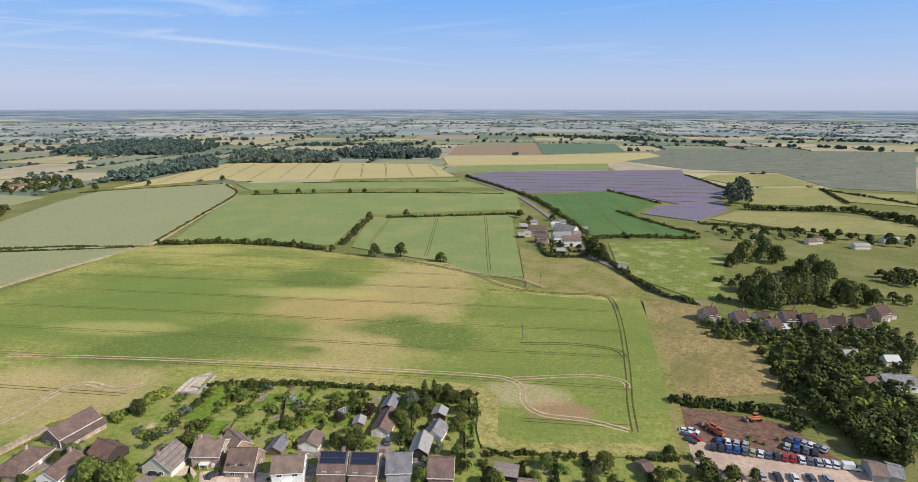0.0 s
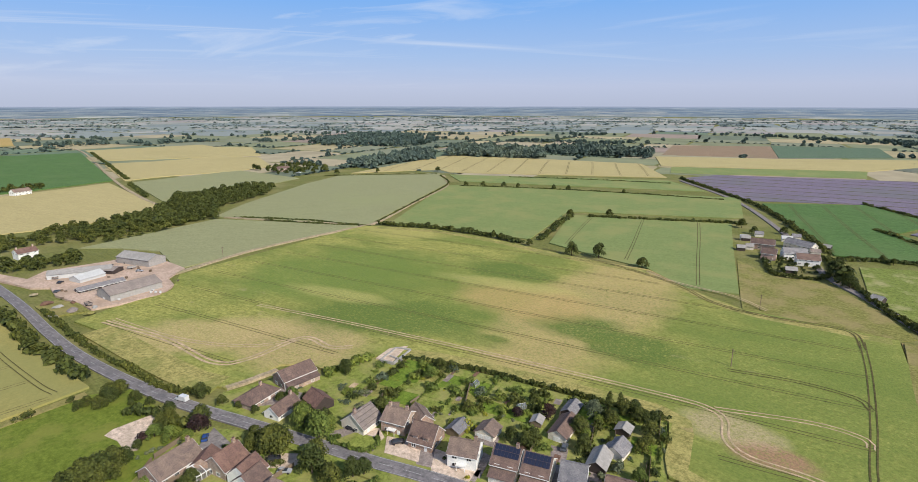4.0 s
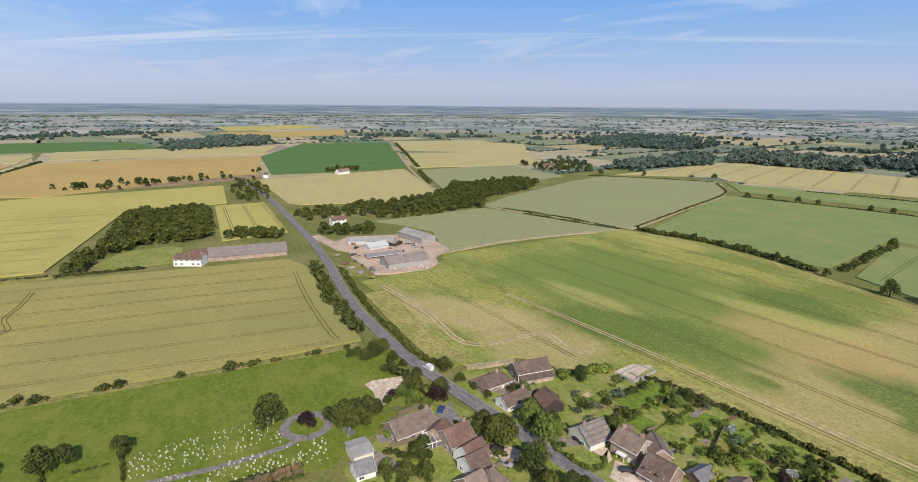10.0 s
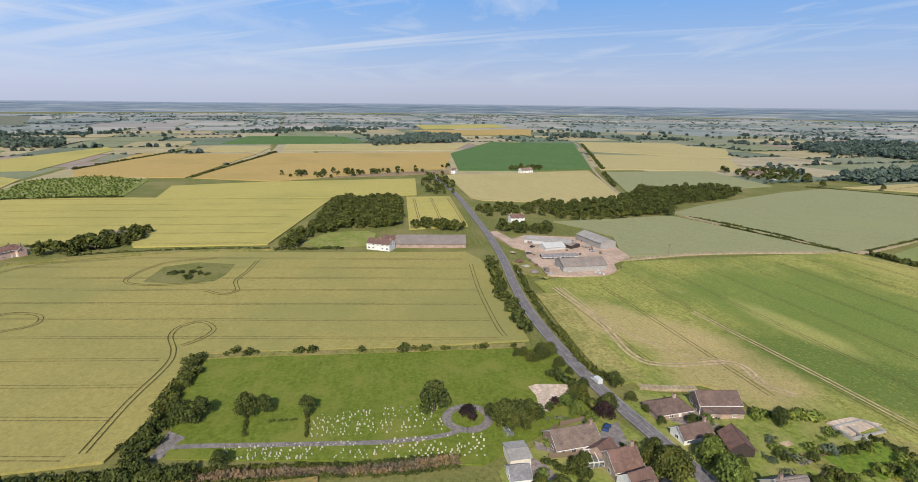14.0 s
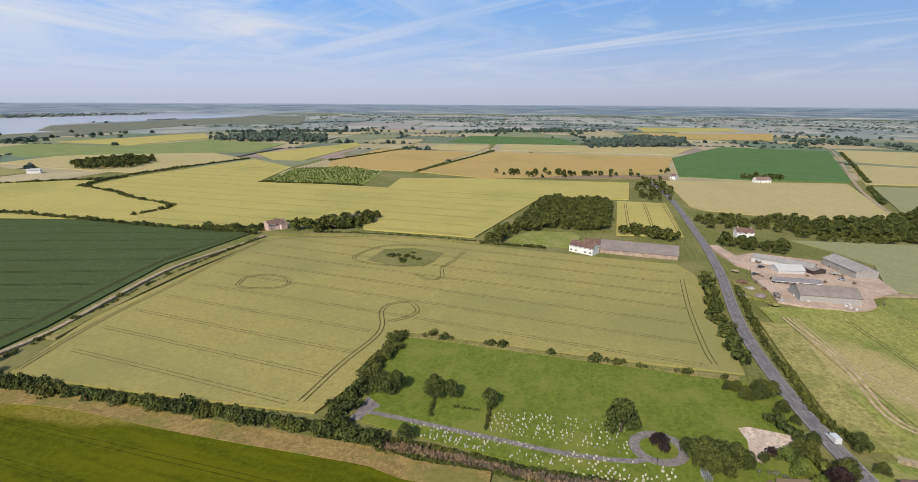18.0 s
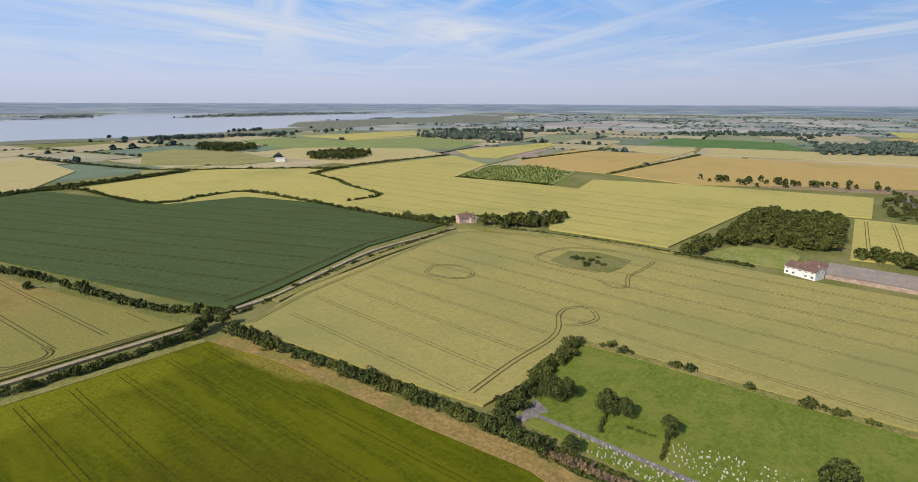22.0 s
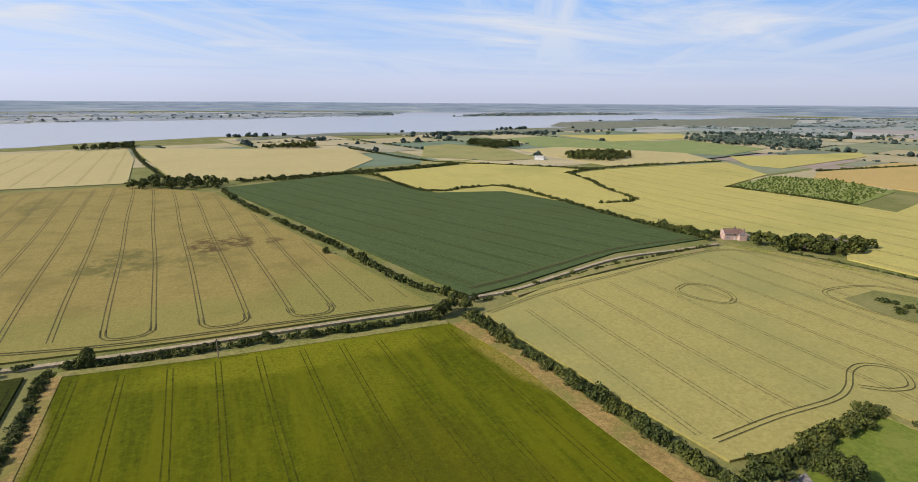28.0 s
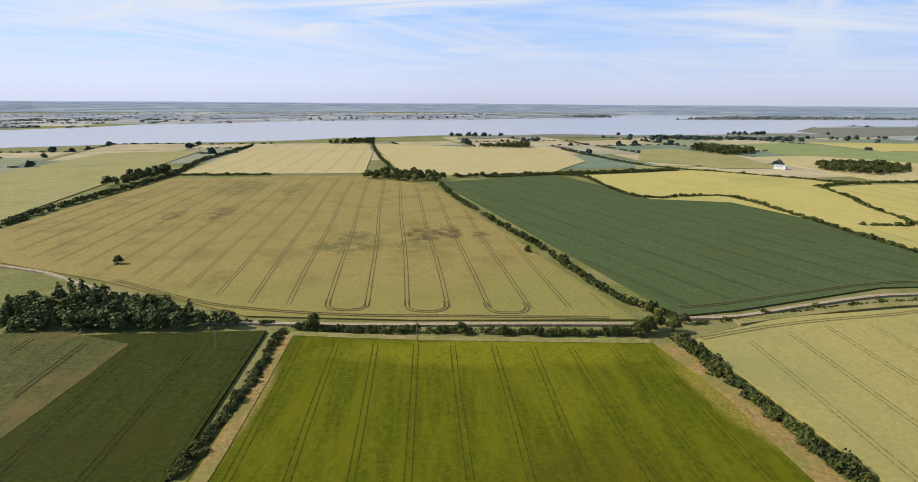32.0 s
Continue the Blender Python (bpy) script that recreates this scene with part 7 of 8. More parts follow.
house("white farmhouse among distant scrub", 109.1, 490.3, 22, 9, 7, 2.6, 4.2, RENDER, ROOF_STONE, windows=False, name="shed", category="shed")
house("white farm outbuilding among scrub", 105.6, 486.9, 22, 7, 6, 2.6, 4.2, RENDER, ROOF_BROWN, windows=False, name="shed", category="shed")
house("long grey shed among scrub", 137.9, 483.8, 22, 12, 6, 2.6, 4.2, RENDER, SHEET, windows=False, name="shed", category="shed")
house("pale farm shed among scrub", 165.6, 515.0, 22, 14, 6, 2.6, 4.2, RENDER, SHEET_PALE, windows=False, name="shed", category="shed")
house("brick garage with dark tiled roof", 46.6, 293.6, 22, 6, 5, 2.6, 4.2, RENDER, ROOF_DARK, windows=False, name="shed", category="shed")
house("brick house with red tiled roof", 106.5, 321.7, 22, 8, 7, 2.6, 4.2, RENDER, ROOF_RED, windows=False, name="shed", category="shed")
house("pale garden shed beside dark shrubs", 55.1, 280.9, 22, 4, 3, 2.6, 4.2, RENDER, SHEET_PALE, windows=False, name="shed", category="shed")
house("grey garden shed beside dark shrubs", 71.4, 283.6, 22, 4, 3, 2.6, 4.2, RENDER, SHEET, windows=False, name="shed", category="shed")
house("pale garden shed beside dark shrubs", 88.9, 302.1, 22, 5, 3, 2.6, 4.2, RENDER, SHEET_PALE, windows=False, name="shed", category="shed")
house("grey garden shed among trees", 75.9, 258.4, 22, 6, 4, 2.6, 4.2, RENDER, SHEET, windows=False, name="shed", category="shed")
house("pale caravan-sized shed among trees", 90.4, 258.2, 22, 6, 4, 2.6, 4.2, RENDER, SHEET_PALE, windows=False, name="shed", category="shed")

# ---- vehicles ----
for i, paint in enumerate([1, 1, 2, 2, 5, 6, 0, 5, 1, 4, 4, 0, 5, 3, 0, 0]):
    car(17.6 + 2.26 * i, 166.9 + 0.26 * i, 85 + rnd.uniform(-6, 6), paint, z=0.38)
for i, paint in enumerate([2, 0, 3, 3]):
    car(19.5 + 2.56 * i, 171.0 + 0.29 * i, 85 + rnd.uniform(-6, 6), paint, z=0.38)
for i, paint in enumerate([5, 2, 3, 0, 5, 3]):
    car(41.4 + 1.77 * i, 180.4 + -0.42 * i, 65 + rnd.uniform(-6, 6), paint, z=0.38)
for i, paint in enumerate([3, 2, 5, 1]):
    car(39.5 + 2.53 * i, 175.7 + -0.10 * i, 76 + rnd.uniform(-6, 6), paint, z=0.38)
for i, paint in enumerate([0, 5, 1]):
    car(9.5 + 0.66 * i, 172.8 + -2.59 * i, -6 + rnd.uniform(-6, 6), paint, z=0.38)
for i, paint in enumerate([0, 4]):
    car(11.7 + 0.62 * i, 173.7 + -3.82 * i, -11 + rnd.uniform(-6, 6), paint, z=0.38)
for i, paint in enumerate([3, 1, 0, 5, 3]):
    car(29.9 + 4.47 * i, 156.8 + 1.36 * i, 102 + rnd.uniform(-6, 6), paint, z=0.38)
car(55.5, 170.7, 10, 0, name="van", label="white panel van in a car yard", van=True, z=0.38)
car(-165.6, 57.4, 150, 2, label="dark blue car on a paved drive", z=0.55)
car(-136.0, 92.4, 15, 1, z=0.55)
car(-85.7, 106.1, 20, 0, z=0.55)
car(-80.0, 131.3, 110, 5, z=0.55)
car(-119.5, 97.9, 60, 1, z=0.55)
car(-195.0, 61.3, 200, 0, name="van", label="white van on the country road", van=True, z=0.58)
POLES = [(-60, 223), (-70, 301), (-15, -198), (-367, 152), (59, -187)]

# ---- gardens ----
GARDEN = [(-184, 98), (-176, 106), (-173, 128), (-160, 136), (-150, 143), (-125, 152), (-94, 160), (-63, 168), (-52, 141), (-46, 126), (-26, 145), (7, 157), (8, 144), (-40, 105), (-100, 86), (-133, 75), (-157, 71), (-180, 66), (-190, 74)]
SOUTH = [(-177, 58), (-160, 68), (-135, 74), (-100, 85), (-60, 98), (-60, 40), (-145, 22), (-163, 40)]

def blocked(x, y, margin=5.0):
    return any(math.hypot(x - hx, y - hy) < r + margin - 3 for hx, hy, r in HOUSES)


HOUSES = [(o.location.x, o.location.y, 6.0) for o in scene.objects if o.type == "EMPTY" and o.get("category") in ("house", "garage", "shed", "outbuilding", "car")]
NEAR_ROAD = [(p.x, p.y) for p in smooth(ROAD, 3.0)]
GARDEN_KINDS = ((LEAF, "dark green garden shrub"), (LEAF_BRIGHT, "bright green garden shrub"), (LEAF, "rounded dark garden bush"), (LEAF_BRIGHT, "fresh green garden bush"), (LEAF_GREY, "soft grey-green leafy garden shrub"))
BACK, FRONT = ((-160, 137), (-63, 167)), ((-146, 88), (-48, 120))
PLOT_LAWNS = (GARDEN_GRASS, LAWN_FRESH, LAWN_DRY, GARDEN_GRASS, LAWN_FRESH)
for k in range(10):
    ends = []
    for f in (k / 10 + 0.012, k / 10 + 0.088):
        bx, by, fx, fy = BACK[0][0] + 97 * f, BACK[0][1] + 30 * f, FRONT[0][0] + 98 * f, FRONT[0][1] + 32 * f
        ends.append([(bx + (fx - bx) * t, by + (fy - by) * t) for t in (0.05, 0.2 + 0.1 * rnd.random(), 0.42, 0.58)])
    for u in range(3):
        if rnd.random() < 0.8:
            plan = [ends[0][u], ends[0][u + 1], ends[1][u + 1], ends[1][u]]
            tagged(new("garden_lawn", slab("garden_lawn", plan, -0.1, 0.55 + 0.004 * u, PLOT_LAWNS[(k * 2 + u) % 5])), "strip of garden lawn behind a house", "lawn", kind="structure")
tagged(new("garden_lawn", slab("garden_lawn", [(-158, 129), (-160, 138), (-149, 142), (-143, 127), (-153, 121)], -0.1, 0.575, LAWN_FRESH)), "wide freshly mown green garden lawn", "lawn", kind="structure")
for k in range(11):
    f = k / 10
    bx, by = BACK[0][0] + (BACK[1][0] - BACK[0][0]) * f, BACK[0][1] + (BACK[1][1] - BACK[0][1]) * f
    fx, fy = FRONT[0][0] + (FRONT[1][0] - FRONT[0][0]) * f, FRONT[0][1] + (FRONT[1][1] - FRONT[0][1]) * f
    mid = 0.62
    line = [(bx + (fx - bx) * t, by + (fy - by) * t) for t in (0.02, 0.3, mid)]
    hedge("mixed garden boundary hedge and shrubs", line, rnd.uniform(1.0, 1.8), rnd.uniform(1.0, 1.7), gaps=0.42, leaf=rnd.choice((LEAF, LEAF_BRIGHT, LEAF_BRIGHT)), name="garden_hedge")
    for t in np.linspace(0.02, 0.66, 9):
        if rnd.random() < 0.55:
            x, y = bx + (fx - bx) * t + rnd.uniform(-2.5, 2.5), by + (fy - by) * t + rnd.uniform(-2, 2)
            if inside(GARDEN, x, y) and not blocked(x, y, 1.0):
                leaf, text = rnd.choice(GARDEN_KINDS)
                tree(x, y, rnd.uniform(1.6, 3.8), "shrub", leaf, text, name="garden_shrub", group="garden shrubs")
count = 0
while count < 84:
    x, y = rnd.uniform(-190, 20), rnd.uniform(70, 175)
    where = GARDEN if inside(GARDEN, x, y) else None
    if where is None or blocked(x, y, 1.5) or min(math.hypot(x - a, y - b) for a, b in NEAR_ROAD) < 5.5:
        continue
    right = x > -85
    if noise.noise((x * 0.07, y * 0.07, 2.2)) < (-0.3 if right else -0.05):
        continue
    count += 1
    leaf, text = rnd.choice(GARDEN_KINDS)
    if rnd.random() < (0.3 if right else 0.14):
        tree(x, y, rnd.uniform(4.0, 7.0), "oak", leaf if leaf != LEAF_GREY else LEAF, "small leafy garden tree", name="garden_tree", group="garden trees")
    else:
        tree(x, y, rnd.uniform(1.2, 3.2), "shrub", leaf, text, name="garden_shrub", group="garden shrubs")
count = 0
while count < 55:
    x, y = rnd.uniform(-177, -60), rnd.uniform(22, 98)
    if not inside(SOUTH, x, y) or blocked(x, y, 2.0) or min(math.hypot(x - a, y - b) for a, b in NEAR_ROAD) < 6:
        continue
    count += 1
    leaf, text = rnd.choice(GARDEN_KINDS)
    if rnd.random() < 0.3:
        tree(x, y, rnd.uniform(4.0, 7.5), "oak", LEAF, "leafy garden tree beside a house", name="garden_tree", group="garden trees")
    else:
        tree(x, y, rnd.uniform(1.2, 3.2), "shrub", leaf, text, name="garden_shrub", group="garden shrubs")

tree(-107.9, 118.2, 3.5, "shrub", LEAF_YELLOW, "bright golden conifer in a garden", name="golden_conifer")
tree(-40.6, 127.0, 3.2, "shrub", LEAF_YELLOW, "bright golden conifer in a garden", name="golden_conifer")
tree(-93.3, 142.3, 6, "oak", LEAF_RED, "dark purple plum tree in a garden", name="plum_tree")
tree(-101.9, 136.0, 4, "oak", LEAF_RED, "dark purple plum tree in a garden", name="plum_tree")
tree(-82.6, 153.5, 7, "oak", LEAF_GREY, "blue-grey cedar in a garden", name="cedar")
tree(-79.9, 158.9, 9, "poplar", LEAF, "dark narrow garden conifer", name="conifer")
tree(-76.7, 160.9, 9, "poplar", LEAF, "dark narrow garden conifer", name="conifer")
tree(-94.5, 123.3, 6, "oak", LEAF, "dark leafy garden tree", name="garden_tree")
tree(-89.3, 124.0, 6, "oak", LEAF, "dark leafy garden tree", name="garden_tree")
tree(-88.6, 127.0, 6, "oak", LEAF, "dark leafy garden tree", name="garden_tree")
tree(-81.0, 141.5, 7, "oak", LEAF, "dark leafy garden tree", name="garden_tree")
tree(-75.7, 135.1, 6, "oak", LEAF, "dark leafy garden tree", name="garden_tree")
tree(-70.4, 142.3, 4, "oak", LEAF, "dark leafy garden tree", name="garden_tree")
tree(-70.5, 161.1, 6, "oak", LEAF, "dark leafy garden tree", name="garden_tree")
tree(-64.0, 156.4, 6, "oak", LEAF, "dark leafy garden tree", name="garden_tree")
tree(-61.6, 145.9, 6, "oak", LEAF, "dark leafy garden tree", name="garden_tree")
tree(-66.1, 163.9, 5, "oak", LEAF, "dark leafy garden tree", name="garden_tree")
tree(-147.4, 90.0, 5, "oak", LEAF, "dark leafy garden tree", name="garden_tree")
tree(-75.9, 153.2, 6, "oak", LEAF, "dark leafy garden tree", name="garden_tree")
tree(-73.1, 164.1, 6, "oak", LEAF, "dark leafy garden tree", name="garden_tree")
tree(-142.8, 79.2, 10.5, "oak", LEAF_BRIGHT, "large round bright green garden tree", name="garden_tree")
tree(-142.2, 88.4, 5, "oak", LEAF_BRIGHT, "rounded bright green garden tree", name="garden_tree")
tree(-142.8, 67.5, 10.5, "oak", LEAF, "large dark roadside tree", name="tree")
tree(-126.9, 71.9, 9, "oak", LEAF, "large dark roadside tree", name="tree")
tree(-115.7, 84.6, 6, "oak", LEAF, "large dark roadside tree", name="tree")
tree(-169.3, 26.2, 8.5, "oak", LEAF, "rounded dark laurel beside the cemetery", name="garden_tree")
tree(-169.1, 29.6, 9, "oak", LEAF, "rounded dark laurel beside the cemetery", name="garden_tree")
tree(-169.2, 23.5, 7, "oak", LEAF, "rounded dark laurel beside the cemetery", name="garden_tree")
tree(-170.2, 33.7, 8, "oak", LEAF, "rounded dark laurel beside the cemetery", name="garden_tree")
tree(-171.6, 36.7, 6, "oak", LEAF, "rounded dark laurel beside the cemetery", name="garden_tree")
tree(-165.5, 27.6, 7, "oak", LEAF, "rounded dark laurel beside the cemetery", name="garden_tree")
tree(-166.6, 31.2, 7.5, "oak", LEAF, "rounded dark laurel beside the cemetery", name="garden_tree")
tree(-166.2, 24.9, 6, "oak", LEAF, "rounded dark laurel beside the cemetery", name="garden_tree")
tree(-173.5, 49.9, 5.5, "oak", LEAF_BRIGHT, "bright green tree beside a sand patch", name="garden_tree")
tree(-171.5, 57.9, 7, "oak", LEAF_RED, "dark bronze roadside tree", name="tree")
tree(-180.4, 44.5, 3, "shrub", LEAF_RED, "small dark bush on the sand patch", name="bush")

for k in range(40):
    x, y = rnd.uniform(-160, -62), rnd.uniform(105, 160)
    if not inside(GARDEN, x, y) or blocked(x, y, 3.0) or math.hypot(x + 152, y - 131) < 13:
        continue
    w, h, c, s = rnd.uniform(0.8, 2.6), rnd.uniform(2.0, 6.0), math.cos(radians(107)), math.sin(radians(107))
    plan = [(x + u * c - v * s, y + u * s + v * c) for u, v in ((-h / 2, -w / 2), (h / 2, -w / 2), (h / 2, w / 2), (-h / 2, w / 2))]
    bed = new("flower_bed", slab("flower_bed", plan, -0.1, 0.62, rnd.choice((SOIL, TRAM_PALE, VERGE, DRIVE))))
    tagged(bed, "dug brown garden bed in a lawn", "flower bed", "garden beds")

tagged(new("front_lawn", slab("front_lawn", [(-135, 87), (-134, 92), (-127, 95), (-124, 94), (-124, 88), (-136, 84)], -0.1, 0.6, GARDEN_GRASS)), "small front lawn ringed by a clipped hedge", "lawn", kind="structure")
hedge("clipped bright green front hedge", [(-127, 95), (-124, 94), (-124, 88), (-136, 84), (-135, 87)], 1.6, 1.5, leaf=LEAF_BRIGHT, name="clipped_hedge")
way("low_wall", "pale low foundation wall of a new building", CONCRETE, [(-161, 131), (-165, 144)], 0.6, 1.6, 4.0, category="wall", kind="")
way("low_wall", "pale low foundation wall of a new building", CONCRETE, [(-167, 129), (-171, 141)], 0.6, 1.6, 4.0, category="wall", kind="")
way("low_wall", "pale low foundation wall of a new building", CONCRETE, [(-167, 134), (-160, 135)], 0.6, 1.6, 4.0, category="wall", kind="")
way("low_wall", "pale low foundation wall of a new building", CONCRETE, [(-167, 129), (-161, 131)], 0.6, 1.6, 4.0, category="wall", kind="")
way("low_wall", "pale low foundation wall of a new building", CONCRETE, [(-171, 141), (-165, 144)], 0.6, 1.6, 4.0, category="wall", kind="")
fence("weathered timber panel fence between gardens", [(-92, 148), (-85, 133)])
fence("weathered timber panel fence between gardens", [(-127, 140), (-118, 127)])
fence("weathered timber panel fence between gardens", [(-80, 150), (-73, 134)])
fence("weathered timber panel fence between gardens", [(-67, 172), (-60, 154)])
fence("weathered timber panel fence between gardens", [(-59, 146), (-53, 131)])
fence("weathered timber panel fence between gardens", [(-75, 154), (-70, 145)])
fence("weathered timber panel fence between gardens", [(-88, 127), (-86, 121)])
fence("weathered timber panel fence between gardens", [(-133, 115), (-134, 121)])
fence("weathered timber panel fence between gardens", [(-139, 105), (-146, 114)])
fence("weathered timber panel fence between gardens", [(-58, 141), (-52, 125)])
fence("weathered timber panel fence beside a house", [(-161, 37), (-167, 43)])
fence("weathered timber panel fence beside a house", [(-167, 43), (-172, 57)])
fence("weathered timber panel fence beside a house", [(-151, 37), (-152, 46)])
fence("weathered timber panel fence beside a house", [(-132, 59), (-133, 70)])
fence("weathered timber panel fence beside a house", [(-150, 60), (-137, 65)])
hedge("overgrown dark garden hedge", [(-149, 36), (-146, 40), (-143, 47)], 2.0, 2.2)
hedge("rough mixed bank with boulders beside a lawn", [(-171, 37), (-171, 44), (-170, 51), (-172, 57)], 1.2, 1.6, gaps=0.25, leaf=LEAF_GREY)
tree(-173.1, 24.7, 5, "oak", LEAF, "rounded dark laurel beside the cemetery", name="garden_tree")
tree(-172.6, 21.2, 5, "oak", LEAF, "rounded dark laurel beside the cemetery", name="garden_tree")
tree(-175.7, 41.1, 4, "oak", LEAF, "dark rounded shrub beside a sand patch", name="garden_tree")
tree(-178.9, 46.9, 5, "oak", LEAF_BRIGHT, "bright green tree beside a sand patch", name="garden_tree")
tree(-169.5, 53.6, 4.5, "oak", LEAF_BRIGHT, "leafy tree beside a drive", name="garden_tree")
tree(-175.1, 71.9, 3.5, "oak", LEAF, "dark leafy roadside bush", name="garden_tree")
tree(-167.8, 72.4, 3.5, "oak", LEAF, "dark leafy roadside bush", name="garden_tree")
tree(-148.7, 81.0, 9, "oak", LEAF_BRIGHT, "large round bright green garden tree", name="garden_tree")
tree(-141.7, 70.0, 10, "oak", LEAF, "large dark roadside tree", name="garden_tree")
tree(-129.0, 72.5, 9, "oak", LEAF_LIT_POPLAR, "tall grey-green leafy roadside tree", name="garden_tree")
tree(-135.4, 38.0, 7, "oak", LEAF, "dark leafy garden tree", name="garden_tree")
tree(-134.7, 43.6, 6, "oak", LEAF, "dark leafy garden tree", name="garden_tree")
tree(-138.4, 32.9, 5, "oak", LEAF, "dark leafy garden tree", name="garden_tree")
tree(-181.1, 68.3, 4, "oak", LEAF, "dark leafy roadside bush", name="garden_tree")

def round_bale(x, y, z, turn, mat, label):
    bm = bmesh.new()
    bmesh.ops.create_cone(bm, cap_ends=True, segments=16, radius1=0.62, radius2=0.62, depth=1.25, matrix=pose(0, 0, 0.6, 90, 0, 0))
    bmesh.ops.bevel(bm, geom=[e for e in bm.edges if abs(e.verts[0].co.y - e.verts[1].co.y) < 0.01], offset=0.08, segments=1, affect="EDGES")
    me = bpy.data.meshes.new("bale")
    bm.to_mesh(me)
    bm.free()
    me.materials.append(mat)
    ob = new("bale", me)
    ob.matrix_basis = pose(x, y, z, 0, 0, turn)
    return tagged(ob, label, "bale", "wrapped bales")


def telehandler(x, y, z, turn, paint=(0.6, 0.42, 0.04), label="yellow farm telehandler parked in a yard"):
    root = new("telehandler")
    root.matrix_basis = pose(x, y, z, 0, 0, turn)
    tagged(root, label, "vehicle")
    yellow = plain("machine_paint", paint, 0.4, 0.0, 0.15, 2)
    part("chassis", boxes("chassis", yellow, (-2.2, -0.9, 0.6, 2.2, 0.9, 1.3), bevel=0.08), root)
    part("cab", boxes("cab", GLASS, (-0.9, -0.95, 1.3, 0.5, 0.1, 2.5), bevel=0.1), root)
    part("cab_roof", boxes("cab_roof", yellow, (-1.0, -1.0, 2.5, 0.6, 0.15, 2.62)), root)
    part("boom", boxes("boom", yellow, (-2.1, 0.3, 1.5, 3.2, 0.7, 1.95), bevel=0.05), root)
    part("bucket", boxes("bucket", SHEET_DARK, (3.2, -1.1, 0.2, 3.9, 1.1, 1.2), bevel=0.1), root)
    for px in (-1.5, 1.5):
        for py in (-0.95, 0.95):
            part("wheel", CAR[2], root, "", pose(px, py, 0.55) @ Matrix.Scale(1.7, 4))


def trailer(x, y, z, turn, paint, label):
    root = new("farm_trailer")
    root.matrix_basis = pose(x, y, z, 0, 0, turn)
    tagged(root, label, "trailer")
    part("bed", boxes("bed", paint, (-2.5, -1.1, 0.8, 2.5, 1.1, 1.0)), root)
    for n in ((-2.5, -1.1, 1.0, 2.5, -1.0, 1.7), (-2.5, 1.0, 1.0, 2.5, 1.1, 1.7), (-2.5, -1.0, 1.0, -2.4, 1.0, 1.7), (2.4, -1.0, 1.0, 2.5, 1.0, 1.7)):
        part("side_board", boxes("side_board", paint, n), root)
    part("drawbar", boxes("drawbar", RUBBER, (2.5, -0.08, 0.75, 4.2, 0.08, 0.9)), root)
    for py in (-1.0, 1.0):
        part("wheel", CAR[2], root, "", pose(-0.4, py, 0.45) @ Matrix.Scale(1.4, 4))


def greenhouse(x, y, turn):
    root = new("greenhouse")
    root.matrix_basis = pose(x, y, 0.4, 0, 0, turn)
    tagged(root, "small aluminium and glass garden greenhouse", "greenhouse")
    part("glazing", mesh_of("glazing", [(-1.5, -1, 0), (1.5, -1, 0), (1.5, 1, 0), (-1.5, 1, 0), (-1.5, -1, 1.5), (1.5, -1, 1.5), (1.5, 1, 1.5), (-1.5, 1, 1.5), (-1.5, 0, 2.1), (1.5, 0, 2.1)],
         [(0, 1, 5, 4), (2, 3, 7, 6), (3, 0, 4, 8, 7), (1, 2, 6, 9, 5), (4, 5, 9, 8), (6, 7, 8, 9)], CLEAR), root)
    for px in (-1.5, -0.75, 0, 0.75, 1.5):
        part("bar", boxes("bar", SHEET_PALE, (px - 0.03, -1.04, 0, px + 0.03, -0.98, 1.5), (px - 0.03, 0.98, 0, px + 0.03, 1.04, 1.5)), root)
    part("ridge_bar", boxes("ridge_bar", SHEET_PALE, (-1.55, -0.05, 2.08, 1.55, 0.05, 2.16)), root)

def heap(x, y, z, wide, tall, mat, label):
    """A loose low heap with an uneven outline."""
    bm = bmesh.new()
    bmesh.ops.create_icosphere(bm, subdivisions=2, radius=1.0)
    for v in bm.verts:
        k = 1 + 0.35 * noise.noise(v.co * 1.7 + Vector((x, y, 0)))
        v.co = Vector((v.co.x * wide * k, v.co.y * wide * 0.7 * k, max(-0.1, v.co.z * tall * k)))
    me = bpy.data.meshes.new("heap")
    bm.to_mesh(me)
    bm.free()
    me.materials.append(mat)
    ob = new("heap", me)
    ob.matrix_basis = pose(x, y, z, 0, 0, rnd.uniform(0, 180))
    return tagged(ob, label, "heap", "heaps in the farmyard")


def pallet_stack(x, y, z, turn, layers):
    root = new("pallet_stack")
    root.matrix_basis = pose(x, y, z, 0, 0, turn)
    tagged(root, "stack of weathered wooden pallets in a farmyard", "pallets", "pallet stacks")
    for i in range(layers):
        slats = [(-0.6, -0.6 + 0.22 * k, 0.1 + 0.15 * i, 0.6, -0.48 + 0.22 * k, 0.13 + 0.15 * i) for k in range(6)]
        part("pallet", boxes("pallet", WOOD, *slats, *[(-0.6 + 0.55 * k, -0.6, 0.15 * i, -0.5 + 0.55 * k, 0.6, 0.1 + 0.15 * i) for k in range(3)]), root)


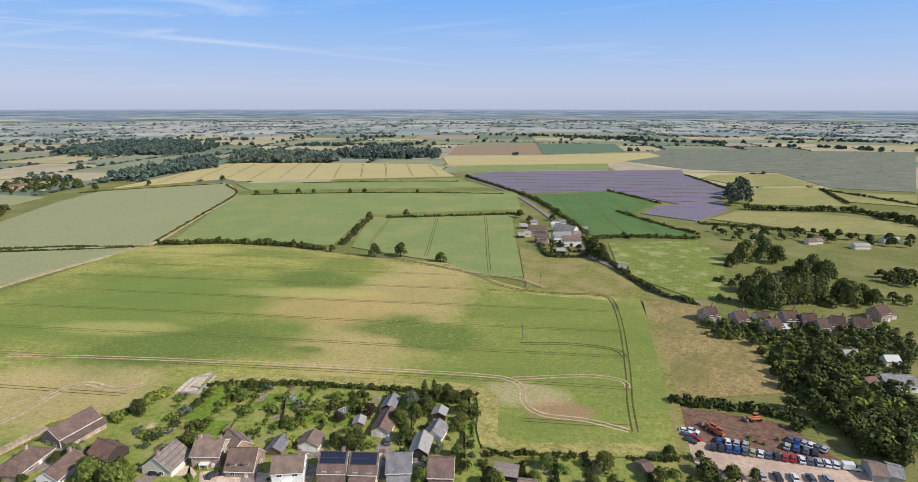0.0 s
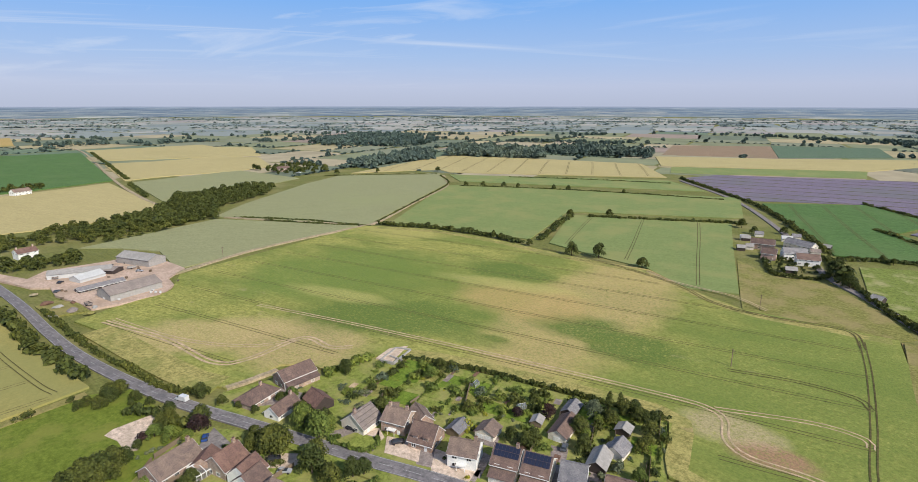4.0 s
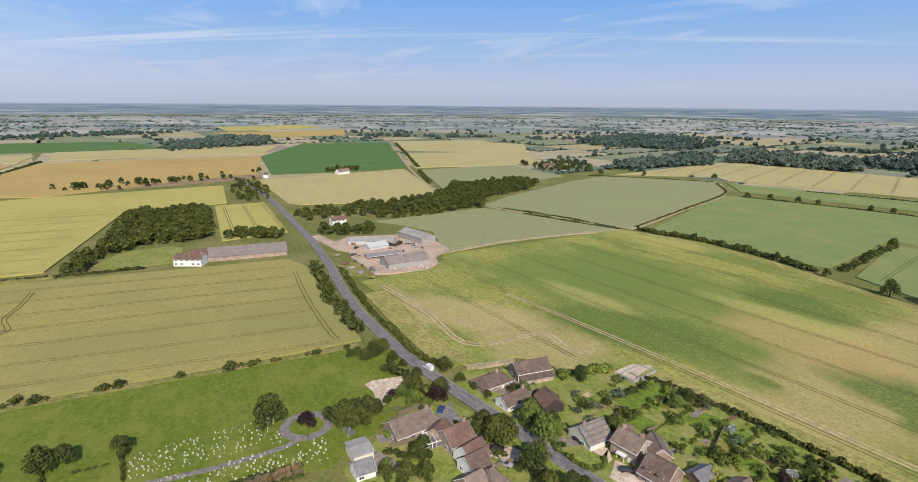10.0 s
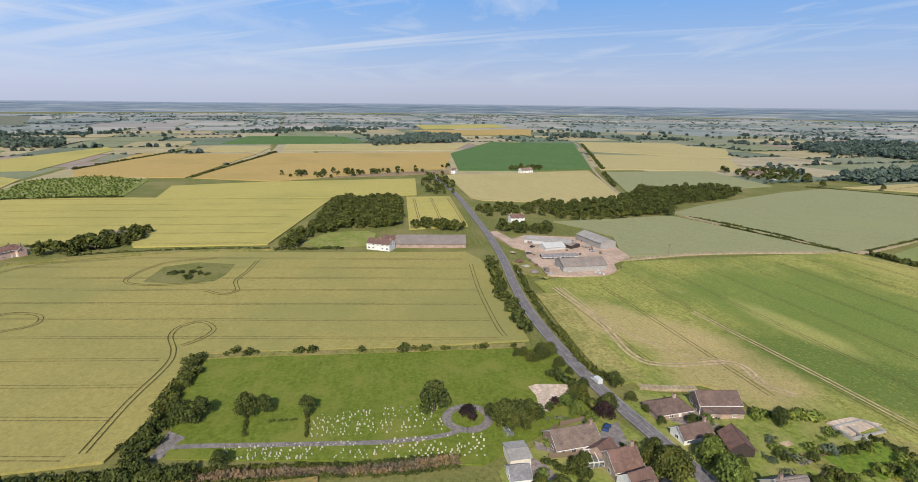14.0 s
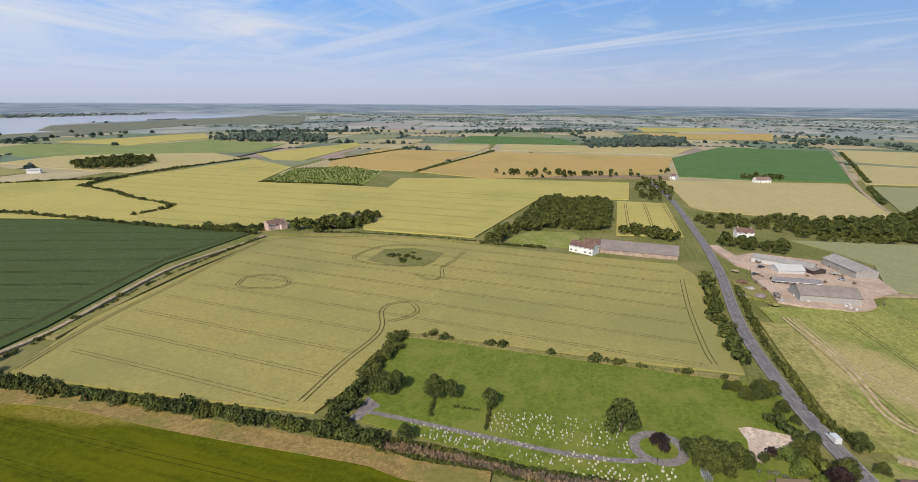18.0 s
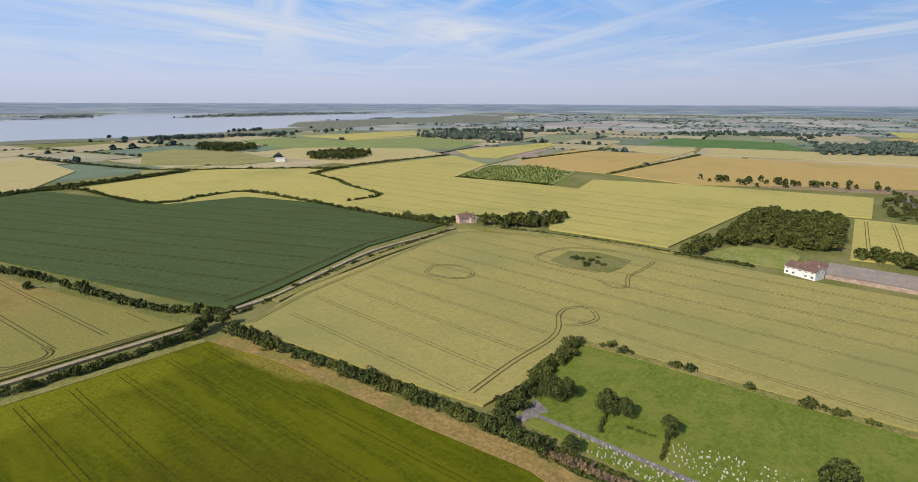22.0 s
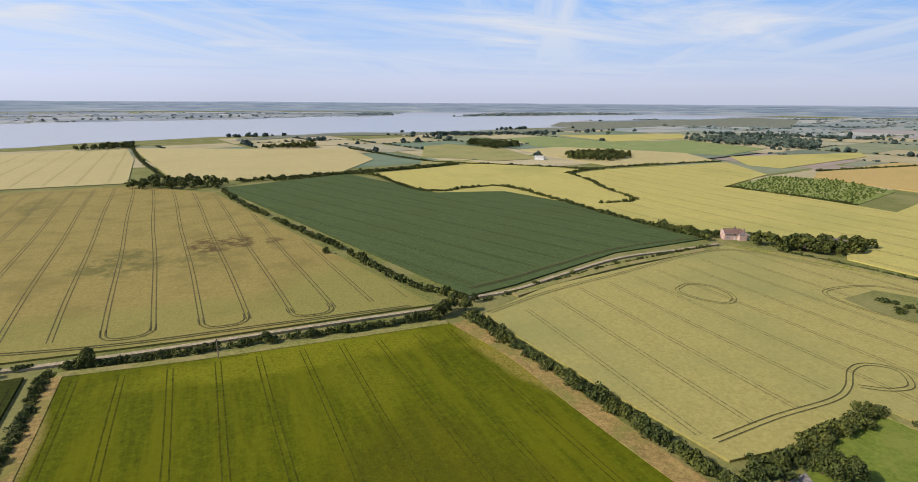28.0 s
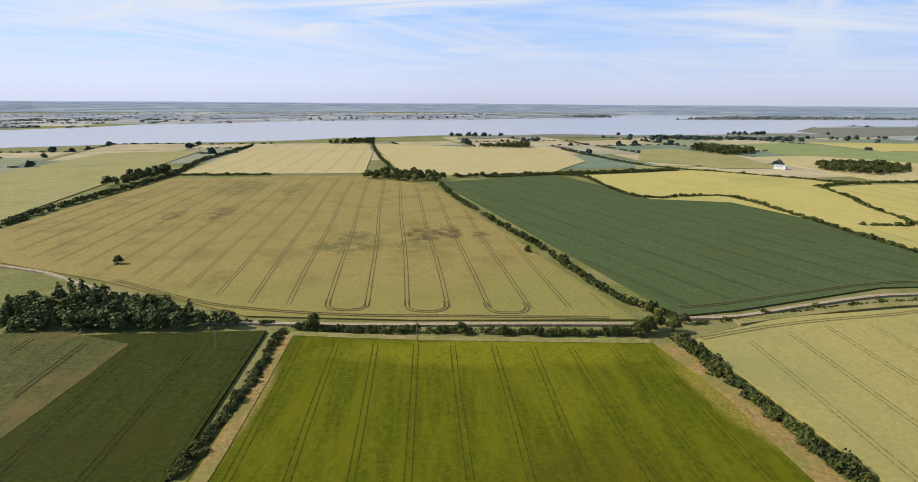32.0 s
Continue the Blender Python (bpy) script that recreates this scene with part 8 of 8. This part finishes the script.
for x, y, wide, tall, mat, label in ((-346, 49, 3.2, 1.4, SOIL, "heap of brown earth in a farmyard"), (-336, 52, 2.6, 1.0, CONCRETE, "heap of broken concrete in a farmyard"), (-325, 56, 3.4, 1.3, SHEET_DARK, "heap of rusty scrap in a farmyard"),
                                     (-338, 59, 1.8, 0.9, SOIL, "heap of brown earth in a farmyard"), (-314, 61, 2.8, 0.9, VERGE, "overgrown weedy heap beside a barn"), (-321, 65, 1.8, 1.2, CONCRETE, "heap of broken concrete in a farmyard"), (-368, 47, 2.2, 0.7, TRACKM, "heap of pale gravel in a farmyard")):
    heap(x, y, 1.1, wide, tall, mat, label)
for x, y, turn, layers in ((-363.6, 59.2, 10, 7), (-361, 60.5, 15, 5), (-363.2, 91.5, 30, 8), (-378.9, 103, 5, 6), (-367, 106, 40, 9), (-335.3, 111, 70, 5), (-372.5, 84.6, 20, 6), (-350, 56.5, 20, 4)):
    pallet_stack(x, y, 1.15, turn, layers)
round_bale(-323.9, 92.6, 1.1, 0, SHEET_PALE, "white wrapped round bale beside a barn")
round_bale(-322.2, 94.4, 1.1, 40, SHEET_PALE, "white wrapped round bale beside a barn")
round_bale(-320.5, 96.2, 1.1, 80, SHEET_PALE, "white wrapped round bale beside a barn")
round_bale(-327.2, 94.6, 1.1, 120, SHEET_PALE, "white wrapped round bale beside a barn")
round_bale(-323.9, 76.8, 1.1, 160, SHEET_PALE, "white wrapped round bale beside a barn")
telehandler(-400.3, 100.7, 1.15, 200)
trailer(-393.2, 61.2, 1.15, 20, SHEET_DARK, "empty brown farm trailer in a yard")
trailer(-382.5, 100.1, 1.15, 80, SHEET, "grey farm trailer in a dusty yard")
trailer(-327.0, 63.5, 1.15, 10, SHEET_DARK, "rusty brown trailer beside a barn")
trailer(-319.1, 46.9, 0.9, 15, SHEET, "old grey trailer on rough ground")
car(-363.7, 57.1, 128, 5, z=1.15, label="pickup-sized farm car in a dusty yard")
car(-381.3, 62.0, 134, 1, z=1.15, label="pickup-sized farm car in a dusty yard")
car(-333.1, 75.1, 8, 1, z=1.15, label="pickup-sized farm car in a dusty yard")
car(-372.1, 101.4, 51, 3, z=1.15, label="pickup-sized farm car in a dusty yard")
greenhouse(-103.3, 140.5, 60)
greenhouse(-125.5, 141.1, 100)
greenhouse(-162.6, 26.3, 20)
car(-140.2, 67.1, 60, 1, label="black car on a gravel drive", z=0.5)
car(-132.8, 66.5, 40, 3, label="silver grey car beside a house", z=0.5)
telehandler(19.4, 175.3, 0.4, 145, (0.42, 0.13, 0.05), "rusty orange loader in a soil yard")
telehandler(32.0, 189.3, 0.4, 210, (0.42, 0.13, 0.05), "rusty orange loader in a soil yard")
telehandler(17.6, 177.2, 0.4, 135, (0.42, 0.13, 0.05), "rusty orange loader in a soil yard")
tree(-213.0, 43.6, 6.5, "oak", LEAF, "dark leafy tree beside the road", name="tree")
tree(-210.9, 39.9, 5.5, "oak", LEAF, "dark leafy tree beside the road", name="tree")
tree(-216.3, 47.7, 6.5, "oak", LEAF, "dark leafy tree beside the road", name="tree")
tree(-204.8, 47.9, 3, "oak", LEAF, "dark leafy tree beside the road", name="tree")
tree(-215.4, 34.3, 4, "oak", LEAF, "dark leafy tree beside the road", name="tree")
tree(-215.9, 37.2, 4.5, "oak", LEAF, "dark leafy tree beside the road", name="tree")
tree(-190.6, 59.8, 5, "oak", LEAF, "dark leafy tree beside the road", name="tree")
tree(-187.4, 54.5, 4.5, "oak", LEAF, "dark leafy tree beside the road", name="tree")
tree(-174.5, 58.8, 6, "oak", LEAF, "dark leafy tree beside the road", name="tree")
tree(-201.4, 55.2, 4, "oak", LEAF, "dark leafy tree beside the road", name="tree")
hedge("scattered low scrub on a grass bank", [(-133, -222), (-164, -231), (-193, -240), (-225, -249), (-279, -260), (-318, -266)], 1.5, 2.2, gaps=0.55)
tree(-166.3, -234.4, 2.6, "shrub", None, "small dark bush on a grass bank", name="bush")
tree(-195.4, -244.2, 2.2, "shrub", None, "small dark bush on a grass bank", name="bush")
tree(-229.8, -252.6, 2.4, "shrub", None, "small dark bush on a grass bank", name="bush")
tagged(new("driveway", slab("driveway", [(-153, 60), (-149, 65), (-142, 70), (-135, 76), (-132, 72), (-137, 65), (-142, 61)], -0.1, 0.53, SANDM)), "pale gravel drive beside a red-roofed house", "driveway", kind="structure")
tagged(new("driveway", slab("driveway", [(-152, 31), (-148, 36), (-142, 38), (-140, 31), (-144, 28)], -0.1, 0.53, DRIVE)), "pale paved yard beside a garden house", "driveway", kind="structure")
tagged(new("driveway", slab("driveway", [(-159, 34), (-153, 46), (-151, 46), (-155, 34)], -0.1, 0.53, DRIVE)), "narrow paved terrace behind a bungalow", "driveway", kind="structure")
tagged(new("driveway", slab("driveway", [(-176, 73), (-164, 88), (-165, 95), (-178, 90), (-173, 86)], -0.1, 0.53, DRIVE)), "paved yard between bungalows", "driveway", kind="structure")
way("track", "pale gravel track behind the houses", TRACKM, [(-192, 76), (-191, 82), (-191, 90), (-191, 96)], 2.6, 1.05, 4.0)
tagged(new("driveway", slab("driveway", [(-125, 98), (-114, 103), (-108, 96), (-119, 92)], -0.1, 0.555, SANDM)), "pinkish gravel drive before a house", "driveway", kind="structure")
tagged(new("driveway", slab("driveway", [(-109, 104), (-94, 108), (-91, 99), (-102, 95)], -0.1, 0.555, SANDM)), "pinkish gravel drive before a house", "driveway", kind="structure")
tagged(new("driveway", slab("driveway", [(-140, 92), (-130, 99), (-125, 97), (-122, 87), (-125, 87), (-124, 94), (-128, 95), (-135, 92)], -0.1, 0.555, SANDM)), "pinkish gravel drive before a house", "driveway", kind="structure")

for k in range(150):
    x, y = rnd.uniform(-165, -60), rnd.uniform(95, 165)
    if not inside(GARDEN, x, y) or blocked(x, y, 1.0):
        continue
    leaf, text = rnd.choice(((LEAF_BRIGHT, "small bright green garden plant"), (LEAF_BRIGHT, "small fresh green garden plant"), (LEAF_YELLOW, "small golden yellow garden shrub"), (LEAF_GREY, "small silvery green garden plant"), (LEAF, "small dark green garden plant")))
    tree(x, y, rnd.uniform(0.6, 1.3), "bush", leaf, text, name="garden_plant", group="garden plants")

wood("dark trees round a house beside maize", [(-862, 86), (-867, 139), (-830, 133), (-826, 83)], 6.5, 8)

# ---- cemetery ----
BLOCKS = [([(-160, -33), (-165, 6), (-179, 4), (-171, -35)], 9, 26, -0.3), ([(-149, -52), (-152, 18), (-162, 18), (-154, -57)], 8, 46, -0.22)]

STONES = []
for mat in (STONE, STONE, STONE_DARK):
    for w, h in ((0.6, 0.8), (0.5, 0.65), (0.4, 1.05)):
        bm = bmesh.new()
        prof = [(-w / 2, -0.1), (w / 2, -0.1), (w / 2, h * 0.8), (w * 0.25, h * 0.96), (0, h), (-w * 0.25, h * 0.96), (-w / 2, h * 0.8)]
        rows = [[bm.verts.new((x, s * 0.09, z)) for x, z in prof] for s in (-1, 1)]
        bm.faces.new(rows[0])
        bm.faces.new(rows[1][::-1])
        for i in range(7):
            bm.faces.new((rows[0][i], rows[1][i], rows[1][(i + 1) % 7], rows[0][(i + 1) % 7]))
        box(bm, -w * 0.6, -0.2, 0, w * 0.6, 0.5, 0.1)
        bmesh.ops.recalc_face_normals(bm, faces=bm.faces)
        me = bpy.data.meshes.new("gravestone")
        bm.to_mesh(me)
        bm.free()
        me.materials.append(mat)
        STONES.append(me)
count, MORE = 0, []
for block, rows, cols, gap in BLOCKS:
    (ax, ay), (bx, by), (cx, cy), (dx, dy) = block
    for i in range(cols):
        for j in range(rows):
            u, v = (i + rnd.uniform(-0.5, 0.5)) / (cols - 1), (j + rnd.uniform(-0.22, 0.22)) / (rows - 1)
            x = (ax * (1 - u) + bx * u) * (1 - v) + (dx * (1 - u) + cx * u) * v
            y = (ay * (1 - u) + by * u) * (1 - v) + (dy * (1 - u) + cy * u) * v
            if noise.noise((x * 0.16, y * 0.16, 9.1)) < gap or rnd.random() < 0.25:
                continue
            count += 1
            if count > 299:
                MORE.append((x, y))
                continue
            ob = new("gravestone", STONES[rnd.choice((0, 0, 1, 1, 2, 3, 4, 5, 7))])
            ob.matrix_basis = pose(x, y, 0.42, rnd.uniform(-4, 4), 0, 90 + rnd.uniform(-6, 6)) @ Matrix.Scale(rnd.uniform(0.42, 0.85), 4)
            tagged(ob, "weathered upright gravestone on mown cemetery lawn", "gravestone", "gravestones on the cemetery lawn")
bm = bmesh.new()
for x, y in MORE:
    w, h = rnd.uniform(0.18, 0.28), rnd.uniform(0.4, 0.8)
    box(bm, x - 0.07, y - w, 0.4, x + 0.07, y + w, 0.42 + h)
me = bpy.data.meshes.new("more_gravestones")
bm.to_mesh(me)
bm.free()
me.materials.append(STONE)
tagged(new("more_gravestones", me), "rows of small weathered gravestones on grass", "gravestones", kind="stuff")

hedge("clipped dark hedge round a rose garden", [(-171, -57), (-160, -54)], 1.2, 1.2, name="clipped_hedge")
hedge("clipped dark hedge round a rose garden", [(-172, -38), (-160, -35)], 1.2, 1.2, name="clipped_hedge")
hedge("low dark hedge with flowers", [(-168, -49), (-169, -41)], 0.9, 1.2, gaps=0.2, name="clipped_hedge")
HEATH = foliage("flowering_heath_leaves", (0.12, 0.09, 0.065), (0.235, 0.175, 0.13))
hedge("dark green hedge along the cemetery", [(-143, -62), (-146, -39), (-147, -22), (-149, -6), (-151, 11)], 1.5, 1.7, leaf=LEAF, name="flowering_hedge")
hedge("pinkish-brown flowering hedge along the cemetery", [(-141, -61), (-144, -39), (-145, -22), (-147, -6), (-150, 11)], 1.7, 1.7, leaf=HEATH, name="flowering_hedge")
hedge("pinkish-brown flowering hedge along the cemetery", [(-140, -60), (-143, -38), (-144, -21), (-145, -6), (-148, 11)], 1.5, 1.7, leaf=HEATH, name="flowering_hedge")
hedge("dark green hedge along the cemetery", [(-138, -59), (-141, -38), (-143, -21), (-144, -5), (-147, 11)], 1.1, 1.7, leaf=LEAF, name="flowering_hedge")
for x, y in [(-316, -150), (-317, -144), (-325, -145), (-307, -142), (-314, -135), (-314, -154)]:
    tree(x, y, rnd.uniform(2.0, 3.5), "shrub", None, "dark bush on rough ground in the wheat", name="bush")
for x, y in [(-315, -145), (-314, -139)]:
    tree(x, y, rnd.uniform(3.0, 4.5), "oak", None, "dark tree on rough ground in the wheat")

# ---- poles and small things ----

POLE = boxes("pole_shaft", WOOD, (-0.13, -0.13, -0.3, 0.13, 0.13, 8.5))
ARM = boxes("cross_arm", WOOD, (-0.9, -0.06, 7.9, 0.9, 0.06, 8.05), (-0.85, -0.04, 8.05, -0.75, 0.04, 8.2), (0.75, -0.04, 8.05, 0.85, 0.04, 8.2))
for x, y in POLES:
    root = new("telegraph_pole")
    root.matrix_basis = pose(x, y, 0, 0, 0, rnd.uniform(0, 180))
    tagged(root, "weathered wooden telegraph pole in a field", "pole", "telegraph poles")
    part("shaft", POLE, root)
    part("cross_arm", ARM, root)

x, y, turn = CONSERVATORY
root = new("conservatory")
root.matrix_basis = pose(x, y, 0, 0, 0, turn)
tagged(root, "white-framed glass conservatory behind a brick house", "conservatory")
part("dwarf_wall", boxes("dwarf_wall", BRICK, (-3, -2.2, -0.2, 3, 2.2, 0.6)), root)
part("glazing", boxes("glazing", CLEAR, (-2.9, -2.1, 0.6, 2.9, 2.1, 2.3)), root)
for px in (-3, -1.5, 0, 1.5, 3):
    part("post", boxes("post", WHITE, (px - 0.08, -2.25, 0.6, px + 0.08, -2.1, 2.3)), root)
    part("rafter", mesh_of("rafter", [(px - 0.09, -2.3, 2.3), (px + 0.09, -2.3, 2.3), (px + 0.09, 2.2, 3.4), (px - 0.09, 2.2, 3.4), (px - 0.09, -2.3, 2.5), (px + 0.09, -2.3, 2.5), (px + 0.09, 2.2, 3.6), (px - 0.09, 2.2, 3.6)],
                           [(3, 2, 1, 0), (4, 5, 6, 7), (0, 1, 5, 4), (1, 2, 6, 5), (2, 3, 7, 6), (3, 0, 4, 7)], WHITE), root)
part("eaves_beam", boxes("eaves_beam", WHITE, (-3.1, -2.3, 2.3, 3.1, -2.1, 2.48)), root)
part("ridge_beam", boxes("ridge_beam", WHITE, (-3.1, 2.15, 3.35, 3.1, 2.35, 3.6)), root)

# ---- far patchwork of fields, hedges and trees ----
FAR_FIELDS, EDGES = [], []
WATERPTS = [tuple(v.co[:2]) for v in bpy.data.objects["water"].data.vertices][:len(bpy.data.objects["water"].data.vertices) // 2]
TURN = radians(17)


def split(x0, y0, x1, y1, depth):
    w, h = x1 - x0, y1 - y0
    cx, cy = (x0 + x1) / 2, (y0 + y1) / 2
    far = math.hypot(cx, cy)
    limit = 135 + far * 0.036
    if max(w, h) < limit * rnd.uniform(0.9, 1.7):
        j = 0.06
        corner = [(x + rnd.uniform(-j, j) * w, y + rnd.uniform(-j, j) * h) for x, y in ((x0, y0), (x1, y0), (x1, y1), (x0, y1))]
        c, s = math.cos(TURN), math.sin(TURN)
        FAR_FIELDS.append([(x * c - y * s, x * s + y * c) for x, y in corner])
        return
    k = rnd.uniform(0.36, 0.64)
    if w > h * rnd.uniform(0.75, 1.3):
        split(x0, y0, x0 + w * k, y1, depth + 1)
        split(x0 + w * k, y0, x1, y1, depth + 1)
    else:
        split(x0, y0, x1, y0 + h * k, depth + 1)
        split(x0, y0 + h * k, x1, y1, depth + 1)


split(-4800, -4800, 4800, 4800, 0)
quad_list, line_list = [], []
for q in FAR_FIELDS:
    cx, cy = sum(p[0] for p in q) / 4, sum(p[1] for p in q) / 4
    far = math.hypot(cx, cy)
    if far > 4780 or far < 850 or any(math.hypot(*p) > 4800 for p in q):
        continue
    wet = sum(inside(WATERPTS, *p) for p in q + [(cx, cy)])
    if wet > (4 if cy < -2000 else 0):
        continue
    covered = any(inside(f, cx, cy) for f in FIELDS)
    quad_list.append([(cx + (x - cx) * 0.985, cy + (y - cy) * 0.985, 0.12) for x, y in q])
    seen = -22 < (math.degrees(math.atan2(-cx, cy)) % 360 + 60) % 360 - 60 < 224
    if covered or not seen:
        continue
    for a, b in ((q[0], q[1]), (q[1], q[2])):
        line_list.append((a, b, far))
quad_list = np.array(quad_list)
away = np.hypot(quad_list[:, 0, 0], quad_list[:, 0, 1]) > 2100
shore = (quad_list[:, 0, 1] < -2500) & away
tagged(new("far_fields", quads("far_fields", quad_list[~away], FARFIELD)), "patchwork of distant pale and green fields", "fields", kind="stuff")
tagged(new("horizon_fields", quads("horizon_fields", quad_list[away & ~shore], FARHAZE)), "patchwork of haze-greyed fields near the horizon", "fields", kind="stuff")
tagged(new("shore_fields", quads("shore_fields", quad_list[shore], SHORE_HAZE_FIELD)), "hazy blue-grey fields beyond the estuary", "fields", kind="stuff")
far_at, low = [], []
for a, b, far in line_list:
    length = math.hypot(b[0] - a[0], b[1] - a[1])
    lush = rnd.random()
    step = 14 if far < 1800 else 19
    mx, my = (a[0] + b[0]) / 2, (a[1] + b[1]) / 2
    across = abs((b[0] - a[0]) * my - (b[1] - a[1]) * mx) / (length * math.hypot(mx, my))
    if far > 1400 and across < 0.16:
        continue
    for i in range(int(length / step)):
        t = (i + rnd.random()) / (length / step)
        x, y = a[0] + (b[0] - a[0]) * t, a[1] + (b[1] - a[1]) * t
        if any(inside(f, x, y) for f in FIELDS) or inside(WATERPTS, x, y):
            continue
        if far < 1800:
            if lush > 0.25:
                low.append((x, y, 0))
            if rnd.random() < 0.3 * lush:
                far_at.append((x + rnd.uniform(-4, 4), y + rnd.uniform(-4, 4), 0))
        elif rnd.random() < 0.06 + 0.6 * lush and noise.noise((x * 0.004, y * 0.004, 1.3)) > -0.25:
            far_at.append((x + rnd.uniform(-5, 5), y + rnd.uniform(-5, 5), 0))
for _ in range(120):
    a, d = radians(rnd.uniform(-20, 222)), rnd.uniform(1500, 4600)
    cx, cy = -math.sin(a) * d, math.cos(a) * d
    w, h, tn = rnd.uniform(90, 560), rnd.uniform(22, 60), rnd.uniform(-0.35, 0.35) + a
    for _ in range(int(w * h / 260)):
        u, v = rnd.uniform(-w, w) / 2, rnd.uniform(-h, h) / 2
        x, y = cx + u * math.cos(tn) - v * math.sin(tn), cy + u * math.sin(tn) + v * math.cos(tn)
        if not (inside(WATERPTS, x, y) or any(inside(f, x, y) for f in FIELDS)):
            far_at.append((x, y, 0))
far_at = np.array(far_at)
pick = rng.integers(0, 2, len(far_at))
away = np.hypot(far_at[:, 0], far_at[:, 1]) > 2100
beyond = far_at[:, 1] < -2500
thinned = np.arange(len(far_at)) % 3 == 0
for mask, leaf, label, kind in ((~away, LEAF_FAR_HAZE, "distant hedgerow trees and copses", "speck"), (away & ~beyond, LEAF_HAZE, "haze-greyed trees and copses near the horizon", "dot"), (away & beyond & thinned, LEAF_SHORE_HAZE, "haze-blued trees beyond the estuary", "dot")):
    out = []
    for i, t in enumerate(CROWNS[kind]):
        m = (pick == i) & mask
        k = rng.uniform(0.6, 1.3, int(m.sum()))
        out.append(spread(t, far_at[m], k * (2.2 if kind == "dot" else 1.15), k * (0.45 if leaf is LEAF_SHORE_HAZE else 0.7 if kind == "dot" else 0.9), rng.random(int(m.sum())) * 6.3))
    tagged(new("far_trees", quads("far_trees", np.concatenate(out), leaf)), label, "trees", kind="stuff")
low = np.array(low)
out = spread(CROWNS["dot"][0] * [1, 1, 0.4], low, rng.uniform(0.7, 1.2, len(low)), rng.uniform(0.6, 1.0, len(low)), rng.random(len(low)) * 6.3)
tagged(new("far_hedges", quads("far_hedges", out, LEAF_FAR_HAZE)), "distant dark field hedges", "hedges", kind="stuff")
